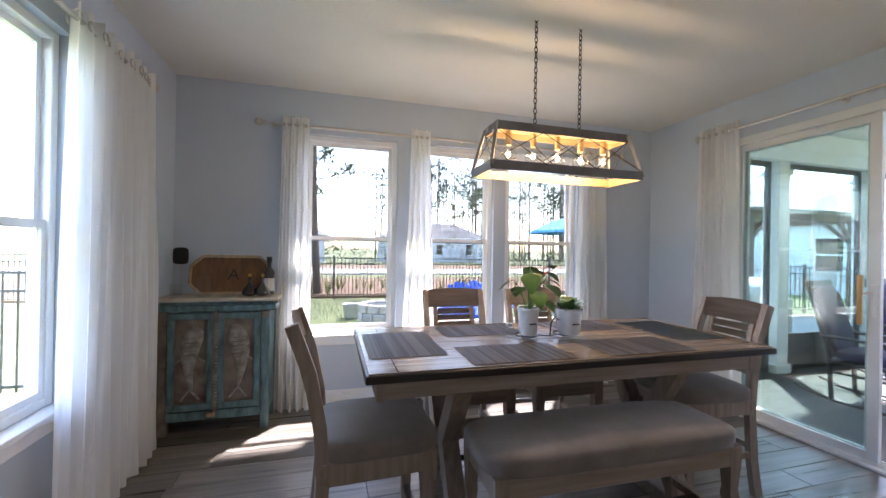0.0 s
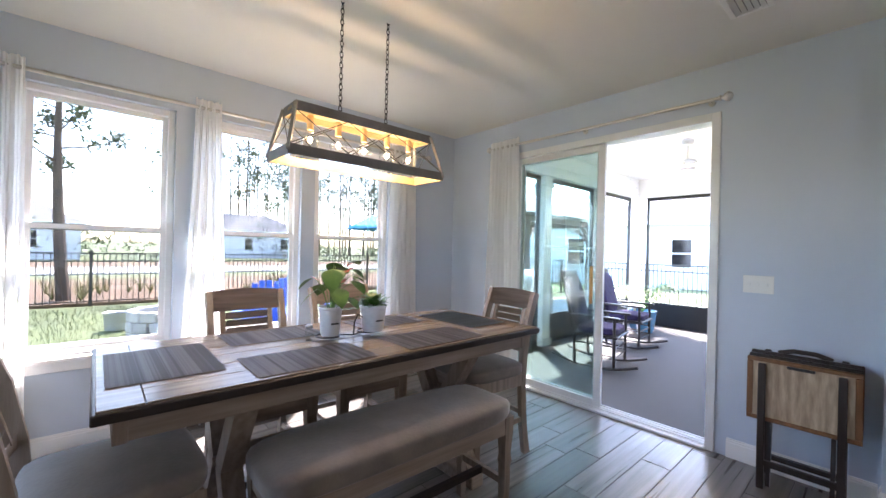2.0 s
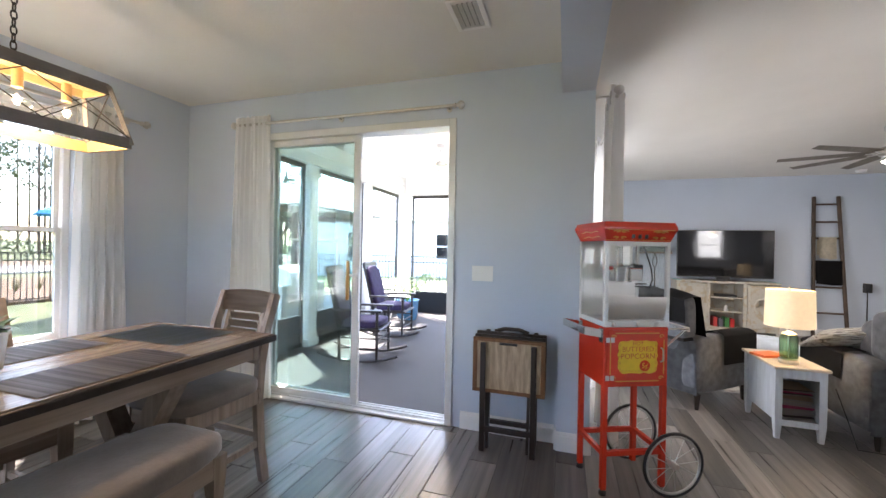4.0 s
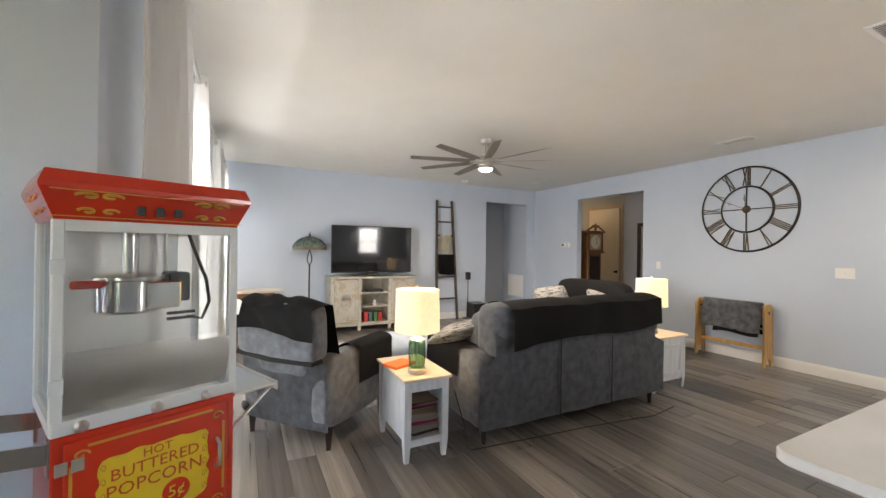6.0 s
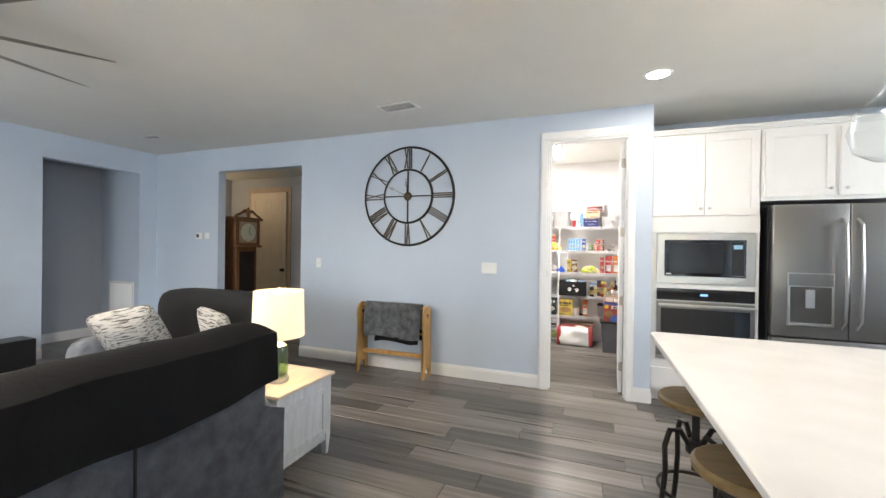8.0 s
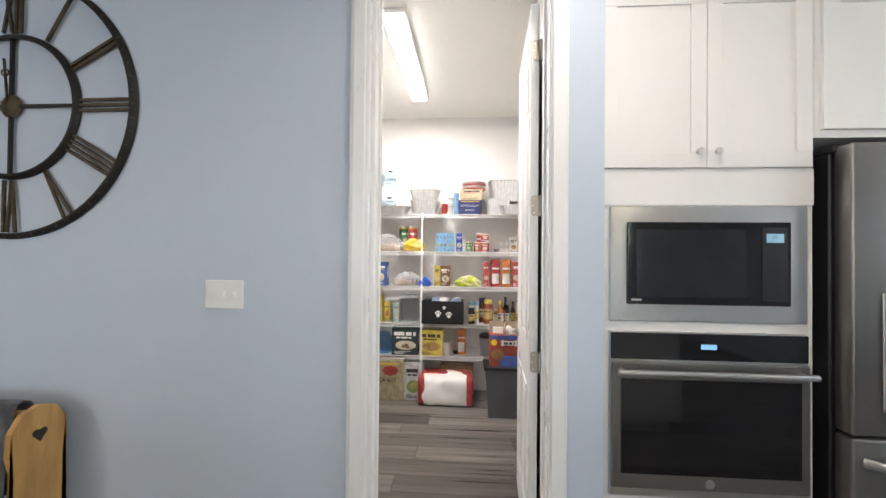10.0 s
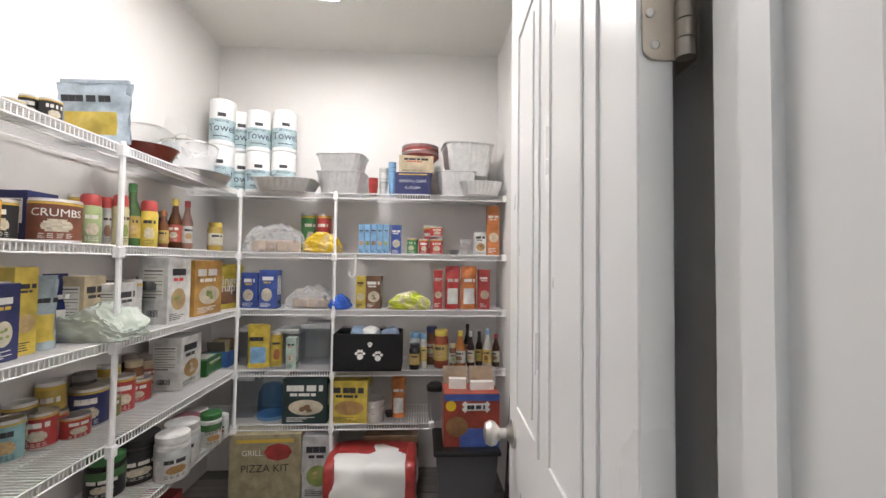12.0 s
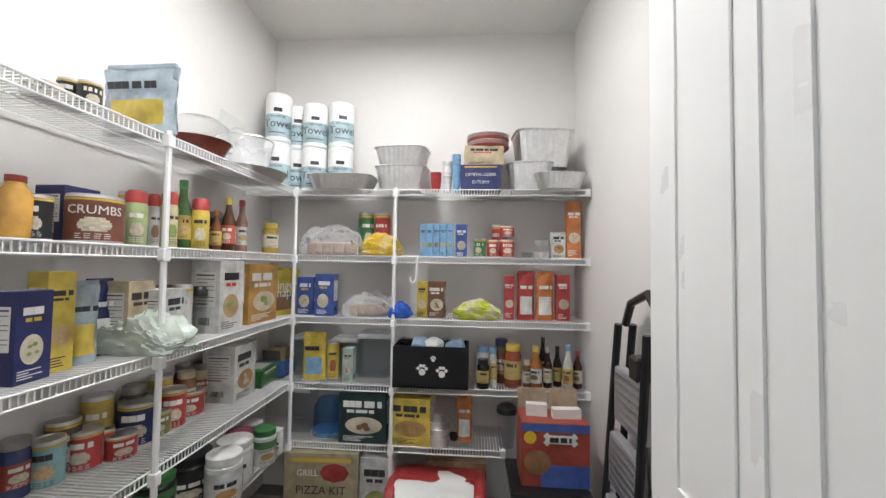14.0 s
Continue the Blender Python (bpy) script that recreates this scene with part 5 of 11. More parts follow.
    rings = [(0, 1.445), (e, 1.515), (e, 1.525), (e * 0.6, 1.555), (-0.02, 1.56)]
    vs = [[b.verts.new((x, y, z)) for x, y in ((-o, -o), (w + o, -o), (w + o, d + o), (-o, d + o))] for o, z in rings]
    for p, q in zip(vs, vs[1:]):
        for i in range(4):
            b.faces.new((p[i], p[(i + 1) % 4], q[(i + 1) % 4], q[i]))
    b.faces.new(vs[0][::-1]); b.faces.new(vs[-1])
    roof = part("canopy", b, M["red"], ob, "red enamel canopy with gold scrollwork")
    f = B()
    tilt = math.atan2(e, 0.07)
    for cx in (0.075, w - 0.075):
        for s in (-1, 1):
            for rr, zz in ((0.03, 1.500), (0.022, 1.466)):
                pts = []
                for q in range(14):
                    a, kk = q * 0.45, 1 - q / 18
                    z = zz + 0.007 * math.sin(a) * kk
                    pts.append((cx + s * (0.02 + rr * math.cos(a) * kk * 0.8), -0.0015 - e * (z - 1.445) / 0.07, z))
                sweep(f, pts, 0.0034, 5)
    for z in (1.453, 1.511):
        yy = -0.0012 - e * (z - 1.445) / 0.07
        box(f, -0.01, w + 0.01, yy - 0.001, yy + 0.001, z - 0.0012, z + 0.0012)
    for z0 in (1.468, 1.498):
        pts = []
        for q in range(10):
            pts.append((-0.002 - e * (z0 - 1.445) / 0.07, 0.05 + 0.022 * q, z0 + 0.005 * math.sin(q * 1.3)))
        sweep(f, pts, 0.002, 5)
    part("scrollwork", f, M["gold"], roof)
    for i in range(3):
        x = w / 2 - 0.04 + 0.04 * i
        part("switch", bx(x - 0.009, x + 0.009, -0.019, -0.008, 1.462, 1.485, 0.002), M["black"], roof)
    # handles on both sides
    b = B()
    for y0, y1 in ((0.02, 0.026), (d - 0.026, d - 0.02)):
        bar(b, (0.0, (y0 + y1) / 2, 0.915), (-0.11, (y0 + y1) / 2, 0.935), 0.006, 0.045)
    box(b, -0.116, -0.108, 0.017, d - 0.017, 0.912, 0.957, 0.003)
    for y in (0.03, d - 0.03):
        box(b, -0.004, 0.0, y - 0.02, y + 0.02, 0.865, 0.945)
    part("side_handle", b, M["polished"], ob, "bent steel push handle")
    tray = part("side_tray", bx(w + 0.001, w + 0.135, 0.005, d - 0.005, 0.938, 0.948, 0.003), M["polished"], ob, "fold-out steel side tray")
    for y in (0.02, d - 0.02):
        b = B(); bar(b, (w + 0.003, y, 0.84), (w + 0.12, y, 0.935), 0.012, 0.006); part("tray_strut", b, M["alum"], tray)
    part("tray_lip", bx(w + 0.135, w + 0.139, 0.005, d - 0.005, 0.925, 0.952), M["alum"], tray)
    # wheels
    for y, s in ((-0.05, -1), (d + 0.05, 1)):
        c = Vector((w - 0.02 + 0.03, y, 0.185))
        wheel = part("wheel", sweep(B(), [(c.x + 0.176 * math.cos(a), c.y, c.z + 0.176 * math.sin(a)) for a in [2 * math.pi * q / 44 for q in range(44)]], 0.0095, 8, True), M["black"], ob, "black rubber wheel with wire spokes", True)
        part("rim", sweep(B(), [(c.x + 0.162 * math.cos(a), c.y, c.z + 0.162 * math.sin(a)) for a in [2 * math.pi * q / 44 for q in range(44)]], 0.007, 8, True), M["steel"], wheel, smooth=True)
        hb = lathe(B(), [(0.016, -0.03), (0.02, -0.02), (0.02, 0.02), (0.016, 0.03)], 14); bmesh.ops.transform(hb, matrix=Matrix.Translation(c) @ pose(0, 0, 0, 90, 0, 0), verts=hb.verts)
        part("hub", hb, M["steel"], wheel, smooth=True)
        for q in range(12):
            a = 2 * math.pi * q / 12 + 0.1
            b = sweep(B(), [(c.x + 0.015 * math.cos(a + 0.6), c.y + (0.012 if q % 2 else -0.012), c.z + 0.015 * math.sin(a + 0.6)), (c.x + 0.158 * math.cos(a), c.y, c.z + 0.158 * math.sin(a))], 0.0018, 5)
            part("spoke", b, M["steel"], wheel)
    part("axle", sweep(B(), [(w + 0.01, -0.05, 0.185), (w + 0.01, d + 0.05, 0.185)], 0.006, 8), M["steel"], ob)


popcorn_cart()


# ---- living room ----
def sofa():
    """Back towards -x, faces +x; origin at the middle of its back on the floor."""
    ob = thing("sofa", "grey microsuede three-seat sofa with a black throw over its back", "sofa", (4.05, -2.745, 0))
    hw = 1.005
    part("base", bx(0.06, 0.86, -hw + 0.02, hw - 0.02, 0.13, 0.40, 0.03, 2), M["grey_fabric"], ob, smooth=True)
    for k in range(3):
        y0 = -hw + 0.16 + k * (2 * hw - 0.32) / 3
        y1 = y0 + (2 * hw - 0.32) / 3
        ya, yb = (y0 - 0.15 if k == 0 else y0), (y1 + 0.15 if k == 2 else y1)
        b = sheet(B(), 10, 12, lambda u, v: (0.02 - 0.012 * math.sin(math.pi * u) * math.sin(math.pi * min(1, v * 1.1)) + 0.006 * math.sin(9 * u + 4 * v) * (1 - v) + (0.02 if v > 0.92 else 0), (ya + (yb - ya) * u if v < 0.73 else ya * 1.0 + (yb - ya) * u - (yb - hw + 0.14 if yb > hw - 0.05 else 0) * u - (ya + hw - 0.14 if ya < -hw + 0.05 else 0) * (1 - u)) , 0.13 + 0.67 * v), 0.05)
        part("back_panel", b, M["grey_fabric"], ob, "upholstered rear panel with seams", True)
        b = B(); pillow(b, 0.02, 0.30, max(ya, -hw + 0.13) + 0.005, min(yb, hw - 0.13) - 0.005, 0.60, 0.99, 0.12, 8)
        part("back_cushion", b, M["grey_fabric"], ob, smooth=True)
        b = B(); pillow(b, 0.24, 0.46, y0 + 0.005, y1 - 0.005, 0.42, 0.9, 0.25, 8)
        part("back_cushion", b, M["grey_fabric"], ob, smooth=True)
        b = B(); pillow(b, 0.30, 0.93, y0 + 0.005, y1 - 0.005, 0.36, 0.52, 0.5, 8)
        part("seat_cushion", b, M["grey_fabric"], ob, smooth=True)
        part("footrest", bx(0.86, 0.90, y0 + 0.01, y1 - 0.01, 0.14, 0.4, 0.015, 2), M["grey_fabric"], ob, smooth=True)
    for k in (1, 2):
        y = -hw + 0.16 + k * (2 * hw - 0.32) / 3
        part("seam_cord", sweep(B(), [(-0.004, y, 0.14), (-0.006, y, 0.45), (-0.004, y, 0.8)], 0.006, 6), M["black"], ob)
    for s in (-1, 1):
        b = B(); y0, y1 = sorted((s * hw, s * (hw - 0.2)))
        pillow(b, 0.06, 0.90, y0, y1, 0.13, 0.64, 0.1, 8)
        part("arm", b, M["grey_fabric"], ob, "padded sofa arm", True)
        b = sheet(B(), 8, 10, lambda u, v: (0.30 + 0.55 * u, s * (hw - 0.1) + s * 0.115 * math.cos(math.pi * v), 0.60 + 0.065 * math.sin(math.pi * v) ** 0.6 - (0.16 if v in (0, 1) else 0)), 0.01)
        part("arm_cover", b, M["black_fabric"], ob, "black cloth arm cover", True)
    for y in (-hw + 0.1, hw - 0.1):
        for x in (0.10, 0.82):
            part("leg", lathe(B(), [(0.018, 0), (0.03, 0.135)], 4, (x, y, 0)), M["darkwood"], ob)
    b = B()
    rng = random.Random(5)

    def drape(u, v):
        y = -hw + 0.10 + (2 * hw - 0.36) * u
        hang = 0.20 + 0.07 * u + 0.02 * math.sin(7 * u)
        a = v * 3
        wob = 0.008 * math.sin(17 * u + 3 * v) + 0.006 * math.sin(31 * u)
        if a < 1:
            return (-0.008 + wob - 0.012, y, 0.965 - hang * (1 - a) - 0.01)
        if a < 2:
            t = a - 1
            return (-0.01 + 0.34 * t, y, 0.955 + 0.055 * math.sin(math.pi * (0.12 + 0.76 * t)) + wob * 0.5)
        t = a - 2
        return (0.335 + 0.10 * t + 0.02, y, 0.96 - 0.35 * t + wob)
    part("throw", sheet(B(), 46, 27, drape, 0.012), M["black_fabric"], ob, "black quilted throw draped over the back", True)


sofa()


def armchair():
    """Faces local +y; origin on the floor under the middle of the back."""
    ob = thing("recliner_armchair", "grey microsuede recliner with a black cover on its back", "armchair", (4.75, -0.53, 0), -139)
    hw = 0.395
    part("base", bx(-hw + 0.04, hw - 0.04, 0.07, 0.82, 0.14, 0.42, 0.03, 2), M["grey_fabric"], ob, smooth=True)
    lower = sheet(B(), 16, 16, lambda u, v: ((u - 0.5) * 2 * (hw - 0.015), 0.045 - 0.03 * v - 0.010 * math.sin(math.pi * u) + 0.004 * math.sin(23 * u + 5 * v) * (1 - v), 0.135 + 0.48 * v), 0.05)
    part("back_panel", lower, M["grey_fabric"], ob, "loose upholstered rear skirt", True)
    upper = B(); pillow(upper, -hw + 0.045, hw - 0.045, -0.055, 0.13, 0.60, 1.02, 0.10, 10, pose(0, 0.005, 0, 3, 0, 0))
    part("backrest", upper, M["grey_fabric"], ob, smooth=True)
    b = B(); pillow(b, -hw + 0.17, hw - 0.17, 0.1, 0.8, 0.36, 0.53, 0.5, 8); part("seat_cushion", b, M["grey_fabric"], ob, smooth=True)
    b = B(); pillow(b, -hw + 0.14, hw - 0.14, 0.06, 0.27, 0.45, 0.9, 0.3, 8, pose(0, 0, 0, 6, 0, 0)); part("lumbar_cushion", b, M["grey_fabric"], ob, smooth=True)
    for s in (-1, 1):
        x0, x1 = sorted((s * hw, s * (hw - 0.17)))
        b = B(); pillow(b, x0, x1, 0.02, 0.84, 0.14, 0.64, 0.1, 8); part("arm", b, M["grey_fabric"], ob, smooth=True)
        part("arm_cover", sheet(B(), 10, 12, lambda u, v: (s * (hw - 0.085) + s * 0.10 * math.cos(math.pi * v), 0.36 + 0.49 * u, 0.60 + 0.07 * math.sin(math.pi * v) ** 0.6 - (0.22 if v in (0, 1) else 0)), 0.01), M["black_fabric"], ob, "black cloth arm cover", True)
        for y in (0.085, 0.76):
            part("leg", lathe(B(), [(0.02, 0), (0.036, 0.14)], 4, (s * (hw - 0.045), y, 0)), M["darkwood"], ob)
    part("footrest", bx(-hw + 0.17, hw - 0.17, 0.82, 0.86, 0.16, 0.44, 0.015, 2), M["grey_fabric"], ob, smooth=True)

    def cover(u, v):
        x = (u - 0.5) * (2 * hw - 0.06)
        edge = 1 - (2 * u - 1) ** 8
        quilt = 0.006 * abs(math.sin(14 * u + 9 * v)) * abs(math.sin(14 * u - 9 * v))
        wob = 0.008 * math.sin(21 * u + 9 * v) + 0.006 * math.sin(15 * v)
        a = v * 3
        if a < 1:
            return (x, -0.118 + 0.012 * (1 - a) + wob * 0.4 - quilt, 0.99 - 0.185 * (1 - a) + 0.03 * math.sin(5 * u) * (1 - a))
        if a < 2:
            t = a - 1
            return (x, -0.118 + 0.21 * t, 0.99 + 0.055 * math.sin(math.pi * t) * edge + wob + quilt)
        t = a - 2
        return (x, 0.095 + 0.10 * t, 0.99 - 0.42 * t + wob)
    part("cover", sheet(B(), 40, 36, cover, 0.012), M["black_fabric"], ob, "black quilted back cover", True)
    part("strap", sweep(B(), [(-hw + 0.02, -0.02, 0.655), (-hw + 0.06, -0.075, 0.645), (0, -0.095, 0.625), (hw - 0.06, -0.075, 0.625), (hw - 0.02, -0.02, 0.64)], 0.016, 6, False, 0.4), M["black_fabric"], ob)
    part("care_tag", bx(-hw + 0.05, -hw + 0.11, -0.002, 0.0, 0, 0.10), M["white"], ob, "white cloth tag", m=pose(0.03, -0.142, 0.85, -4, 14, 0))
    part("recliner_knob", lathe(B(), [(0.034, 0), (0.036, 0.01), (0.02, 0.02)], 18), M["black"], ob, smooth=True, m=pose(-hw + 0.045, 0.02, 0.22, 90, 0, 0))


armchair()


def loveseat():
    ob = thing("loveseat", "two-seat sofa under a black cover", "sofa", (5.84, -4.80, 0))
    b = B(); pillow(b, -0.63, 0.63, -0.12, 0.16, 0.16, 0.98, 0.05, 10); part("backrest", b, M["black_fabric"], ob, smooth=True)
    part("base", bx(-0.61, 0.61, 0.1, 0.78, 0.12, 0.40, 0.03, 2), M["grey_fabric"], ob, smooth=True)
    for k in (-1, 1):
        b = B(); pillow(b, *sorted((k * 0.01, k * 0.46)), 0.14, 0.82, 0.36, 0.52, 0.4, 8); part("seat_cushion", b, M["black_fabric"], ob, smooth=True)
        b = B(); pillow(b, *sorted((k * 0.46, k * 0.65)), 0.0, 0.82, 0.12, 0.63, 0.1, 8); part("arm", b, M["grey_fabric"], ob, smooth=True)
    for x in (-0.55, 0.55):
        for y in (0.0, 0.72):
            part("leg", lathe(B(), [(0.018, 0), (0.03, 0.125)], 4, (x, y, 0)), M["darkwood"], ob)


loveseat()
M["pattern"] = mat("zebra_print_cloth", (0.10, 0.09, 0.08), 0.9, var=0.1, scale=13, col2=(0.48, 0.46, 0.42), bump=0.3, stretch=(0.8, 6, 6), mask=(0.40, 0.50))
for loc, r, sz in (((6.06, -4.22, 0.69), (58, 12, 34), 0.235), ((5.52, -4.54, 0.68), (72, -5, -10), 0.2), ((4.66, -1.93, 0.69), (20, 10, 80), 0.27)):
    b = B(); pillow(b, -sz, sz, -sz, sz, -0.07, 0.07, 0.9, 8)
    for v in b.verts:
        k = max(abs(v.co.x), abs(v.co.y)) / sz
        v.co.z *= max(0.15, 1 - k ** 3 * 0.85)
    solo("throw_pillow", b, M["pattern"], "black and cream striped throw pillow on the sofa", "pillow", "striped throw pillows", smooth=True, m=pose(*loc, *r))


def end_table(loc, label, mags, X=0.29, Y=0.175, Z=0.55):
    ob = thing("end_table", label, "end table", loc, 0, "end tables beside the sofa")
    part("top", bx(-X, X, -Y, Y, Z - 0.022, Z, 0.006, 2), M["cream_top"], ob, "cream worn wooden top")
    for x in (-X + 0.045, X - 0.045):
        for y in (-Y + 0.04, Y - 0.04):
            b = lathe(B(), [(0.02, 0), (0.032, 0.12), (0.034, Z - 0.022)], 4, (x, y, 0)); bmesh.ops.rotate(b, cent=(x, y, 0), matrix=Matrix.Rotation(radians(45), 3, "Z"), verts=b.verts)
            part("leg", b, M["whitewash"], ob)
    for y in (-Y + 0.035, Y - 0.035):
        part("side_panel", bx(-X + 0.06, X - 0.06, y - 0.007, y + 0.007, 0.13, Z - 0.022), M["whitewash"], ob)
    part("apron", bx(-X + 0.022, -X + 0.036, -Y + 0.055, Y - 0.055, Z - 0.09, Z - 0.022), M["whitewash"], ob)
    part("back_panel", bx(X - 0.04, X - 0.03, -Y + 0.055, Y - 0.055, 0.13, Z - 0.022), M["whitewash"], ob)
    part("shelf", bx(-X + 0.03, X - 0.04, -Y + 0.045, Y - 0.045, 0.13, 0.145), M["whitewash"], ob)
    part("shelf_stretcher", bx(-X + 0.03, -X + 0.045, -Y + 0.055, Y - 0.055, 0.10, 0.13), M["whitewash"], ob)
    if not mags:
        panel = part("door_panel", bx(-X + 0.030, -X + 0.040, -Y + 0.055, Y - 0.055, 0.145, Z - 0.091), M["whitewash"], ob)
        f = B()
        for q in ((-Y + 0.057, Y - 0.057, 0.147, 0.185), (-Y + 0.057, Y - 0.057, Z - 0.13, Z - 0.093), (-Y + 0.057, -Y + 0.095, 0.185, Z - 0.13), (Y - 0.095, Y - 0.057, 0.185, Z - 0.13)):
            box(f, -X + 0.022, -X + 0.030, *q, 0.002)
        part("door_frame", f, M["whitewash"], panel)
    return ob


end_table((4.40, -1.38, 0), "whitewashed end table with a heap of magazines on its shelf", True)
end_table((4.49, -4.14, 0), "whitewashed square end table with a panelled door", False, 0.245, 0.26)
rng = random.Random(11)
z = 0.1455
for k in range(20):
    t = 0.006 + rng.random() * 0.009
    c = rng.choice([(0.7, 0.7, 0.68), (0.75, 0.08, 0.3), (0.10, 0.08, 0.07), (0.6, 0.5, 0.38), (0.25, 0.3, 0.4), (0.8, 0.78, 0.7), (0.78, 0.77, 0.75), (0.72, 0.72, 0.7)])
    m_ = plain(f"magazine_cover_{k}", c, 0.35)
    wob = 0.0025 + 0.0015 * rng.random()
    ph = rng.random() * 6
    b = sheet(B(), 8, 6, lambda u, v: ((u - 0.5) * 0.26, (v - 0.5) * 0.20, wob * math.sin(3 * u + ph) * math.cos(2.5 * v)), t * 0.92)
    solo("magazine", b, m_, "glossy magazine lying in the heap on the end table shelf", "magazine", "magazines in the end table", m=pose(4.285 + rng.random() * 0.02, -1.38, z + t, 0, 0, rng.uniform(-7, 7)))
    z += t + 0.001
solo("paperback", bx(-0.07, 0.07, -0.1, 0.1, 0, 0.02, 0.002), plain("orange_paper", (0.75, 0.16, 0.03), 0.4), "orange and white paperback on the end table", "book", m=pose(4.45, -1.30, 0.55, 0, 0, 25))


def table_lamp(loc, label):
    ob = thing("table_lamp", label, "lamp", loc, 0, "table lamps beside the sofa")
    part("base", lathe(B(), [(0.058, 0), (0.062, 0.006), (0.062, 0.03), (0.056, 0.034)], 28), M["nickel"], ob, smooth=True)
    gl = part("body", lathe(B(), [(0.056, 0.035), (0.058, 0.04), (0.058, 0.20), (0.05, 0.225), (0.02, 0.235), (0.018, 0.24), (0.046, 0.222), (0.054, 0.2), (0.054, 0.045), (0.001, 0.043)], 32, cap=False), M["bottle_green"], ob, "green glass cylinder", True)
    part("collar", lathe(B(), [(0.05, 0.226), (0.024, 0.245), (0.012, 0.25), (0.012, 0.3)], 20), M["nickel"], ob, smooth=True)
    part("stem", sweep(B(), [(0, 0, 0.04), (0, 0, 0.30)], 0.004, 8), M["nickel"], ob)
    part("shade", lathe(B(), [(0.154, 0.285), (0.147, 0.565), (0.145, 0.565), (0.152, 0.285)], 40, cap=False), M["shade"], ob, "cream fabric drum shade, lit", True)
    part("finial", lathe(B(), [(0.006, 0.555), (0.006, 0.575), (0.012, 0.582), (0.004, 0.595)], 12), M["nickel"], ob, smooth=True)
    b = B()
    for a in (0.3, 2.4, 4.5):
        sweep(b, [(0, 0, 0.552), (0.1465 * math.cos(a), 0.1465 * math.sin(a), 0.560)], 0.002, 5)
    part("shade_fitter", b, M["nickel"], ob)
    lamp("table_lamp_light", "POINT", (loc[0], loc[1], loc[2] + 0.39), 0.17, (1.0, 0.74, 0.44), 0.04)


table_lamp((4.25, -1.352, 0.55), "green glass table lamp with lit cream drum shade")
table_lamp((4.445, -4.09, 0.55), "green glass table lamp with lit cream drum shade")
part_ = thing("lamp_cord", "black lamp cord trailing behind the sofa", "cord")
part("cord", sweep(B(), [(4.2, -1.62, 0.4), (4.14, -1.66, 0.2), (4.1, -1.7, 0.01), (4.05, -2.3, 0.008), (4.02, -2.7, 0.008), (3.97, -3.1, 0.008), (3.93, -3.4, 0.008), (3.98, -3.75, 0.008)], 0.004, 6), M["black"], part_, smooth=True)


def ottoman():
    ob = thing("ottoman", "square ottoman under a pale blue cloth", "ottoman", (5.75, -1.75, 0.012))
    b = B(); pillow(b, -0.35, 0.35, -0.35, 0.35, 0.05, 0.44, 0.2, 8); part("cushion", b, mat("pale_blue_cloth", (0.42, 0.50, 0.58), 0.9, var=0.15, scale=6, bump=0.4, fine=60), ob, smooth=True)
    for x in (-0.28, 0.28):
        for y in (-0.28, 0.28):
            part("foot", lathe(B(), [(0.02, 0), (0.025, 0.07)], 8, (x, y, 0)), M["darkwood"], ob)


ottoman()


M["rug"] = mat("pale_patterned_rug", (0.36, 0.36, 0.36), 0.95, var=0.2, scale=5, col2=(0.60, 0.59, 0.56), bump=0.6, fine=120, mask=(0.44, 0.56))
rug = thing("area_rug", "pale grey patterned rug lying under the ottoman", "rug")
part("pile", bx(5.15, 7.55, -3.35, -1.25, 0.001, 0.012, 0.004), M["rug"], rug)
part("border", bx(5.12, 7.58, -3.38, -1.22, 0.001, 0.008, 0.003), mat("grey_rug_edge", (0.30, 0.31, 0.33), 0.95, var=0.15, scale=20, bump=0.5, fine=120), rug)


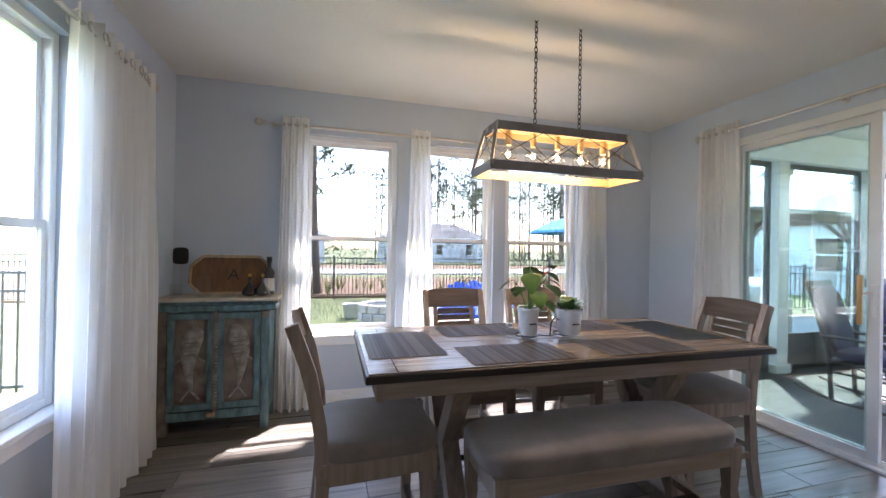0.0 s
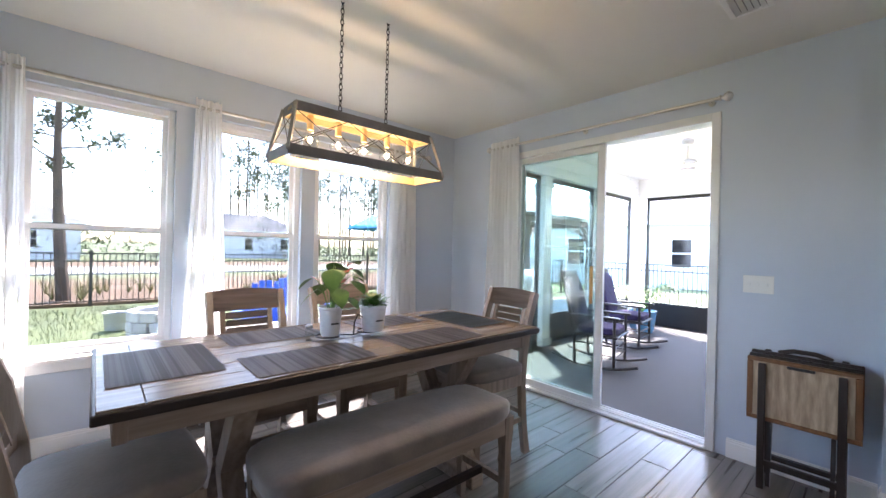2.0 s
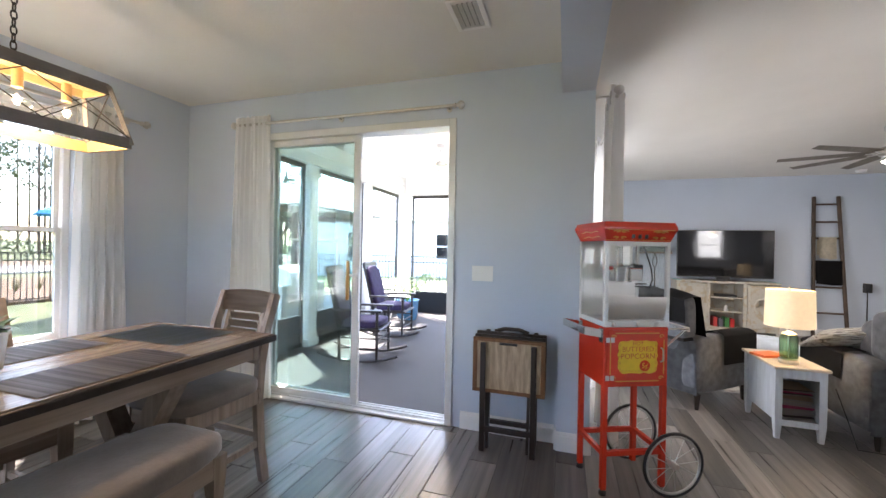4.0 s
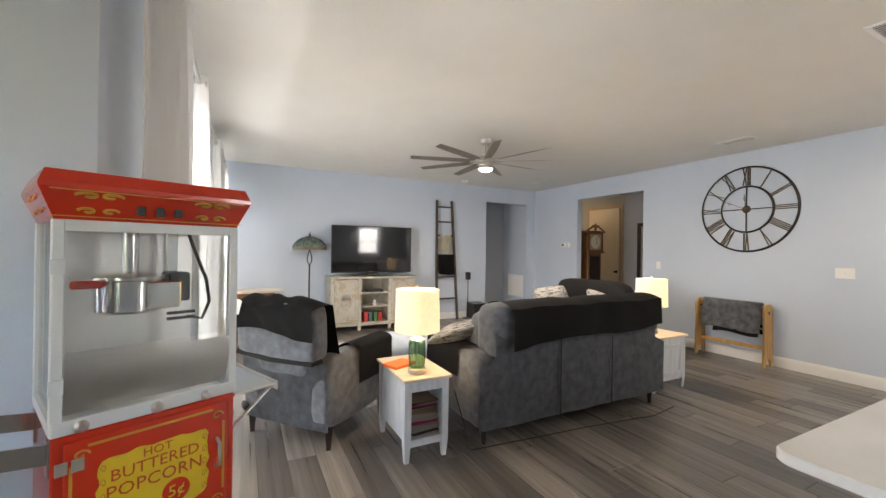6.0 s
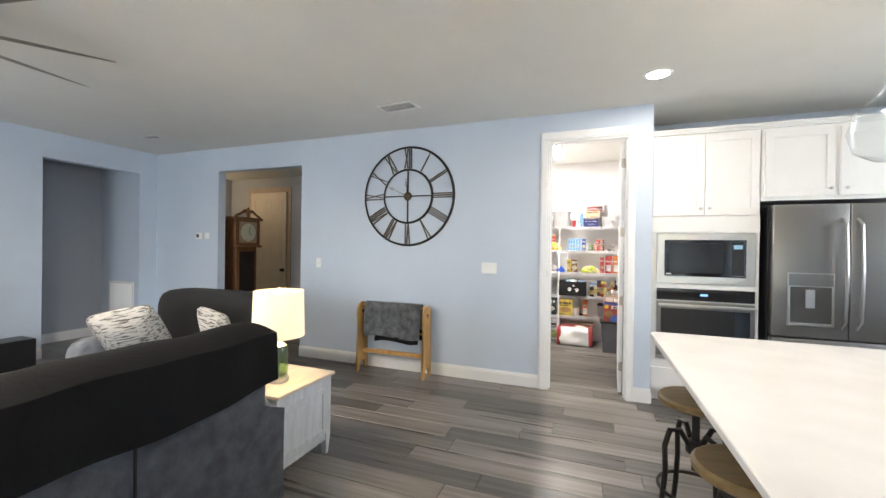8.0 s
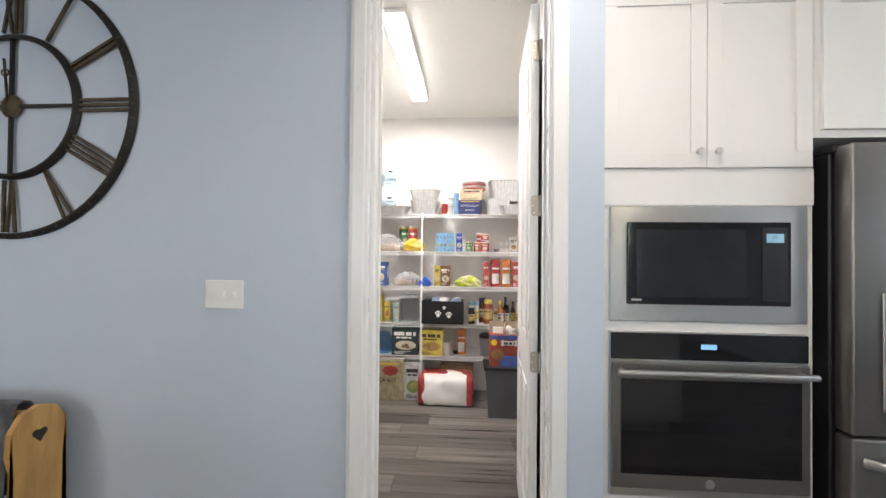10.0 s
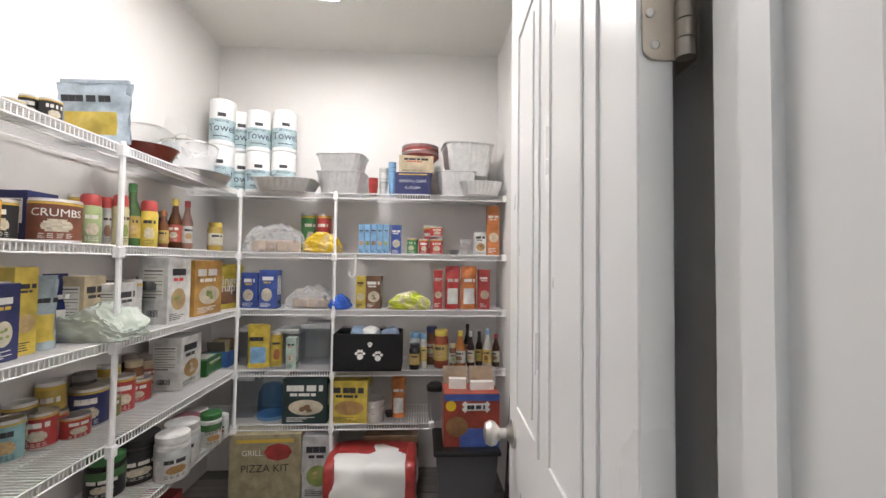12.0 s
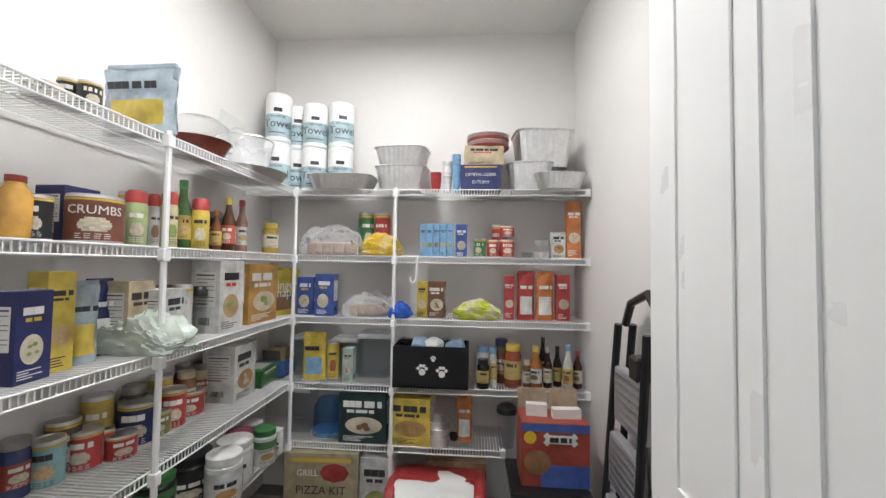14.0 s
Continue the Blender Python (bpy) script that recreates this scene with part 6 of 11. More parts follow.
def tv_console():
    ob = thing("media_console", "chipped white wooden media console with carved doors", "console", (8.54, -2.31, 0))
    X, Y, Z = 0.21, 0.75, 0.91
    part("top", bx(-X - 0.01, X, -Y - 0.01, Y + 0.01, Z - 0.035, Z, 0.006), M["chippy"], ob)
    part("back", bx(X - 0.02, X - 0.005, -Y + 0.02, Y - 0.02, 0.1, Z - 0.035), M["chippy"], ob)
    part("bottom", bx(-X + 0.01, X - 0.02, -Y + 0.02, Y - 0.02, 0.1, 0.13), M["chippy"], ob)
    for y in (-Y, Y - 0.05, -0.29, 0.24):
        part("post", bx(-X, -X + 0.05, y, y + 0.05, 0.0, Z - 0.035, 0.004), M["chippy"], ob)
    for y in (-Y, Y - 0.03):
        part("side", bx(-X + 0.05, X - 0.005, y, y + 0.03, 0.0, Z - 0.035), M["chippy"], ob)
    for y in (-0.27, 0.25):
        part("divider", bx(-X + 0.05, X - 0.02, y, y + 0.02, 0.13, Z - 0.035), M["chippy"], ob)
    for z in (0.38, 0.62):
        part("shelf", bx(-X + 0.03, X - 0.02, -0.25, 0.25, z, z + 0.02), M["chippy"], ob)
    part("lower_rail", bx(-X + 0.004, -X + 0.03, -Y + 0.05, Y - 0.05, 0.08, 0.13), M["chippy"], ob)
    for y0, y1 in ((-Y + 0.055, -0.295), (0.295, Y - 0.055)):
        d = part("door", bx(-X + 0.006, -X + 0.026, y0, y1, 0.14, Z - 0.05, 0.003), M["chippy"], ob, "carved chipped door")
        f = B()
        for q in ((y0, y1, 0.14, 0.19), (y0, y1, Z - 0.1, Z - 0.05), (y0, y0 + 0.05, 0.19, Z - 0.1), (y1 - 0.05, y1, 0.19, Z - 0.1)):
            box(f, -X - 0.008, -X + 0.006, *q, 0.003)
        part("door_frame", f, M["chippy"], d)
        cy = (y0 + y1) / 2
        f = B()
        lathe(f, [(0.09, -0.006), (0.1, 0.0), (0.09, 0.006)], 26, sy=1.5); bmesh.ops.transform(f, matrix=pose(-X + 0.002, cy, 0.5, 0, 90, 0) @ pose(0, 0, 0, 0, 0, 90), verts=f.verts)
        for k in range(9):
            a = math.pi * k / 8
            bar(f, (-X + 0.002, cy + 0.03 * math.cos(a), 0.5 + 0.03 * math.sin(a)), (-X + 0.002, cy + 0.085 * math.cos(a), 0.5 + 0.13 * math.sin(a)), 0.012, 0.012)
        part("carving", f, M["chippy"], d)
    return ob


tv_console()
tv = thing("television", "large black flat-screen television, switched off", "television", (8.5, -2.31, 0.91))
part("bezel", bx(-0.02, 0.03, -0.72, 0.72, 0.06, 0.875, 0.006), M["black"], tv)
part("screen", bx(-0.023, -0.0205, -0.707, 0.707, 0.08, 0.862), M["black_gloss"], tv, "dark glossy screen")
part("neck", bx(0.0, 0.03, -0.1, 0.1, 0.01, 0.06), M["black"], tv)
part("foot", bx(-0.1, 0.12, -0.35, 0.35, 0.0, 0.012, 0.004), M["black"], tv)
solo("cable_box", bx(8.36, 8.6, -2.47, -2.2, 0.64, 0.68, 0.004), M["black"], "flat black cable box on the console shelf", "cable box")
for k, (y, c) in enumerate(((-2.45, (0.5, 0.03, 0.03)), (-2.37, (0.05, 0.2, 0.06)), (-2.28, (0.1, 0.1, 0.12)), (-2.2, (0.5, 0.05, 0.05)))):
    solo("game_case", bx(8.38, 8.55, y, y + 0.06, 0.13, 0.27 + 0.02 * (k % 2), 0.003), plain(f"case_{k}", c), "small boxed item on the console shelf", "box")
solo("figurine", lathe(B(), [(0.03, 0), (0.035, 0.02), (0.02, 0.05), (0.025, 0.08), (0.005, 0.1)], 12, (8.42, -2.33, 0.40)), M["white"], "small white ornament on the console shelf", "ornament", smooth=True)
solo("runner_cloth", bx(8.32, 8.74, -3.085, -3.0, 0.911, 0.915), plain("aqua_cloth", (0.18, 0.42, 0.45), 0.9), "aqua cloth end hanging over the console", "cloth")
solo("runner_cloth", bx(8.32, 8.74, -1.62, -1.545, 0.911, 0.915), plain("aqua_cloth_b", (0.18, 0.42, 0.45), 0.9), "aqua cloth end hanging over the console", "cloth")


def floor_lamp():
    ob = thing("floor_lamp", "bronze floor lamp with a stained glass shade, unlit", "floor lamp", (8.55, -1.25, 0))
    part("base", lathe(B(), [(0.15, 0), (0.15, 0.015), (0.09, 0.03), (0.05, 0.05), (0.03, 0.09), (0.016, 0.12)], 24), M["iron"], ob, smooth=True)
    part("pole", sweep(B(), [(0, 0, 0.1), (0, 0, 1.12)], 0.012, 10), M["iron"], ob, smooth=True)
    for s in (-1, 1):
        part("scroll", sweep(B(), [(0, 0, 1.1), (0, s * 0.03, 1.16), (0, s * 0.038, 1.22), (0, s * 0.02, 1.3), (0, 0, 1.36)], 0.009, 8), M["iron"], ob, smooth=True)
    part("shade", lathe(B(), [(0.268, 1.36), (0.27, 1.40), (0.24, 1.46), (0.17, 1.53), (0.05, 1.575), (0.02, 1.585), (0.016, 1.58), (0.16, 1.525), (0.235, 1.455), (0.264, 1.40), (0.262, 1.36)], 12, cap=False), mat("stained_glass", (0.06, 0.10, 0.09), 0.25, var=0.3, scale=14, col2=(0.16, 0.22, 0.19), bump=0.2), ob, "green stained glass dome shade", True)
    b = B()
    for k in range(12):
        a = 2 * math.pi * k / 12
        sweep(b, [(r * math.cos(a), r * math.sin(a), z) for r, z in ((0.271, 1.40), (0.242, 1.462), (0.172, 1.532), (0.05, 1.577))], 0.003, 5)
    part("leading", b, M["iron"], ob)
    part("border", lathe(B(), [(0.272, 1.36), (0.274, 1.395)], 24, cap=False), mat("amber_glass", (0.16, 0.09, 0.04), 0.3, var=0.4, scale=30), ob)
    part("finial", lathe(B(), [(0.012, 1.58), (0.018, 1.6), (0.006, 1.63), (0.004, 1.655)], 10), M["iron"], ob, smooth=True)


floor_lamp()


def blanket_ladder():
    ob = thing("blanket_ladder", "dark wooden ladder leaning on the wall", "ladder", (8.62, -3.84, 0))
    L0, L1 = Vector((0, 0.20, 0)), Vector((0.13, 0.165, 2.37))
    R0, R1 = Vector((0, -0.26, 0)), Vector((0.13, -0.165, 2.37))
    for a, c in ((L0, L1), (R0, R1)):
        part("rail", sweep(B(), [a, a.lerp(c, 0.5), c], 0.028, 10), M["ladderwood"], ob, smooth=True)
    for k in (0.18, 0.36, 0.54, 0.705, 0.82, 0.945):
        part("rung", sweep(B(), [L0.lerp(L1, k), R0.lerp(R1, k)], 0.016, 8), M["ladderwood"], ob, smooth=True)
    return ob


blanket_ladder()


def hung_cloth(name, label, x, yc, w, ztop, front, back, material, cat):
    def fn(u, v):
        y = yc + (u - 0.5) * w
        wob = 0.006 * math.sin(11 * u + 5 * v)
        if v < 0.5:
            t = 1 - v * 2
            return (x - 0.026 + wob - 0.03 * t * (front), y, ztop + 0.018 - front * t - 0.01 * math.sin(5 * u) * t)
        t = v * 2 - 1
        return (x - 0.026 + 0.05 * min(1, t * 6) + wob * 0.4, y, ztop + 0.018 - back * t)
    return solo(name, sheet(B(), 14, 24, fn, 0.012), material, label, cat, smooth=True)


hung_cloth("hand_towel", "ivory towel hanging over a ladder rung", 8.712, -3.845, 0.24, 1.67, 0.36, 0.3, M["ivory_cloth"], "towel")
hung_cloth("folded_throw", "black throw hanging over a ladder rung", 8.69, -3.86, 0.36, 1.28, 0.40, 0.34, M["black_fabric"], "throw")
sub = thing("subwoofer", "black cube subwoofer on the floor", "speaker", (8.58, -4.52, 0))
part("box", bx(-0.15, 0.15, -0.15, 0.15, 0.015, 0.32, 0.008), M["black"], sub)
part("foot", bx(-0.13, 0.13, -0.13, 0.13, 0.0, 0.015), M["black"], sub)
for y, z in ((-4.36, 0.86), (0.0, 0.97)):
    sp = thing("satellite_speaker", "small black satellite speaker on a thin stand", "speaker", (8.66, y if y else -0.06, 0), 0, "satellite speakers")
    part("stand_base", lathe(B(), [(0.11, 0), (0.11, 0.012), (0.012, 0.02)], 20), M["black"], sp)
    part("pole", sweep(B(), [(0, 0, 0.01), (0, 0, z - 0.06)], 0.008, 8), M["black"], sp)
    part("speaker_box", bx(-0.045, 0.045, -0.04, 0.04, z - 0.07, z + 0.08, 0.006), M["black"], sp)


def side_table():
    ob = thing("drop_leaf_table", "old wooden side table with scalloped apron and spindle legs", "side table", (8.38, -0.45, 0))
    part("top", lathe(B(), [(0.40, 0.705), (0.405, 0.72), (0.39, 0.735)], 8, sx=0.62, sy=1.0), M["cream_top"], ob, "pale worn tabletop")
    part("apron", bx(-0.17, 0.17, -0.26, 0.26, 0.62, 0.705, 0.004), M["oak"], ob)
    for x in (-0.15, 0.15):
        for y in (-0.24, 0.24):
            part("leg", lathe(B(), [(0.014, 0), (0.022, 0.05), (0.014, 0.09)] + [(0.014 + 0.009 * (k % 2), 0.12 + 0.04 * k) for k in range(12)] + [(0.022, 0.62)], 12, (x, y, 0)), M["oak"], ob, smooth=True)
    part("stretcher", bx(-0.012, 0.012, -0.24, 0.24, 0.1, 0.13), M["oak"], ob)
    for x in (-0.15, 0.15):
        part("stretcher", bx(x - 0.012, x + 0.012, -0.24, 0.24, 0.1, 0.13), M["oak"], ob)


side_table()


def wall_clock():
    ob = thing("wall_clock", "large black openwork iron clock with Roman numerals", "clock", (4.57, -6.165, 1.975), 180)
    R = 0.565

    def ring(r, w, name):
        b = sweep(B(), [(r * math.cos(a), 0, r * math.sin(a)) for a in [2 * math.pi * q / 72 for q in range(72)]], w, 8, True, 0.55)
        return part(name, b, M["iron"], ob, smooth=True)
    ring(R - 0.012, 0.017, "outer_ring"); ring(0.30, 0.016, "inner_ring")
    nums = ["XII", "I", "II", "III", "IIII", "V", "VI", "VII", "VIII", "IX", "X", "XI"]
    bronze = mat("antique_bronze", (0.10, 0.075, 0.045), 0.5, 0.6, 0.3, 20, bump=0.2)
    for k, s in enumerate(nums):
        ang = -2 * math.pi * k / 12
        b = B()
        adv = {"I": 0.022, "V": 0.05, "X": 0.055}
        tot = sum(adv[c] for c in s)
        x = -tot / 2
        for c in s:
            wd = adv[c]
            lo, hi = 0.315, R - 0.028
            if c == "I":
                bar(b, (x + wd / 2, 0, lo), (x + wd / 2, 0, hi), 0.012, 0.010)
            elif c == "V":
                bar(b, (x + wd / 2, 0, lo), (x + 0.006, 0, hi), 0.011, 0.010); bar(b, (x + wd / 2, 0, lo), (x + wd - 0.006, 0, hi), 0.011, 0.010)
            else:
                bar(b, (x + 0.006, 0, lo), (x + wd - 0.006, 0, hi), 0.011, 0.010); bar(b, (x + wd - 0.006, 0, lo), (x + 0.006, 0, hi), 0.011, 0.010)
            x += wd
        bmesh.ops.rotate(b, cent=(0, 0, 0), matrix=Matrix.Rotation(-ang, 3, "Y"), verts=b.verts)
        part("numeral", b, bronze, ob)
    b = B()
    for k in range(4):
        a = math.pi / 2 * k
        bar(b, (0.02 * math.cos(a), 0, 0.02 * math.sin(a)), (0.295 * math.cos(a), 0, 0.295 * math.sin(a)), 0.012, 0.012)
    part("spokes", b, M["iron"], ob)
    hub = lathe(B(), [(0.045, -0.008), (0.05, 0), (0.04, 0.008), (0.012, 0.016)], 24); bmesh.ops.rotate(hub, cent=(0, 0, 0), matrix=Matrix.Rotation(radians(90), 3, "X"), verts=hub.verts)
    part("hub", hub, bronze, ob, smooth=True)
    for a, ln, n in ((radians(155), 0.30, "minute_hand"), (radians(96), 0.20, "hour_hand")):
        b = B()
        bar(b, (0, -0.014, 0), (-ln * -math.cos(a), -0.014, ln * math.sin(a)), 0.009, 0.004)
        sweep(b, [(ln * 0.7 * math.cos(a) + 0.016 * math.cos(q), -0.014, ln * 0.7 * math.sin(a) + 0.016 * math.sin(q)) for q in [2 * math.pi * i / 12 for i in range(12)]], 0.003, 5, True)
        part(n, b, bronze, ob)
    for v in range(60):
        b = box(B(), -0.003, 0.003, -0.011, 0, R - 0.014, R - 0.006, 0, 1, Matrix.Rotation(2 * math.pi * v / 60, 4, "Y"))
        part("minute_mark", b, bronze, ob)


wall_clock()


def quilt_rack():
    ob = thing("quilt_rack", "golden pine quilt rack with heart cut-outs", "quilt rack", (4.66, -6.03, 0))
    for x in (-0.40, 0.40):
        b = B()
        prof = [(-0.11, 0.0), (-0.07, 0.0), (-0.04, 0.1), (0.04, 0.1), (0.07, 0.0), (0.11, 0.0), (0.10, 0.12), (0.085, 0.3), (0.085, 0.55), (0.10, 0.62), (0.095, 0.70), (0.06, 0.755), (0.0, 0.775), (-0.06, 0.755), (-0.095, 0.70), (-0.10, 0.62), (-0.085, 0.55), (-0.085, 0.3), (-0.10, 0.12)]
        fr = [b.verts.new((x - 0.011, y, z)) for y, z in prof]
        bk = [b.verts.new((x + 0.011, y, z)) for y, z in prof]
        n = len(prof)
        for i in range(n):
            b.faces.new((fr[i], fr[(i + 1) % n], bk[(i + 1) % n], bk[i]))
        bmesh.ops.triangulate(b, faces=[b.faces.new(fr[::-1]), b.faces.new(bk)])
        end = part("end_panel", b, M["pine"], ob, "pine end panel with a heart cut-out")
        # flat dark hearts laid on both faces as the shade of the cut-out
        for s in (-1, 1):
            h = B()
            for yy in (-0.012, 0.012):
                lathe(h, [(0.014, 0), (0.014, 0.0015)], 14, (yy, 0.010, 0))
            vs = [h.verts.new(p) for p in ((-0.024, 0.004, 0.0016), (0.024, 0.004, 0.0016), (0, -0.026, 0.0016))]
            h.faces.new(vs)
            bmesh.ops.transform(h, matrix=pose(x + s * 0.0112, 0, 0.66, 90, 0, 90 * s), verts=h.verts)
            part("heart_hole", h, M["darkwood"], end, "dark heart patch standing for the cut-out's shade")
    for y, z, r in ((0, 0.735, 0.014), (0, 0.46, 0.012)):
        part("rail", sweep(B(), [(-0.39, y, z), (0.39, y, z)], r, 10), M["pine"], ob, smooth=True)
    part("lower_rail", bx(-0.375, 0.375, -0.015, 0.015, 0.20, 0.245, 0.004), M["pine"], ob)


quilt_rack()


def rack_throw(name, label, x0, x1, f, bk, z, material, dy=0.0):
    def fn(u, v):
        x = x0 + (x1 - x0) * u
        wob = 0.007 * math.sin(13 * u + 7 * v)
        if v < 0.45:
            t = 1 - v / 0.45
            return (x, -6.03 + dy + 0.03 + 0.035 * t + wob, z - f * t - 0.012 * math.sin(7 * u) * t)
        if v < 0.55:
            t = (v - 0.45) / 0.1
            return (x, -6.03 + dy + 0.03 - 0.06 * t, z + 0.012 * math.sin(math.pi * t))
        t = (v - 0.55) / 0.45
        return (x, -6.06 + dy - 0.03 * t + wob * 0.4, z - bk * t)
    return solo(name, sheet(B(), 22, 30, fn, 0.014), material, label, "throw", smooth=True)


rack_throw("fleece_throw", "grey fleece throw folded over the quilt rack", 4.315, 5.005, 0.37, 0.32, 0.775, M["throw"])
rack_throw("folded_blanket", "dark grey blanket on the lower rail of the rack", 4.33, 4.86, 0.14, 0.12, 0.50, M["black_fabric"], 0.0)


def ceiling_fan(loc, blades, rad, label, nickel=True, start=0.0, drop=0.30):
    ob = thing("ceiling_fan", label, "ceiling fan", loc)
    met = M["nickel"] if nickel else M["white"]
    part("canopy", lathe(B(), [(0.001, 0), (0.07, -0.001), (0.068, -0.04), (0.05, -0.06), (0.014, -0.065)], 28, cap=False), met, ob, smooth=True)
    part("downrod", sweep(B(), [(0, 0, -0.05), (0, 0, -drop + 0.08)], 0.014, 12), met, ob, smooth=True)
    part("motor", lathe(B(), [(0.02, -drop + 0.1), (0.09, -drop + 0.08), (0.115, -drop + 0.045), (0.115, -drop + 0.01), (0.085, -drop - 0.01), (0.08, -drop - 0.03)], 32), met, ob, smooth=True)
    part("light_ring", lathe(B(), [(0.082, -drop - 0.03), (0.088, -drop - 0.035), (0.088, -drop - 0.06), (0.08, -drop - 0.062)], 32), met, ob, smooth=True)
    lens = part("diffuser", lathe(B(), [(0.001, -drop - 0.095), (0.045, -drop - 0.09), (0.074, -drop - 0.075), (0.08, -drop - 0.062)], 32, cap=False), M["led"], ob, "glowing frosted diffuser", True)
    wood = mat("grey_washed_blade", (0.26, 0.235, 0.20), 0.5, var=0.2, scale=5, bump=0.1, stretch=(1, 6, 1)) if nickel else M["white"]
    for k in range(blades):
        a = start + 2 * math.pi * k / blades
        m = Matrix.Rotation(a, 4, "Z")
        b = B(); box(b, 0.09, 0.2, -0.02, 0.02, -drop + 0.018, -drop + 0.026, 0.002, 1, m); part("blade_iron", b, met, ob)
        b = sheet(B(), 10, 2, lambda u, v: (0.16 + (rad - 0.16) * u, (v - 0.5) * (0.075 + 0.035 * math.sin(math.pi * min(1, u * 0.9 + 0.1))), -drop + 0.03 + (v - 0.5) * 0.02), 0.006)
        bmesh.ops.transform(b, matrix=m, verts=b.verts)
        part("blade", b, wood, ob)
    return ob


ceiling_fan((5.81, -2.90, H), 9, 0.92, "brushed nickel ceiling fan with nine grey blades, light on", True, 0.60)
lamp("fan_light", "AREA", (5.81, -2.90, 2.335), 1.7, (1.0, 0.88, 0.72), 0.15)


# grey of the sheet that carries the shade between the vent slats
M["vent_grey"] = plain("duct_grey", (0.30, 0.30, 0.29), 0.7)


def ceiling_vent(x, y, w, d, rz, label):
    ob = thing("ceiling_vent", label, "vent", (x, y, H), rz)
    part("backing", bx(-w / 2 + 0.02, w / 2 - 0.02, -d / 2 + 0.02, d / 2 - 0.02, -0.003, -0.0005), M["vent_grey"], ob)
    f = B()
    for q in ((-w / 2, w / 2, -d / 2, -d / 2 + 0.03), (-w / 2, w / 2, d / 2 - 0.03, d / 2), (-w / 2, -w / 2 + 0.03, -d / 2 + 0.03, d / 2 - 0.03), (w / 2 - 0.03, w / 2, -d / 2 + 0.03, d / 2 - 0.03)):
        box(f, *q, -0.012, -0.0005, 0.003)
    part("frame", f, M["white"], ob)
    n = max(3, int((d - 0.06) / 0.028))
    for k in range(n):
        y0 = -d / 2 + 0.03 + (k + 0.5) * (d - 0.06) / n
        b = B(); box(b, -w / 2 + 0.03, w / 2 - 0.03, -0.011, 0.011, -0.0012, 0.0012, 0, 1, pose(0, y0, -0.011, -32, 0, 0)); part("slat", b, M["white"], ob)


ceiling_vent(4.36, -5.5, 0.38, 0.2, -4, "white metal ceiling vent with slanted slats")
ceiling_vent(2.62, -3.72, 0.24, 0.36, 0, "white metal ceiling vent with slanted slats")
ceiling_vent(7.8, -5.47, 0.3, 0.16, 0, "white metal ceiling vent with slanted slats")
ceiling_vent(2.76, 0.86, 0.3, 0.2, 0, "white metal ceiling vent with slanted slats")
sm = thing("smoke_detector", "round white smoke detector on the ceiling", "smoke detector", (8.4, -4.1, H))
part("case", lathe(B(), [(0.001, -0.04), (0.05, -0.038), (0.065, -0.02), (0.068, -0.001)], 24, cap=False), M["white"], sm, smooth=True)
gr = thing("return_air_grille", "white slatted return air grille in the wall", "vent", (9.16, -5.937, 0.58))
# black sheet in place of the dark space behind the grille
part("backing", bx(-0.26, 0.26, 0.0005, 0.003, -0.23, 0.23), M["black"], gr)
f = B()
for q in ((-0.28, 0.28, -0.25, -0.22), (-0.28, 0.28, 0.22, 0.25), (-0.28, -0.25, -0.22, 0.22), (0.25, 0.28, -0.22, 0.22)):
    box(f, q[0], q[1], 0.0005, 0.012, q[2], q[3], 0.002)
part("frame", f, M["white"], gr)
for k in range(16):
    x = -0.25 + (k + 0.5) * 0.5 / 16
    b = B(); box(b, -0.010, 0.010, -0.001, 0.001, -0.22, 0.22, 0, 1, pose(x, 0.008, 0, 0, 0, 40)); part("slat", b, M["white"], gr)


def recessed_light(x, y):
    ob = thing("recessed_light", "round white recessed ceiling light, lit", "ceiling light", (x, y, H), 0, "recessed ceiling lights")
    part("trim_ring", lathe(B(), [(0.075, -0.002), (0.08, -0.008), (0.098, -0.006), (0.1, -0.0005)], 32, cap=False), M["white"], ob, smooth=True)
    part("diffuser", lathe(B(), [(0.001, -0.004), (0.076, -0.004)], 32, cap=False), M["led"], ob)
    lamp("recessed_lamp", "AREA", (x, y, H - 0.012), 0.34, (1.0, 0.92, 0.82), 0.15)


recessed_light(2.165, -5.51)
recessed_light(2.2, -3.97)


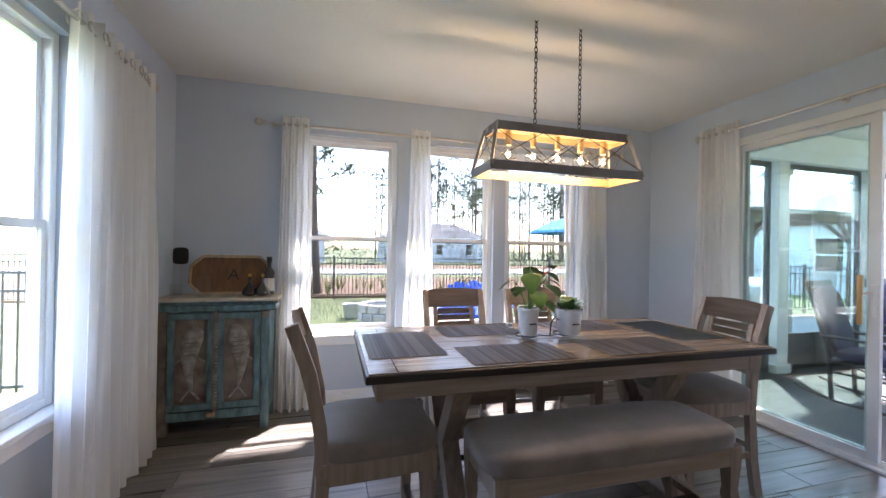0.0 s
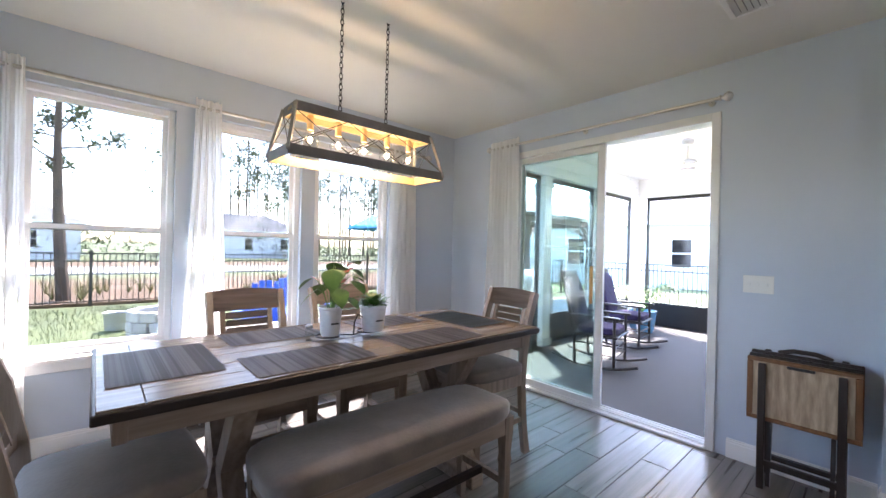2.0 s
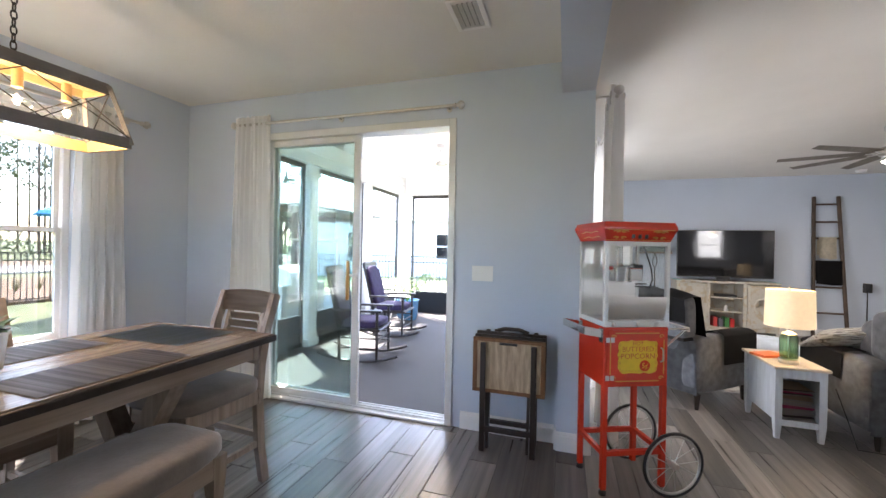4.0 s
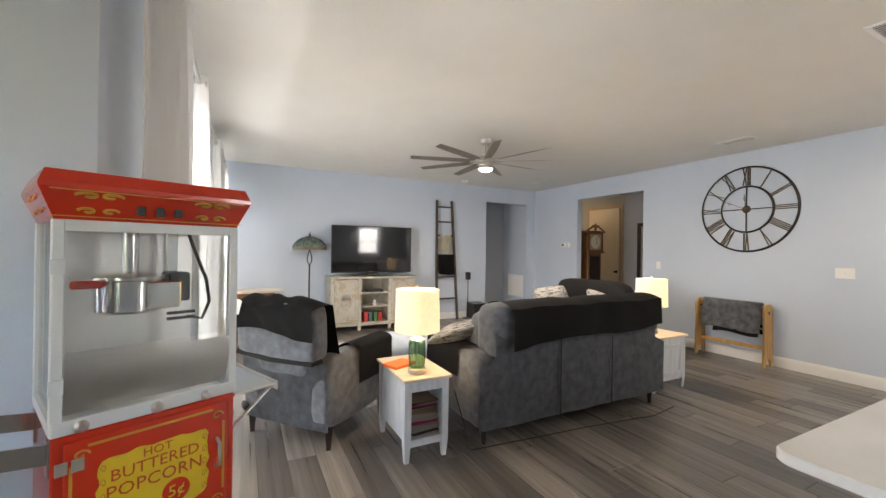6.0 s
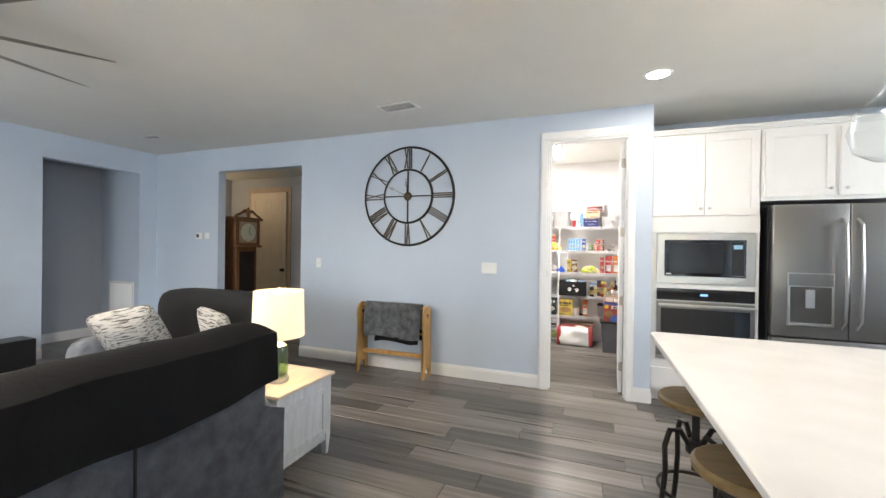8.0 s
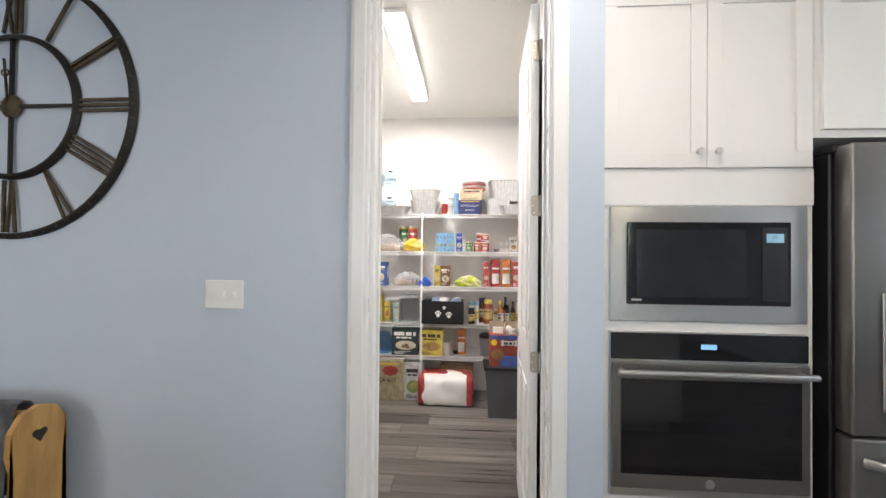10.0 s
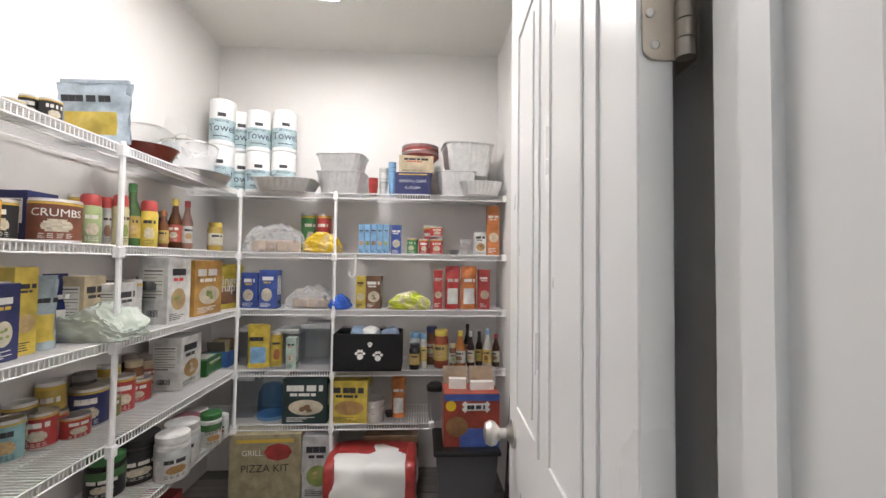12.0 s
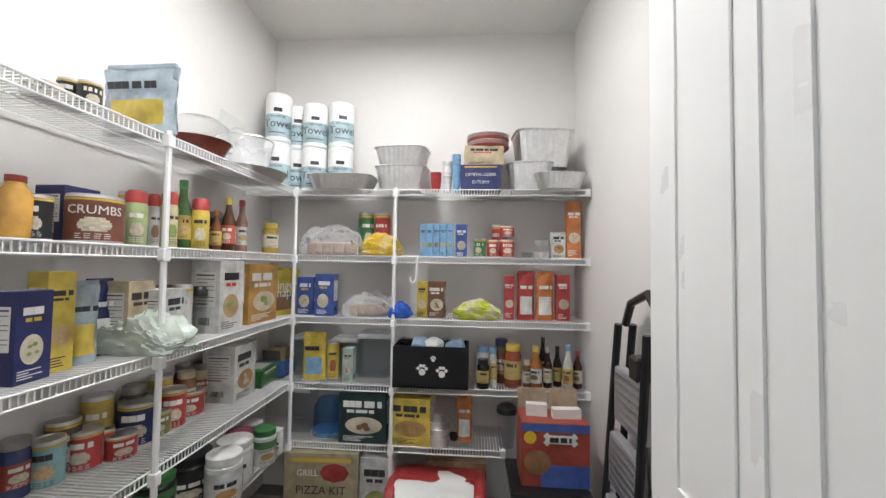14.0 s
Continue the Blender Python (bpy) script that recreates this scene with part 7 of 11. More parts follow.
# hall: clock, door, picture
def grandfather_clock():
    ob = thing("grandfather_clock", "honey oak grandfather clock with a pale dial", "clock", (7.68, -6.72, 0), -90)
    part("plinth", bx(-0.24, 0.24, -0.15, 0.15, 0.0, 0.42, 0.008), M["oak"], ob)
    part("plinth_moulding", bx(-0.255, 0.255, -0.165, 0.15, 0.42, 0.46, 0.01), M["oak"], ob)
    part("trunk", bx(-0.19, 0.19, -0.12, 0.15, 0.46, 1.36, 0.006), M["oak"], ob)
    part("trunk_door", bx(-0.14, 0.14, -0.13, -0.12, 0.52, 1.30, 0.004), M["darkwood"], ob)
    part("waist_moulding", bx(-0.255, 0.255, -0.165, 0.15, 1.36, 1.40, 0.01), M["oak"], ob)
    part("hood", bx(-0.23, 0.23, -0.145, 0.15, 1.40, 1.78, 0.006), M["oak"], ob)
    part("hood_moulding", bx(-0.265, 0.265, -0.175, 0.15, 1.78, 1.82, 0.01), M["oak"], ob)
    d = lathe(B(), [(0.135, -0.003), (0.135, 0.003)], 30); bmesh.ops.transform(d, matrix=pose(0, -0.149, 1.59, 90, 0, 0), verts=d.verts)
    part("dial_plate", bx(-0.16, 0.16, -0.1475, -0.145, 1.43, 1.75), M["tan"], ob)
    part("dial", d, plain("pale_dial", (0.62, 0.62, 0.5)), ob, "pale round dial")
    b = B()
    for a, ln in ((0.3, 0.1), (2.2, 0.07)):
        bar(b, (0, -0.154, 1.59), (ln * math.sin(a), -0.154, 1.59 + ln * math.cos(a)), 0.008, 0.003)
    part("hands_pair", b, M["black"], ob).name = "dial_pointers"
    for s in (-1, 1):
        part("pediment_scroll", sweep(B(), [(s * 0.23, -0.14, 1.83), (s * 0.14, -0.14, 1.87), (s * 0.06, -0.14, 1.93), (s * 0.04, -0.14, 1.91), (s * 0.06, -0.14, 1.895)], 0.018, 8), M["oak"], ob, smooth=True)
    part("finial", lathe(B(), [(0.02, 1.82), (0.028, 1.87), (0.018, 1.9), (0.026, 1.93), (0.004, 1.98)], 12, (0, -0.14, 0)), M["oak"], ob, smooth=True)


grandfather_clock()
pan6 = [(0.1, 0.4, 0.2, 0.8), (0.5, 0.8, 0.2, 0.8), (0.1, 0.4, 1.0, 1.85), (0.5, 0.8, 1.0, 1.85), (0.1, 0.4, 1.97, 2.3), (0.5, 0.8, 1.97, 2.3)]
panel_door("hall_door", 0.9, 2.44, "cream six-panel hall door, closed", M["hall_door"], (9.07, -8.225, 0), 180, pan6, M["iron"], False)
f = B()
for q in ((8.08, 8.165, 0, 2.45), (9.075, 9.16, 0, 2.45), (8.08, 9.16, 2.451, 2.54)):
    box(f, q[0], q[1], -8.25, -8.232, q[2], q[3], 0.003)
solo("trim_hall_door", f, mat("hall_trim", (0.45, 0.36, 0.27), 0.5), "warm wooden casing round the hall door", "trim", kind="structure")
pic = thing("hall_mirror", "tall mirror in a dark wooden frame on the hall wall", "mirror", (7.4, -8.25, 1.35))
f = B()
for q in ((-0.3, 0.3, -0.7, -0.62), (-0.3, 0.3, 0.62, 0.7), (-0.3, -0.22, -0.62, 0.62), (0.22, 0.3, -0.62, 0.62)):
    box(f, q[0], q[1], 0.0005, 0.035, q[2], q[3], 0.006)
part("frame", f, M["darkwood"], pic)
part("glass", bx(-0.22, 0.22, 0.004, 0.012, -0.62, 0.62), mat("silvered_glass", (0.8, 0.8, 0.8), 0.04, 1.0, 0, 5, bump=0), pic)
lamp("hall_ceiling_lamp", "POINT", (9.35, -7.3, 2.5), 0.3, (1.0, 0.72, 0.42), 0.08)
hl = thing("hall_light", "small frosted hall ceiling light, lit", "ceiling light", (9.35, -7.3, H))
part("base", lathe(B(), [(0.12, -0.03), (0.13, -0.001)], 24), M["nickel"], hl, smooth=True)
sh = part("shade", lathe(B(), [(0.001, -0.11), (0.07, -0.095), (0.115, -0.03)], 24, cap=False), M["shade"], hl, smooth=True)


# ---- kitchen ----
def knob_at(x, y, z, parent):
    k = lathe(B(), [(0.006, 0), (0.006, 0.012), (0.014, 0.02), (0.014, 0.026), (0.006, 0.03)], 16)
    bmesh.ops.transform(k, matrix=pose(x, y, z, -90, 0, 0), verts=k.verts)
    return part("knob", k, M["nickel"], parent, "nickel cabinet knob", True)


def cabinet_box(name, label, x0, x1, z0, z1, doors, yf=-6.28, yb=-6.895):
    ob = thing(name, label, "cabinet")
    part("body", bx(x0, x1, yb, yf, z0, z1), M["cabinet"], ob)
    for (a, c, lo, hi, kx) in doors:
        y, r = yf + 0.001, 0.06
        d = part("door", bx(a, c, y, y + 0.012, lo, hi, 0.0015), M["cabinet"], ob)
        for nm, q in (("rail", (a, c, lo, lo + r)), ("rail", (a, c, hi - r, hi)), ("stile", (a, a + r, lo + r, hi - r)), ("stile", (c - r, c, lo + r, hi - r))):
            part(nm, bx(q[0], q[1], y + 0.012, y + 0.02, q[2], q[3], 0.0012), M["cabinet"], d)
        knob_at(kx, yf + 0.021, lo + 0.06, d)
    return ob


oc = cabinet_box("oven_cabinet", "tall white shaker cabinet housing microwave and oven", 1.262, 2.096, 0.1, 2.46, [(1.275, 1.672, 1.72, 2.44, 1.64), (1.676, 2.085, 1.72, 2.44, 1.71)])
part("drawer_front", bx(1.28, 2.085, -6.279, -6.262, 0.13, 0.32, 0.003), M["cabinet"], oc)
part("toe_kick", bx(1.262, 2.096, -6.86, -6.34, 0.0, 0.1), M["cabinet"], oc)
part("filler", bx(1.262, 2.096, -6.2795, -6.272, 1.57, 1.715), M["cabinet"], oc)
fc = cabinet_box("fridge_cabinet", "white shaker wall cabinet over the refrigerator", 0.24, 1.258, 1.84, 2.46, [(0.765, 1.235, 1.87, 2.43, 0.80), (0.26, 0.735, 1.87, 2.43, 0.70)])
uc = cabinet_box("wall_cabinet", "white shaker wall cabinet", -0.6, 0.236, 1.45, 2.46, [(-0.18, 0.22, 1.47, 2.43, -0.14), (-0.58, -0.2, 1.47, 2.43, -0.24)], -6.5)
bc = cabinet_box("base_cabinet", "white shaker base cabinet", -1.1, 0.236, 0.1, 0.88, [(-0.4, 0.22, 0.13, 0.86, -0.36), (-1.08, -0.42, 0.13, 0.86, -0.46)])
part("toe_kick", bx(-1.1, 0.236, -6.86, -6.34, 0, 0.1), M["cabinet"], bc)
solo("worktop", bx(-1.12, 0.236, -6.895, -6.25, 0.881, 0.915, 0.004), M["quartz"], "white quartz worktop on the base cabinet", "worktop")
cr = thing("cabinet_crown", "white crown moulding along the cabinet tops", "moulding")
for k, (o, z0, z1) in enumerate(((0.0, 2.461, 2.475), (0.012, 2.475, 2.49), (0.025, 2.49, 2.505))):
    part("moulding_step", bx(-0.6, 2.096, -6.88, -6.262 + o, z0, z1), M["cabinet"], cr)


mw = thing("microwave", "built-in slate steel microwave with black glass", "microwave")
part("trim_frame", bx(1.29, 2.05, -6.2785, -6.262, 1.10, 1.565, 0.004), M["steel"], mw)
part("door", bx(1.36, 1.985, -6.2615, -6.252, 1.17, 1.50, 0.003), M["black_gloss"], mw)
part("window_screen", bx(1.53, 1.95, -6.2515, -6.2505, 1.2, 1.47), mat("dark_mesh_glass", (0.02, 0.022, 0.025), 0.12, bump=0), mw)
part("control_panel", bx(1.375, 1.47, -6.2515, -6.250, 1.19, 1.48), M["black"], mw)
part("display", bx(1.39, 1.455, -6.2498, -6.2490, 1.42, 1.455), mat("lcd_glow", (0.1, 0.2, 0.25), 0.3, emit=(0.5, 0.8, 1.0, 0.012), bump=0), mw)
for k in range(3):
    for j in range(4):
        part("button", bx(1.392 + k * 0.022, 1.406 + k * 0.022, -6.2498, -6.2492, 1.22 + j * 0.04, 1.235 + j * 0.04), M["black"], mw)
part("badge", bx(1.93, 1.97, -6.2498, -6.2492, 1.185, 1.193), M["steel"], mw)
ov = thing("wall_oven", "built-in slate steel wall oven with bar handle", "oven")
part("frame", bx(1.29, 2.05, -6.2785, -6.262, 0.40, 1.06, 0.004), M["steel"], ov)
part("control_panel", bx(1.295, 2.045, -6.2615, -6.252, 0.95, 1.055, 0.003), M["black_gloss"], ov)
part("display", bx(1.64, 1.7, -6.2518, -6.2510, 0.995, 1.015), mat("oven_display", (0.05, 0.1, 0.2), 0.3, emit=(0.3, 0.6, 1.0, 0.03), bump=0), ov)
dr = part("door", bx(1.295, 2.045, -6.2615, -6.245, 0.44, 0.94, 0.004), M["slate"], ov)
part("door_glass", bx(1.33, 2.01, -6.2448, -6.243, 0.50, 0.875), M["black_gloss"], dr)
part("handle", sweep(B(), [(1.305, -6.2, 0.91), (2.035, -6.2, 0.91)], 0.013, 10), M["steel"], dr, "brushed steel bar handle", True)
for x in (1.33, 2.01):
    part("handle_post", sweep(B(), [(x, -6.245, 0.91), (x, -6.2, 0.91)], 0.009, 8), M["steel"], dr)
b = lathe(B(), [(0.018, 0), (0.018, 0.002)], 20); bmesh.ops.transform(b, matrix=pose(1.67, -6.2448, 0.47, -90, 0, 0), verts=b.verts)
part("badge", b, M["steel"], dr)


def fridge():
    ob = thing("refrigerator", "slate steel French-door refrigerator with water dispenser", "refrigerator")
    part("body", bx(0.29, 1.215, -6.88, -6.26, 0.02, 1.77, 0.006), M["black"], ob)
    part("hinge_cover", bx(0.29, 1.215, -6.6, -6.24, 1.771, 1.80, 0.006), M["black"], ob)
    for x0, x1 in ((0.285, 0.704), (0.708, 1.205)):
        d = part("door", bx(x0, x1, -6.258, -6.18, 0.705, 1.795, 0.012, 3), M["slate"], ob, smooth=True)
        hx = x1 - 0.045 if x0 < 0.5 else x0 + 0.045
        h = sweep(B(), [(hx, -6.18, 0.80), (hx, -6.125, 0.86), (hx, -6.105, 1.25), (hx, -6.125, 1.62), (hx, -6.18, 1.67)], 0.018, 10, False, 0.6)
        part("handle", h, M["steel"], d, "curved steel handle", True)
        if x0 > 0.5:
            part("dispenser", bx(0.80, 1.105, -6.179, -6.172, 0.80, 1.235, 0.003), M["steel"], d)
            part("dispenser_recess", bx(0.82, 1.085, -6.1715, -6.169, 0.83, 1.12), mat("dispenser_grey", (0.06, 0.06, 0.058), 0.35), d)
            part("dispenser_panel", bx(0.81, 1.095, -6.1715, -6.166, 1.13, 1.225, 0.002), M["slate"], d)
            part("paddle", bx(0.93, 0.99, -6.169, -6.155, 0.95, 1.1, 0.003), M["steel"], d)
            part("drip_tray", bx(0.82, 1.085, -6.169, -6.15, 0.805, 0.825, 0.003), M["steel"], d)
    fz = part("freezer_drawer", bx(0.285, 1.205, -6.258, -6.18, 0.08, 0.695, 0.012, 3), M["slate"], ob, smooth=True)
    part("handle", sweep(B(), [(0.33, -6.18, 0.61), (0.36, -6.12, 0.62), (0.74, -6.10, 0.62), (1.13, -6.12, 0.62), (1.16, -6.18, 0.61)], 0.018, 10), M["steel"], fz, smooth=True)
    for x in (0.35, 1.15):
        part("foot", bx(x - 0.03, x + 0.03, -6.5, -6.3, 0, 0.02), M["black"], ob)


fridge()


def island():
    ob = thing("kitchen_island", "white kitchen island with an overhanging quartz top", "island")
    b = B()
    x0, x1, y0, y1, r = 0.95, 2.287, -4.815, -1.455, 0.045
    pts = []
    for cx, cy, a0 in ((x1 - r, y1 - r, 0), (x0 + r, y1 - r, 90), (x0 + r, y0 + r, 180), (x1 - r, y0 + r, 270)):
        pts += [(cx + r * math.cos(radians(a0 + k * 15)), cy + r * math.sin(radians(a0 + k * 15))) for k in range(7)]
    for lo, hi, ins in ((0.882, 0.912, 0.0),):
        n = len(pts)
        rows = []
        for z, e in ((lo, 0.003), (lo + 0.004, 0), (hi - 0.004, 0), (hi, 0.003)):
            mx, my = (x0 + x1) / 2, (y0 + y1) / 2
            rows.append([b.verts.new((px - e * math.copysign(1, px - mx), py - e * math.copysign(1, py - my), z)) for px, py in pts])
        for p, q in zip(rows, rows[1:]):
            for i in range(n):
                b.faces.new((p[i], p[(i + 1) % n], q[(i + 1) % n], q[i]))
        b.faces.new(rows[0][::-1]); b.faces.new(rows[-1])
    part("worktop", b, M["quartz"], ob, "white quartz worktop")
    part("body", bx(1.0, 1.92, -4.75, -1.52, 0.1, 0.882), M["cabinet"], ob)
    part("toe_kick", bx(1.06, 1.86, -4.7, -1.58, 0, 0.1), M["cabinet"], ob)
    for k in range(5):
        ya = -4.72 + k * 0.64
        f = B()
        for q in ((ya, ya + 0.62, 0.14, 0.2), (ya, ya + 0.62, 0.79, 0.85), (ya, ya + 0.06, 0.2, 0.79), (ya + 0.56, ya + 0.62, 0.2, 0.79)):
            box(f, 1.92, 1.93, *q, 0.001)
        part("panel", f, M["cabinet"], ob)


island()


def bar_stool(loc):
    ob = thing("bar_stool", "wooden-seated bar stool on a black iron base", "stool", loc, 20, "stools at the island")
    part("seat", lathe(B(), [(0.16, 0.625), (0.172, 0.635), (0.172, 0.655), (0.16, 0.665), (0.05, 0.658), (0.001, 0.656)], 32), mat("worn_olive_wood", (0.20, 0.135, 0.055), 0.45, var=0.25, scale=5, bump=0.15, stretch=(1, 6, 1)), ob, "round worn wooden seat", True)
    part("screw_post", lathe(B(), [(0.018, 0.3), (0.018, 0.62), (0.05, 0.625)], 14), M["iron"], ob, smooth=True)
    part("collar", lathe(B(), [(0.03, 0.38), (0.045, 0.39), (0.045, 0.44), (0.03, 0.45)], 16), M["iron"], ob, smooth=True)
    for k in range(4):
        a = math.pi / 2 * k
        c, s = math.cos(a), math.sin(a)
        part("leg", sweep(B(), [(r * c, r * s, z) for r, z in ((0.03, 0.42), (0.08, 0.50), (0.13, 0.50), (0.155, 0.42), (0.15, 0.30), (0.165, 0.15), (0.19, 0.01))], 0.013, 8), M["iron"], ob, smooth=True)
    part("foot_ring", sweep(B(), [(0.165 * math.cos(a), 0.165 * math.sin(a), 0.2) for a in [2 * math.pi * q / 32 for q in range(32)]], 0.009, 8, True), M["iron"], ob, smooth=True)
    return ob


s0 = bar_stool((2.12, -4.45, 0))
copy_thing(s0, pose(2.11, -3.78, 0, 0, 0, 20))
copy_thing(s0, pose(2.11, -3.1, 0, 0, 0, 20))


def pendant():
    ob = thing("pendant_light", "clear seeded glass pendant over the island, lit", "pendant", (1.48, -4.27, 0))
    part("canopy", lathe(B(), [(0.06, H - 0.025), (0.065, H - 0.001)], 24), M["nickel"], ob, smooth=True)
    part("cord", sweep(B(), [(0, 0, 2.2), (0, 0, H - 0.02)], 0.004, 6), M["nickel"], ob)
    part("cap", lathe(B(), [(0.035, 2.14), (0.035, 2.2), (0.01, 2.22)], 18), M["nickel"], ob, smooth=True)
    part("globe", lathe(B(), [(0.036, 2.15), (0.04, 2.08), (0.07, 2.04), (0.13, 1.98), (0.15, 1.9), (0.13, 1.82), (0.07, 1.78), (0.001, 1.77)], 32, cap=False), M["clear"], ob, "clear seeded glass globe", True)
    part("bulb", lathe(B(), [(0.012, 2.12), (0.03, 2.06), (0.03, 2.03), (0.006, 2.0)], 16), M["bulb"], ob, smooth=True)
    lamp("pendant_lamp", "POINT", (1.48, -4.27, 1.97), 0.2, (1.0, 0.86, 0.68), 0.04)


pendant()


# ---- porch ----
solo("porch_ceiling", bx(3.66, 8.6, 0.345, 3.9, 2.86, 2.95), mat("porch_ceiling_paint", (0.84, 0.84, 0.86), 0.6, var=0.02), "white painted porch ceiling", "ceiling", kind="structure")
solo("porch_beam_north", bx(3.66, 8.6, 3.62, 3.9, 2.5, 2.86), M["trim"], "white porch beam over the screens", "beam", kind="structure")
solo("porch_beam_east", bx(8.32, 8.6, 0.345, 3.62, 2.5, 2.86), M["trim"], "white porch beam over the screens", "beam", kind="structure")
solo("porch_house_wall", bx(3.66, 3.672, 0.345, 1.12, 0, 2.86), M["siding"], "pale siding beside the sliding door", "wall", kind="structure")
solo("porch_house_wall_b", bx(3.66, 3.672, 2.98, 4.04, 0, 2.86), M["siding"], "pale siding beside the sliding door", "wall", kind="structure")


def screen_bay(axis, a0, a1, pos, label):
    ob = thing("screen_panel", label, "screen", group="porch screens", kind="structure")

    def b(u0, u1, d, w0, w1):
        return bx(u0, u1, pos - d, pos + d, w0, w1) if axis == "x" else bx(pos - d, pos + d, u0, u1, w0, w1)
    for q in ((a0, a0 + 0.05, 0.02, -0.02, 2.5), (a1 - 0.05, a1, 0.02, -0.02, 2.5), (a0 + 0.05, a1 - 0.05, 0.02, 2.44, 2.5), (a0 + 0.05, a1 - 0.05, 0.02, 0.38, 0.44)):
        part("frame", b(*q), M["black"], ob)
    part("kick_plate", b(a0 + 0.05, a1 - 0.05, 0.006, -0.02, 0.38), M["black"], ob, "dark kick plate")
    s = part("mesh", b(a0 + 0.05, a1 - 0.05, 0.0008, 0.44, 2.44), M["mesh"], ob, "fine insect mesh")
    s.visible_shadow = False


M["mesh"] = glass("insect_screen", (0.78, 0.79, 0.79), 0.15, rough=0.4)
for a0, a1 in ((3.70, 5.1), (5.34, 6.7), (6.94, 8.22)):
    screen_bay("x", a0, a1, 3.74, "dark-framed insect screen bay with kick plate")
for a0, a1 in ((0.5, 1.9), (2.1, 3.5)):
    screen_bay("y", a0, a1, 8.46, "dark-framed insect screen bay with kick plate")
for x, y in ((5.22, 3.74), (6.82, 3.74), (8.38, 3.70), (8.46, 2.0)):
    p = thing("porch_post", "white square porch post with moulded capital", "post", (x, y, -0.02), group="porch posts")
    part("shaft", bx(-0.09, 0.09, -0.09, 0.09, 0, 2.52, 0.006), M["trim"], p)
    part("capital", bx(-0.115, 0.115, -0.115, 0.115, 2.36, 2.42, 0.008), M["trim"], p)
    part("base", bx(-0.115, 0.115, -0.115, 0.115, 0, 0.12, 0.008), M["trim"], p)


def rocking_chair(loc, rz):
    ob = thing("rocking_chair", "black wooden rocking chair with purple tufted cushions", "rocking chair", loc, rz, "rocking chairs on the porch")
    for s in (-1, 1):
        x = s * 0.26
        part("rocker", sweep(B(), [(x, -0.5 + k * 0.1, 0.02 + 0.055 * ((k - 5) / 5) ** 2 * 1.6) for k in range(11)], 0.018, 8), M["rocker"], ob, smooth=True)
        part("front_post", sweep(B(), [(x, 0.24, 0.03), (x, 0.24, 0.62)], 0.018, 8), M["rocker"], ob, smooth=True)
        part("back_post", sweep(B(), [(x, -0.22, 0.04), (x * 0.98, -0.24, 0.45), (x * 0.92, -0.42, 1.14)], 0.02, 8), M["rocker"], ob, smooth=True)
        part("armrest", bx(x - 0.04, x + 0.04, -0.3, 0.30, 0.62, 0.645, 0.008), M["rocker"], ob)
        for z in (0.18, 0.3):
            part("side_rung", sweep(B(), [(x, -0.22, z), (x, 0.24, z)], 0.009, 6), M["rocker"], ob)
    for z in (0.16, 0.27):
        part("front_rung", sweep(B(), [(-0.26, 0.24, z), (0.26, 0.24, z)], 0.010, 6), M["rocker"], ob)
    part("seat_frame", bx(-0.28, 0.28, -0.26, 0.28, 0.39, 0.42, 0.008), M["rocker"], ob)
    for z, y in ((0.5, -0.26), (1.08, -0.405)):
        part("back_rail", sweep(B(), [(-0.25, y, z), (0.25, y, z)], 0.022, 8), M["rocker"], ob, smooth=True)
    for k in range(7):
        x = -0.2 + k * 0.0667
        part("back_slat", sweep(B(), [(x, -0.26, 0.5), (x, -0.405, 1.08)], 0.009, 6), M["rocker"], ob)
    part("head_rail", bx(-0.24, 0.24, -0.43, -0.40, 1.08, 1.16, 0.01), M["rocker"], ob)
    b = B(); pillow(b, -0.25, 0.25, -0.22, 0.26, 0.42, 0.51, 0.5, 10)
    for v in b.verts:
        v.co.z -= 0.012 * max(0, math.cos(v.co.x * 38) * math.cos(v.co.y * 38))
    part("seat_cushion", b, M["navy"], ob, "purple tufted seat cushion", True)
    b = B(); pillow(b, -0.23, 0.23, -0.05, 0.05, 0, 0.58, 0.4, 10)
    for v in b.verts:
        v.co.y += 0.014 * max(0, math.cos(v.co.x * 38) * math.cos(v.co.z * 34)) * (-1 if v.co.y > 0 else 1)
    part("back_cushion", b, M["navy"], ob, "purple tufted back cushion", True, m=pose(0, -0.235, 0.5, 14, 0, 0))
    return ob


r1 = rocking_chair((5.0, 2.72, -0.02), 190)
copy_thing(r1, pose(6.35, 2.95, -0.02, 0, 0, 186))
copy_thing(r1, pose(7.85, 1.25, -0.02, 0, 0, 75))
solo("doormat", bx(3.75, 4.3, 1.30, 2.15, -0.019, -0.008, 0.003), M["mat_cloth"], "grey-brown doormat on the porch floor", "doormat")


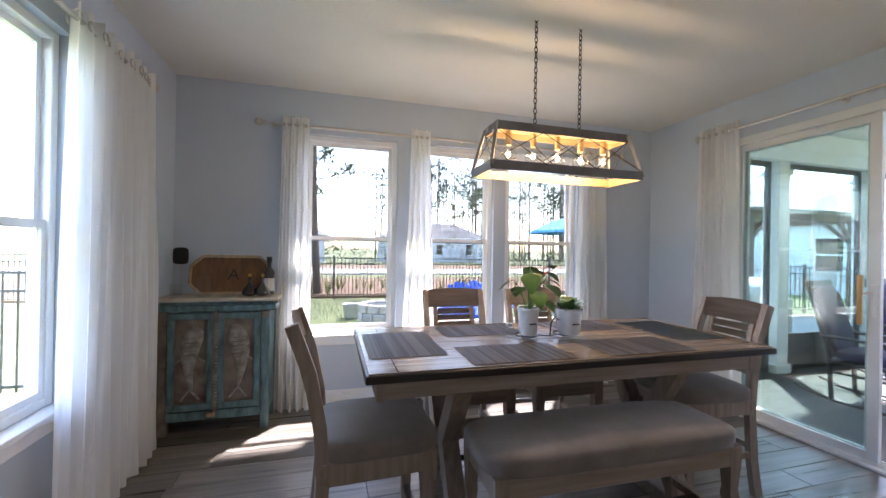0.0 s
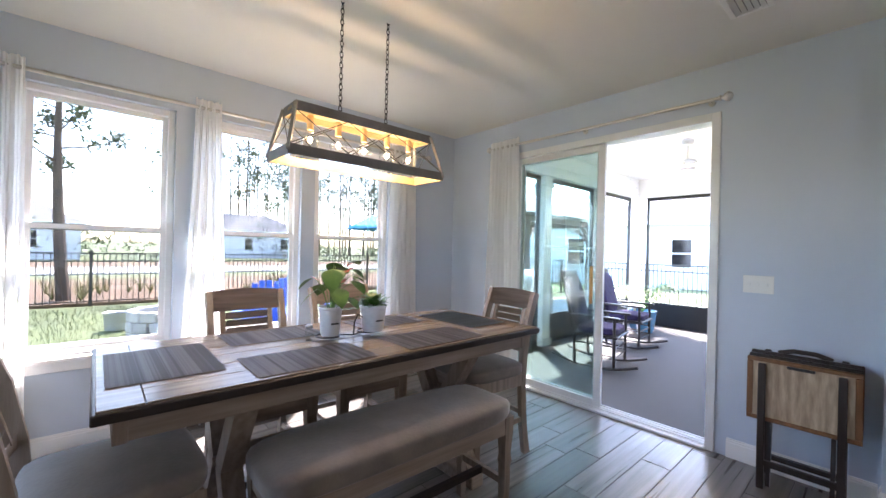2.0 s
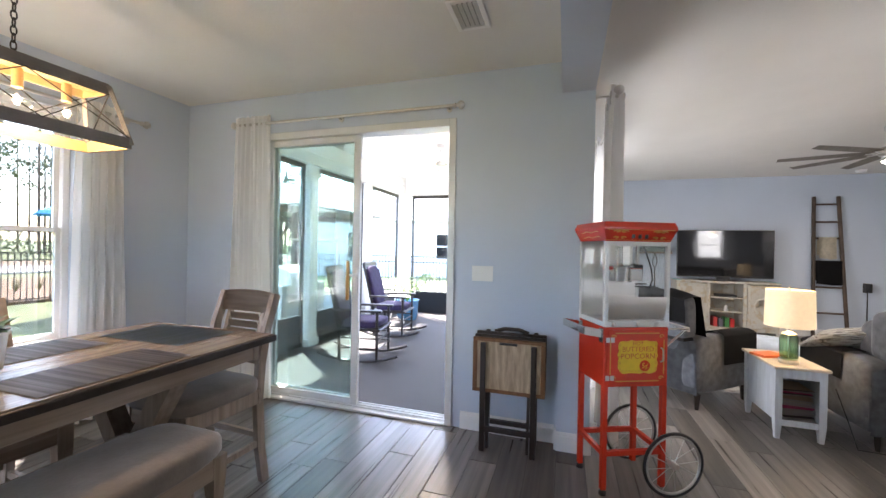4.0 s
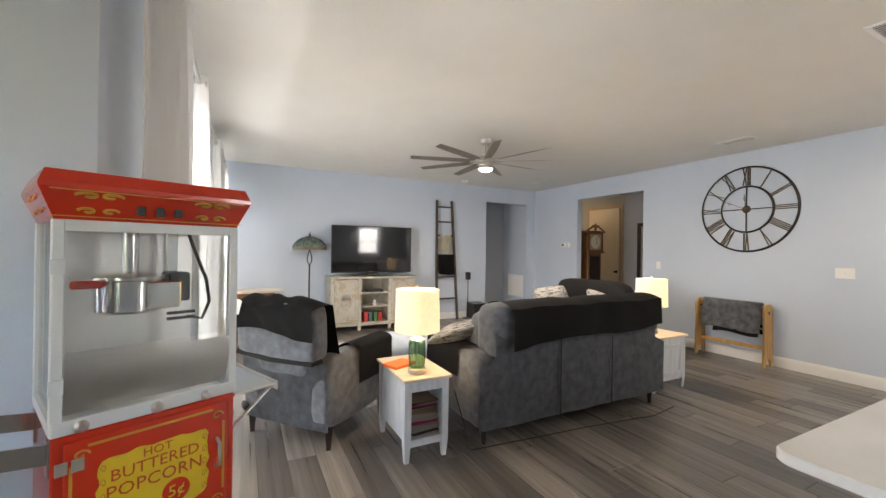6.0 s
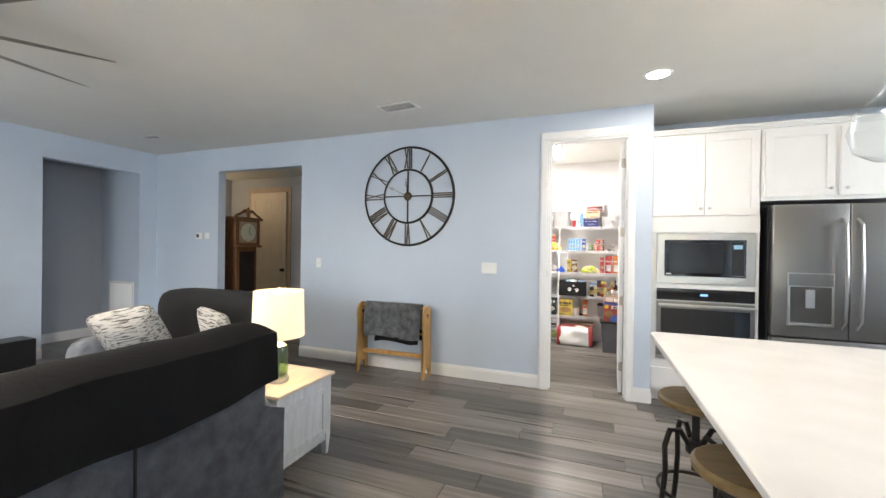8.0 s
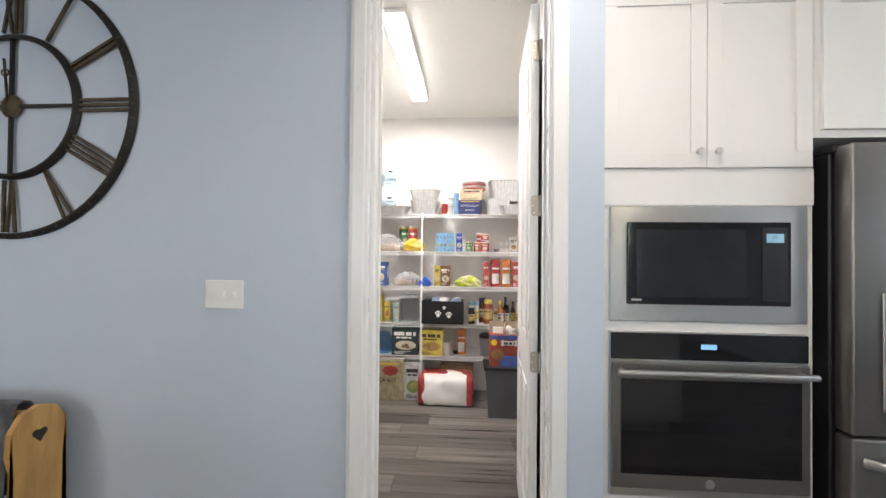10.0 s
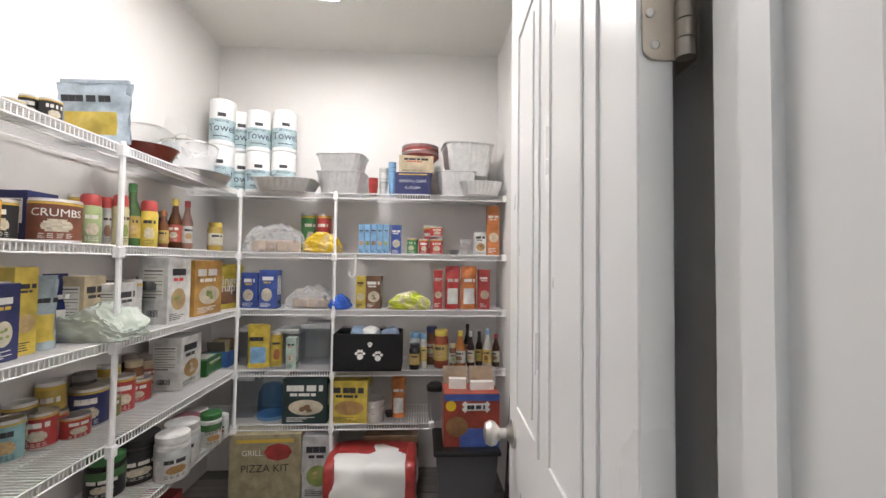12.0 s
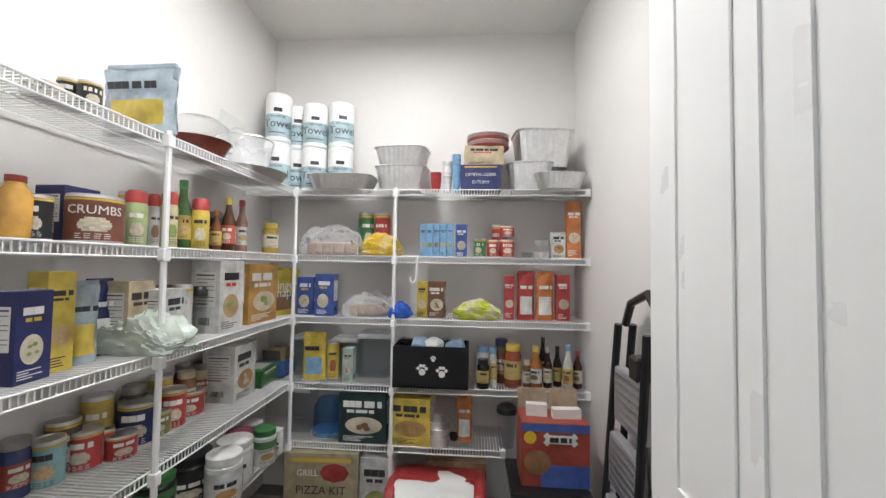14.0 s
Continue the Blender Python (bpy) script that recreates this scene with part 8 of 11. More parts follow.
def porch_plant():
    ob = thing("palm_in_pot", "blue glazed pot with an arching palm", "potted plant", (7.55, 3.2, -0.02))
    part("pot", lathe(B(), [(0.16, 0), (0.2, 0.1), (0.22, 0.38), (0.24, 0.40), (0.21, 0.40), (0.2, 0.36), (0.001, 0.35)], 26, cap=False), mat("blue_glaze", (0.08, 0.22, 0.36), 0.2, var=0.2, scale=6), ob, smooth=True)
    rng = random.Random(9)
    b, st = B(), B()
    for k in range(22):
        a = rng.random() * 6.28
        L, up = 0.5 + 0.3 * rng.random(), 0.6 + 0.35 * rng.random()
        pts = [Vector((math.cos(a) * L * t, math.sin(a) * L * t, 0.36 + up * (1.6 * t - t * t * 1.0))) for t in np.linspace(0, 1, 9)]
        sweep(st, pts, 0.004, 4)
        for i in range(2, 9):
            for s in (-1, 1):
                d = Vector((-math.sin(a) * s, math.cos(a) * s, -0.25)) * 0.14 + Vector((math.cos(a), math.sin(a), 0)) * 0.08
                leaf_mesh(b, pts[i], pts[i] + d, 0.012, 0.02, False)
    part("stems", st, M["leaf"], ob)
    part("fronds", b, mat("palm_frond", (0.16, 0.26, 0.05), 0.5, var=0.3, scale=9, col2=(0.3, 0.36, 0.08)), ob)


porch_plant()
pt = thing("porch_side_table", "small round white porch table", "side table", (7.25, 3.25, -0.02))
part("top", lathe(B(), [(0.2, 0.48), (0.2, 0.5)], 24), M["white"], pt)
for k in range(3):
    a = 2.1 * k
    part("leg", sweep(B(), [(0.06 * math.cos(a), 0.06 * math.sin(a), 0.48), (0.17 * math.cos(a), 0.17 * math.sin(a), 0)], 0.012, 6), M["white"], pt)
pf = ceiling_fan((5.9, 2.05, 2.86), 5, 0.65, "white porch ceiling fan with a lit bowl light", False, 0.5, 0.34)
lamp("porch_fan_light", "POINT", (5.9, 2.05, 2.38), 2, (1.0, 0.8, 0.5), 0.1)


# ---- outdoors ----
g = sheet(B(), 60, 60, lambda u, v: ((u - 0.5) * 3000 * abs(u - 0.5) * 2 + 2, (v - 0.5) * 3000 * abs(v - 0.5) * 2 + 2, -0.16 + 0.02 * math.sin(u * 40) * math.sin(v * 33)))
solo("ground", g, M["lawn"], "green lawn running out to the horizon", "lawn", kind="structure")
solo("patio", bx(3.0, 12.0, 3.95, 7.2, -0.2, -0.10), M["patio"], "pale concrete patio beside the porch", "patio", kind="structure")
solo("bed", bx(-25, 40, 12.8, 20.5, -0.2, -0.09), M["straw"], "brown pine straw planting bed", "ground", kind="structure")
solo("road", bx(-60, 80, 24.0, 29.5, -0.2, -0.08), M["road"], "pale road beyond the fence", "road", kind="structure")
solo("verge", bx(-60, 80, 29.6, 36, -0.2, -0.075), M["straw"], "dry verge beyond the road", "ground", kind="structure")


def fence(label, p, q, h=1.25, gap=0.11):
    p, q = Vector((*p, -0.14)), Vector((*q, -0.14))
    ob = thing("fence", label, "fence")
    n = int((q - p).length / gap)
    pk = B()
    for k in range(n + 1):
        c = p.lerp(q, k / n)
        if k % 22 == 0:
            part("post", bx(c.x - 0.03, c.x + 0.03, c.y - 0.03, c.y + 0.03, c.z, c.z + h + 0.06), M["black"], ob)
        else:
            box(pk, c.x - 0.008, c.x + 0.008, c.y - 0.008, c.y + 0.008, c.z + 0.06, c.z + h)
    part("pickets", pk, M["black"], ob)["kind"] = "stuff"
    for z in (0.12, h - 0.2, h - 0.02):
        b = B(); bar(b, p + Vector((0, 0, z)), q + Vector((0, 0, z)), 0.03, 0.03); part("rail", b, M["black"], ob)


fence("black metal picket fence along the back lawn", (-12, 12.5), (12.3, 12.5))
fence("black metal picket fence along the side lawn", (12.3, -2), (12.3, 12.4))
fence("black metal picket fence joining the house corner", (-9, 5.1), (-1.4, 5.1), 1.25, 0.12)


def clump(b, c, r, rng, n, size):
    """A clump of small leaf blades."""
    for k in range(n):
        d = Vector((rng.gauss(0, 1), rng.gauss(0, 1), rng.gauss(0, 0.8)))
        d = d.normalized() * r * rng.random() ** 0.5
        p = c + d
        t = Vector((rng.gauss(0, 1), rng.gauss(0, 1), rng.gauss(0.4, 0.7))).normalized() * size
        s = t.cross(Vector((rng.gauss(0, 1), rng.gauss(0, 1), 1))).normalized() * size * 0.16
        b.faces.new([b.verts.new(x) for x in (p - s, p + t * 0.6 + s * 0.3, p + t, p + s)])


def pine(loc, h, label, seed, dense=1.0, first=0.45):
    rng = random.Random(seed)
    ob = thing("pine_tree", label, "tree", loc, rng.uniform(0, 360))
    tr, lv = B(), B()
    lean = rng.uniform(-0.02, 0.02)
    P = lambda t: Vector((lean * h * t, 0.02 * h * math.sin(t * 3), h * t))
    sweep(tr, [P(t) for t in np.linspace(0, 1, 9)], [0.018 * h * (1 - 0.88 * t) for t in np.linspace(0, 1, 9)], 8)
    for k in range(int(20 * dense)):
        t = first + (1 - first) * (k + rng.random()) / (20 * dense)
        a = k * 2.4 + rng.random()
        L = h * 0.22 * (1.15 - t) ** 0.6 * (0.6 + 0.6 * rng.random())
        s = P(t)
        pts = [s + Vector((math.cos(a) * L * u, math.sin(a) * L * u, L * (0.15 * u + 0.25 * u * u))) for u in (0, 0.35, 0.7, 1)]
        sweep(tr, pts, [0.005 * h * (1.2 - t), 0.004 * h * (1.1 - t), 0.0025 * h * (1.1 - t), 0.001 * h], 5)
        for u in (0.55, 0.75, 0.9, 1.0):
            c = s + Vector((math.cos(a) * L * u, math.sin(a) * L * u, L * (0.15 * u + 0.25 * u * u)))
            clump(lv, c + Vector((rng.gauss(0, 0.03), rng.gauss(0, 0.03), 0)) * h * 0.3, 0.032 * h, rng, 34, 0.03 * h)
    part("trunk", tr, M["bark"], ob)
    part("crown", lv, M["needle"], ob)
    return ob


pine((-0.35, 13.6, -0.1), 7.6, "young pine with sparse tufted branches behind the fence", 4, 1.0, 0.4)
pine((-6.5, 17.0, -0.1), 7.0, "young pine with sparse tufted branches", 8)
rng = random.Random(31)
wood_t, wood_l = B(), B()
for k in range(110):
    x, y = rng.uniform(7, 75), rng.uniform(46, 75)
    h = rng.uniform(13, 22)
    sweep(wood_t, [(x, y, -0.1), (x + rng.uniform(-0.3, 0.3), y, h)], [0.16, 0.05], 5)
    for j in range(16):
        t = rng.uniform(0.45, 1.0)
        c = Vector((x + rng.gauss(0, 1.3), y + rng.gauss(0, 1.3), h * t))
        clump(wood_l, c, 0.9, rng, 16, 0.75)
for k in range(90):
    c = Vector((rng.uniform(-40, 75), rng.uniform(38, 60), rng.uniform(0.3, 1.8)))
    clump(wood_l, c, 1.7, rng, 60, 0.6)
ww = thing("woods", "distant stand of tall thin pines", "woods", kind="stuff")
part("trunks", wood_t, M["bark"], ww); part("foliage", wood_l, M["needle"], ww)
gr_ = B()
for k in range(70):
    x, y = rng.uniform(-8, 11), rng.uniform(13.2, 16.0)
    for j in range(34):
        a, l = rng.random() * 6.28, 0.3 + 0.35 * rng.random()
        d = Vector((math.cos(a) * 0.25, math.sin(a) * 0.25, l))
        s = Vector((-math.sin(a), math.cos(a), 0)) * 0.008
        p = Vector((x, y, -0.09))
        gr_.faces.new([gr_.verts.new(q) for q in (p - s, p + s, p + d)])
solo("ornamental_grass", gr_, mat("dry_grass_blades", (0.30, 0.24, 0.10), 0.9, var=0.3, scale=5, col2=(0.2, 0.24, 0.07)), "tufts of dry ornamental grass by the fence", "grass", kind="stuff")
bl = B()
for k in range(9000):
    x, y = rng.uniform(-4, 4), rng.uniform(4.1, 12.4)
    a = rng.random() * 6.28
    p = Vector((x, y, -0.165)); s = Vector((math.cos(a), math.sin(a), 0)) * 0.006
    bl.faces.new([bl.verts.new(q) for q in (p - s, p + s, p + Vector((rng.gauss(0, 0.015), rng.gauss(0, 0.015), 0.05 + 0.04 * rng.random())))])
solo("grass_blades", bl, M["lawn"], "short mown grass blades of the lawn", "grass", kind="stuff")


def house(loc, rz, w, d, h, label):
    ob = thing("house", label, "house", loc, rz)
    wl = part("wall", bx(-w / 2, w / 2, -d / 2, d / 2, 0, h), M["siding"], ob)
    for k in range(int(h / 0.2)):
        z = 0.2 * k
        b = B()
        box(b, -w / 2 - 0.012, w / 2 + 0.012, -d / 2 - 0.012, -d / 2, z, z + 0.02)
        part("siding_board", b, M["siding"], wl)
    b = B()
    e, rh = 0.45, w * 0.16
    vs = [b.verts.new(p) for p in ((-w / 2 - e, -d / 2 - e, h), (w / 2 + e, -d / 2 - e, h), (w / 2 + e, d / 2 + e, h), (-w / 2 - e, d / 2 + e, h), (-w / 2 + d / 2, 0, h + rh), (w / 2 - d / 2, 0, h + rh))]
    for q in ((0, 1, 5, 4), (1, 2, 5), (2, 3, 4, 5), (3, 0, 4), (3, 2, 1, 0)):
        b.faces.new([vs[i] for i in q])
    part("roof", b, M["shingle"], ob)
    part("fascia", bx(-w / 2 - e, w / 2 + e, -d / 2 - e - 0.03, -d / 2 - e, h - 0.02, h + 0.14), M["trim"], ob)
    for x in (-w * 0.3, 0.05 * w, w * 0.32):
        wd = part("window", bx(x - 0.45, x + 0.45, -d / 2 - 0.03, -d / 2, 0.9, 2.3), M["trim"], ob)
        part("pane", bx(x - 0.38, x + 0.38, -d / 2 - 0.034, -d / 2 - 0.031, 0.97, 1.57), M["black_gloss"], wd)
        part("pane", bx(x - 0.38, x + 0.38, -d / 2 - 0.034, -d / 2 - 0.031, 1.63, 2.23), M["black_gloss"], wd)
    return ob


house((23.5, 8.5, -0.15), -68, 13, 8, 2.9, "pale sided single-storey neighbour house with hip roof")
house((-9, 47, -0.15), 5, 16, 8, 2.9, "grey distant single-storey house with hip roof")
house((13, 52, -0.15), -8, 14, 8, 2.9, "grey distant single-storey house with hip roof")
house((-32, 26, -0.15), 55, 15, 9, 2.9, "pale distant single-storey house with hip roof")


def gazebo():
    ob = thing("gazebo", "brown timber gazebo with a hip roof", "gazebo", (10.2, 8.2, -0.12))
    for x in (-1.7, 1.7):
        for y in (-1.7, 1.7):
            part("post", bx(x - 0.09, x + 0.09, y - 0.09, y + 0.09, 0, 2.3), M["brown"], ob)
            for dx, dy in ((-math.copysign(1, x), 0), (0, -math.copysign(1, y))):
                b = B(); bar(b, (x, y, 1.75), (x + 0.55 * dx, y + 0.55 * dy, 2.28), 0.08, 0.08); part("brace", b, M["brown"], ob)
    for y in (-1.7, 1.7):
        part("beam", bx(-2.0, 2.0, y - 0.06, y + 0.06, 2.3, 2.48), M["brown"], ob)
    for x in (-1.7, 1.7):
        part("beam", bx(x - 0.06, x + 0.06, -1.64, 1.64, 2.3, 2.48), M["brown"], ob)
    b = B()
    vs = [b.verts.new(p) for p in ((-2.3, -2.3, 2.45), (2.3, -2.3, 2.45), (2.3, 2.3, 2.45), (-2.3, 2.3, 2.45), (0, 0, 3.35))]
    for q in ((0, 1, 4), (1, 2, 4), (2, 3, 4), (3, 0, 4), (3, 2, 1, 0)):
        b.faces.new([vs[i] for i in q])
    part("roof", b, M["shingle"], ob)


gazebo()
gl_ = thing("gas_grill", "grey steel gas grill on a cart", "grill", (6.1, 4.7, -0.1))
part("cart", bx(-0.55, 0.55, -0.25, 0.25, 0.12, 0.85, 0.01), M["galv"], gl_)
part("hood", lathe(B(), [(0.25, -0.36), (0.27, -0.34), (0.27, 0.34), (0.25, 0.36)], 20), M["steel"], gl_, smooth=True, m=pose(0, 0, 0.88, 0, 90, 0))
for x in (-0.5, 0.5):
    part("wheel", lathe(B(), [(0.08, -0.02), (0.08, 0.02)], 16), M["black"], gl_, m=pose(x, 0, 0.08, 90, 0, 0))


def adirondack(loc, rz):
    ob = thing("adirondack_chair", "bright blue slatted garden chair", "garden chair", loc, rz, "blue garden chairs")
    for k in range(6):
        x = -0.25 + k * 0.1
        b = B(); box(b, x - 0.042, x + 0.042, 0, 0.02, 0, 0.78 - 0.012 * (k - 2.5) ** 2 * 2, 0.006, 1, pose(0, -0.2, 0.26, 22, 0, 0)); part("back_slat", b, M["blue_plastic"], ob)
    for k in range(5):
        part("seat_slat", bx(-0.27, 0.27, -0.18 + k * 0.12, -0.07 + k * 0.12, 0.28 + 0.02 * k, 0.30 + 0.02 * k), M["blue_plastic"], ob)
    for s in (-1, 1):
        part("armrest", bx(s * 0.34 - 0.06, s * 0.34 + 0.06, -0.3, 0.45, 0.56, 0.58, 0.006), M["blue_plastic"], ob)
        part("front_leg", bx(s * 0.3 - 0.02, s * 0.3 + 0.02, 0.34, 0.43, 0, 0.56), M["blue_plastic"], ob)
        b = B(); bar(b, (s * 0.3, 0.4, 0.32), (s * 0.3, -0.5, 0.02), 0.03, 0.1); part("rear_leg", b, M["blue_plastic"], ob)
    return ob


a1 = adirondack((2.05, 6.3, -0.15), 160)
copy_thing(a1, pose(2.75, 6.6, -0.15, 0, 0, 200))
um = thing("garden_umbrella", "blue canvas garden umbrella on a pole", "umbrella", (6.6, 10.0, -0.15))
part("pole", sweep(B(), [(0, 0, 0), (0, 0, 2.5)], 0.025, 8), M["trim"], um)
part("canopy", lathe(B(), [(1.25, 2.05), (1.2, 2.12), (0.6, 2.4), (0.001, 2.55)], 8, cap=False), M["umbrella"], um)
part("base", lathe(B(), [(0.25, 0), (0.25, 0.08)], 16), M["black"], um)
tb2 = thing("planter_tub", "galvanised metal planter tub on the lawn", "planter", (0.52, 9.2, -0.15))
part("tub", lathe(B(), [(0.16, 0), (0.19, 0.28), (0.2, 0.3), (0.17, 0.28), (0.15, 0.02)], 22, cap=False), M["galv"], tb2, smooth=True)
part("soil", lathe(B(), [(0.17, 0.2), (0.001, 0.22)], 16, cap=False), M["soil"], tb2)
fp = thing("block_fire_pit", "ring of pale stone blocks on the lawn", "fire pit", (1.05, 8.0, -0.15))
for j in range(3):
    for k in range(12):
        a = 2 * math.pi * (k + 0.5 * (j % 2)) / 12
        b = bx(-0.1, 0.1, -0.06, 0.06, 0, 0.155, 0.012)
        part("block", b, M["block"], fp, m=pose(0.4 * math.cos(a), 0.4 * math.sin(a), j * 0.16, 0, 0, math.degrees(a) + 90))
bt = thing("bistro_set", "grey metal patio table beside the porch", "patio table", (4.6, 5.0, -0.1))
part("top", lathe(B(), [(0.4, 0.7), (0.4, 0.73)], 24), M["galv"], bt)
part("stem", sweep(B(), [(0, 0, 0), (0, 0, 0.7)], 0.03, 8), M["galv"], bt)
part("base", lathe(B(), [(0.25, 0), (0.2, 0.03)], 20), M["galv"], bt)


# ---- pantry ----
SITE = pose(-0.13, -0.10, 0)  # origin of the pantry


def wire_shelf(name, x0, x1, y0, y1, z, front, label):
    """Ventilated wire shelf; front: 'y+' or 'x-' is the side with the lip."""
    ob = thing(name, label, "wire shelf", group="wire shelves")
    b = B()
    if front == "y+":
        n = int((x1 - x0) / 0.0150)
        for k in range(n + 1):
            x = x0 + (x1 - x0) * k / n
            box(b, x - 0.0016, x + 0.0016, y0, y1, z - 0.003, z)
        part("wire_deck", b, M["wire"], ob)["kind"] = "stuff"
        lip = B()
        for k in range(n + 1):
            x = x0 + (x1 - x0) * k / n
            box(lip, x - 0.0016, x + 0.0016, y1 - 0.003, y1, z - 0.032, z)
        part("wire_lip", lip, M["wire"], ob)["kind"] = "stuff"
        for yy, zz in ((y0 + 0.01, z - 0.004), ((y0 + y1) / 2, z - 0.004), (y1 + 0.001, z - 0.002), (y1 + 0.001, z - 0.032)):
            part("rail_wire", sweep(B(), [(x0, yy, zz), (x1, yy, zz)], 0.0032, 6), M["wire"], ob)
        for x in (x0, x1):
            part("end_clip", bx(x - 0.012, x + 0.012, y1 - 0.02, y1 + 0.006, z - 0.036, z + 0.004, 0.002), M["white"], ob)
    else:
        n = int((y1 - y0) / 0.0150)
        for k in range(n + 1):
            y = y0 + (y1 - y0) * k / n
            box(b, x0, x1, y - 0.0016, y + 0.0016, z - 0.003, z)
        part("wire_deck", b, M["wire"], ob)["kind"] = "stuff"
        lip = B()
        for k in range(n + 1):
            y = y0 + (y1 - y0) * k / n
            box(lip, x0, x0 + 0.003, y - 0.0016, y + 0.0016, z - 0.032, z)
        part("wire_lip", lip, M["wire"], ob)["kind"] = "stuff"
        for xx, zz in ((x1 - 0.01, z - 0.004), ((x0 + x1) / 2, z - 0.004), (x0 - 0.001, z - 0.002), (x0 - 0.001, z - 0.032)):
            part("rail_wire", sweep(B(), [(xx, y0, zz), (xx, y1, zz)], 0.0032, 6), M["wire"], ob)
    return ob


def goods(name, label, cat, loc, rz=0.0, group=""):
    place = " on the pantry floor" if loc[2] < 0.01 else " on the pantry shelf"
    return thing(name, label if "floor" in label or len(label.split()) > 7 else label + place, cat, loc, rz, group)


DECK = (1.732, 1.382, 1.057, 0.714, 0.412)
for i, z in enumerate(DECK):
    wire_shelf("wire_shelf", 2.205 if i < 4 else 2.62, 4.02, -8.475, -8.165, z, "y+", "white wire shelf along the pantry back wall")
    wire_shelf("wire_shelf", 3.735, 4.025, -8.16, -6.36, z, "x-", "white wire shelf along the pantry side wall")
for x, y in ((3.19, -8.158), (3.722, -8.152), (3.722, -7.275), (3.722, -6.42)):
    p = thing("shelf_post", "white shelf support post with clips", "shelf post", (x, y, 0), 0, "shelf posts")
    part("pole", sweep(B(), [(0, 0, 0), (0, 0, 1.74)], 0.0095, 8), M["wire"], p, smooth=True)
    for z in DECK:
        part("clip", bx(-0.013, 0.013, -0.014, 0.014, z - 0.045, z - 0.005, 0.003), M["wire"], p)
hk = thing("shelf_hook", "white plastic hook hanging from a shelf", "hook", (3.07, -8.155, 1.382))
part("hook", sweep(B(), [(0, 0.004, 0), (0, 0.006, -0.10), (0.004, 0.008, -0.125), (0.02, 0.008, -0.138), (0.034, 0.008, -0.125), (0.034, 0.008, -0.105)], 0.006, 8), M["white"], hk, smooth=True)
M["yellow_film"] = mat("yellow_snack_film", (0.70, 0.48, 0.03), 0.25, var=0.1, scale=16, col2=(0.68, 0.52, 0.22), bump=0.3, fine=30, mask=(0.48, 0.6))
M["lime"] = mat("lime_snack_film", (0.50, 0.58, 0.05), 0.25, var=0.1, scale=14, col2=(0.62, 0.58, 0.36), bump=0.3, fine=30, mask=(0.45, 0.55))
M["plastic_green"] = mat("pale_green_plastic_bag", (0.62, 0.70, 0.62), 0.2, var=0.1, scale=12, bump=0.6, fine=18, alpha=0.62)
COLOURS = {}


def colour(c, rough=0.42):
    k = (tuple(round(v, 3) for v in c), rough)
    if k not in COLOURS:
        g = sum(c) / 3
        c = [(v * 0.84 + g * 0.16) * 0.82 for v in c]
        COLOURS[k] = mat(f"packaging_{len(COLOURS)}", c, rough, var=0.28, scale=16, bump=0.05, fine=45)
    return COLOURS[k]


INK = [plain("ink_white", (0.75, 0.74, 0.7)), plain("ink_dark", (0.03, 0.03, 0.035)), plain("ink_red", (0.5, 0.03, 0.03)), plain("ink_gold", (0.6, 0.4, 0.06))]
GOODS = random.Random(21)
FOOD = [colour(c) for c in ((0.55, 0.30, 0.08), (0.62, 0.42, 0.16), (0.45, 0.12, 0.04), (0.30, 0.40, 0.08), (0.70, 0.62, 0.45), (0.25, 0.12, 0.05))]


def letters(b, w, h, rng, at=(0, 0), bold=0.34):
    """A printed line too small to read: plain bars as long as words."""
    x = -w / 2
    while x < w / 2 - h * 0.4:
        x1 = min(x + h * rng.uniform(1.2, 3.0), w / 2)
        n = max(1, int((x1 - x) / (h * 0.8)))
        for q in range(n):
            box(b, at[0] + x + (x1 - x) * q / n, at[0] + x + (x1 - x) * (q + 0.97) / n, -0.0005, 0, at[1] - h * (0.28 + bold * 0.3), at[1] + h * (0.28 + bold * 0.3))
        x = x1 + h * 0.35


def oval(b, cx, cz, rx, rz_, depth=0.0005, n=20):
    fr = [b.verts.new((cx + rx * math.cos(2 * math.pi * k / n), -depth, cz + rz_ * math.sin(2 * math.pi * k / n))) for k in range(n)]
    b.faces.new(fr)


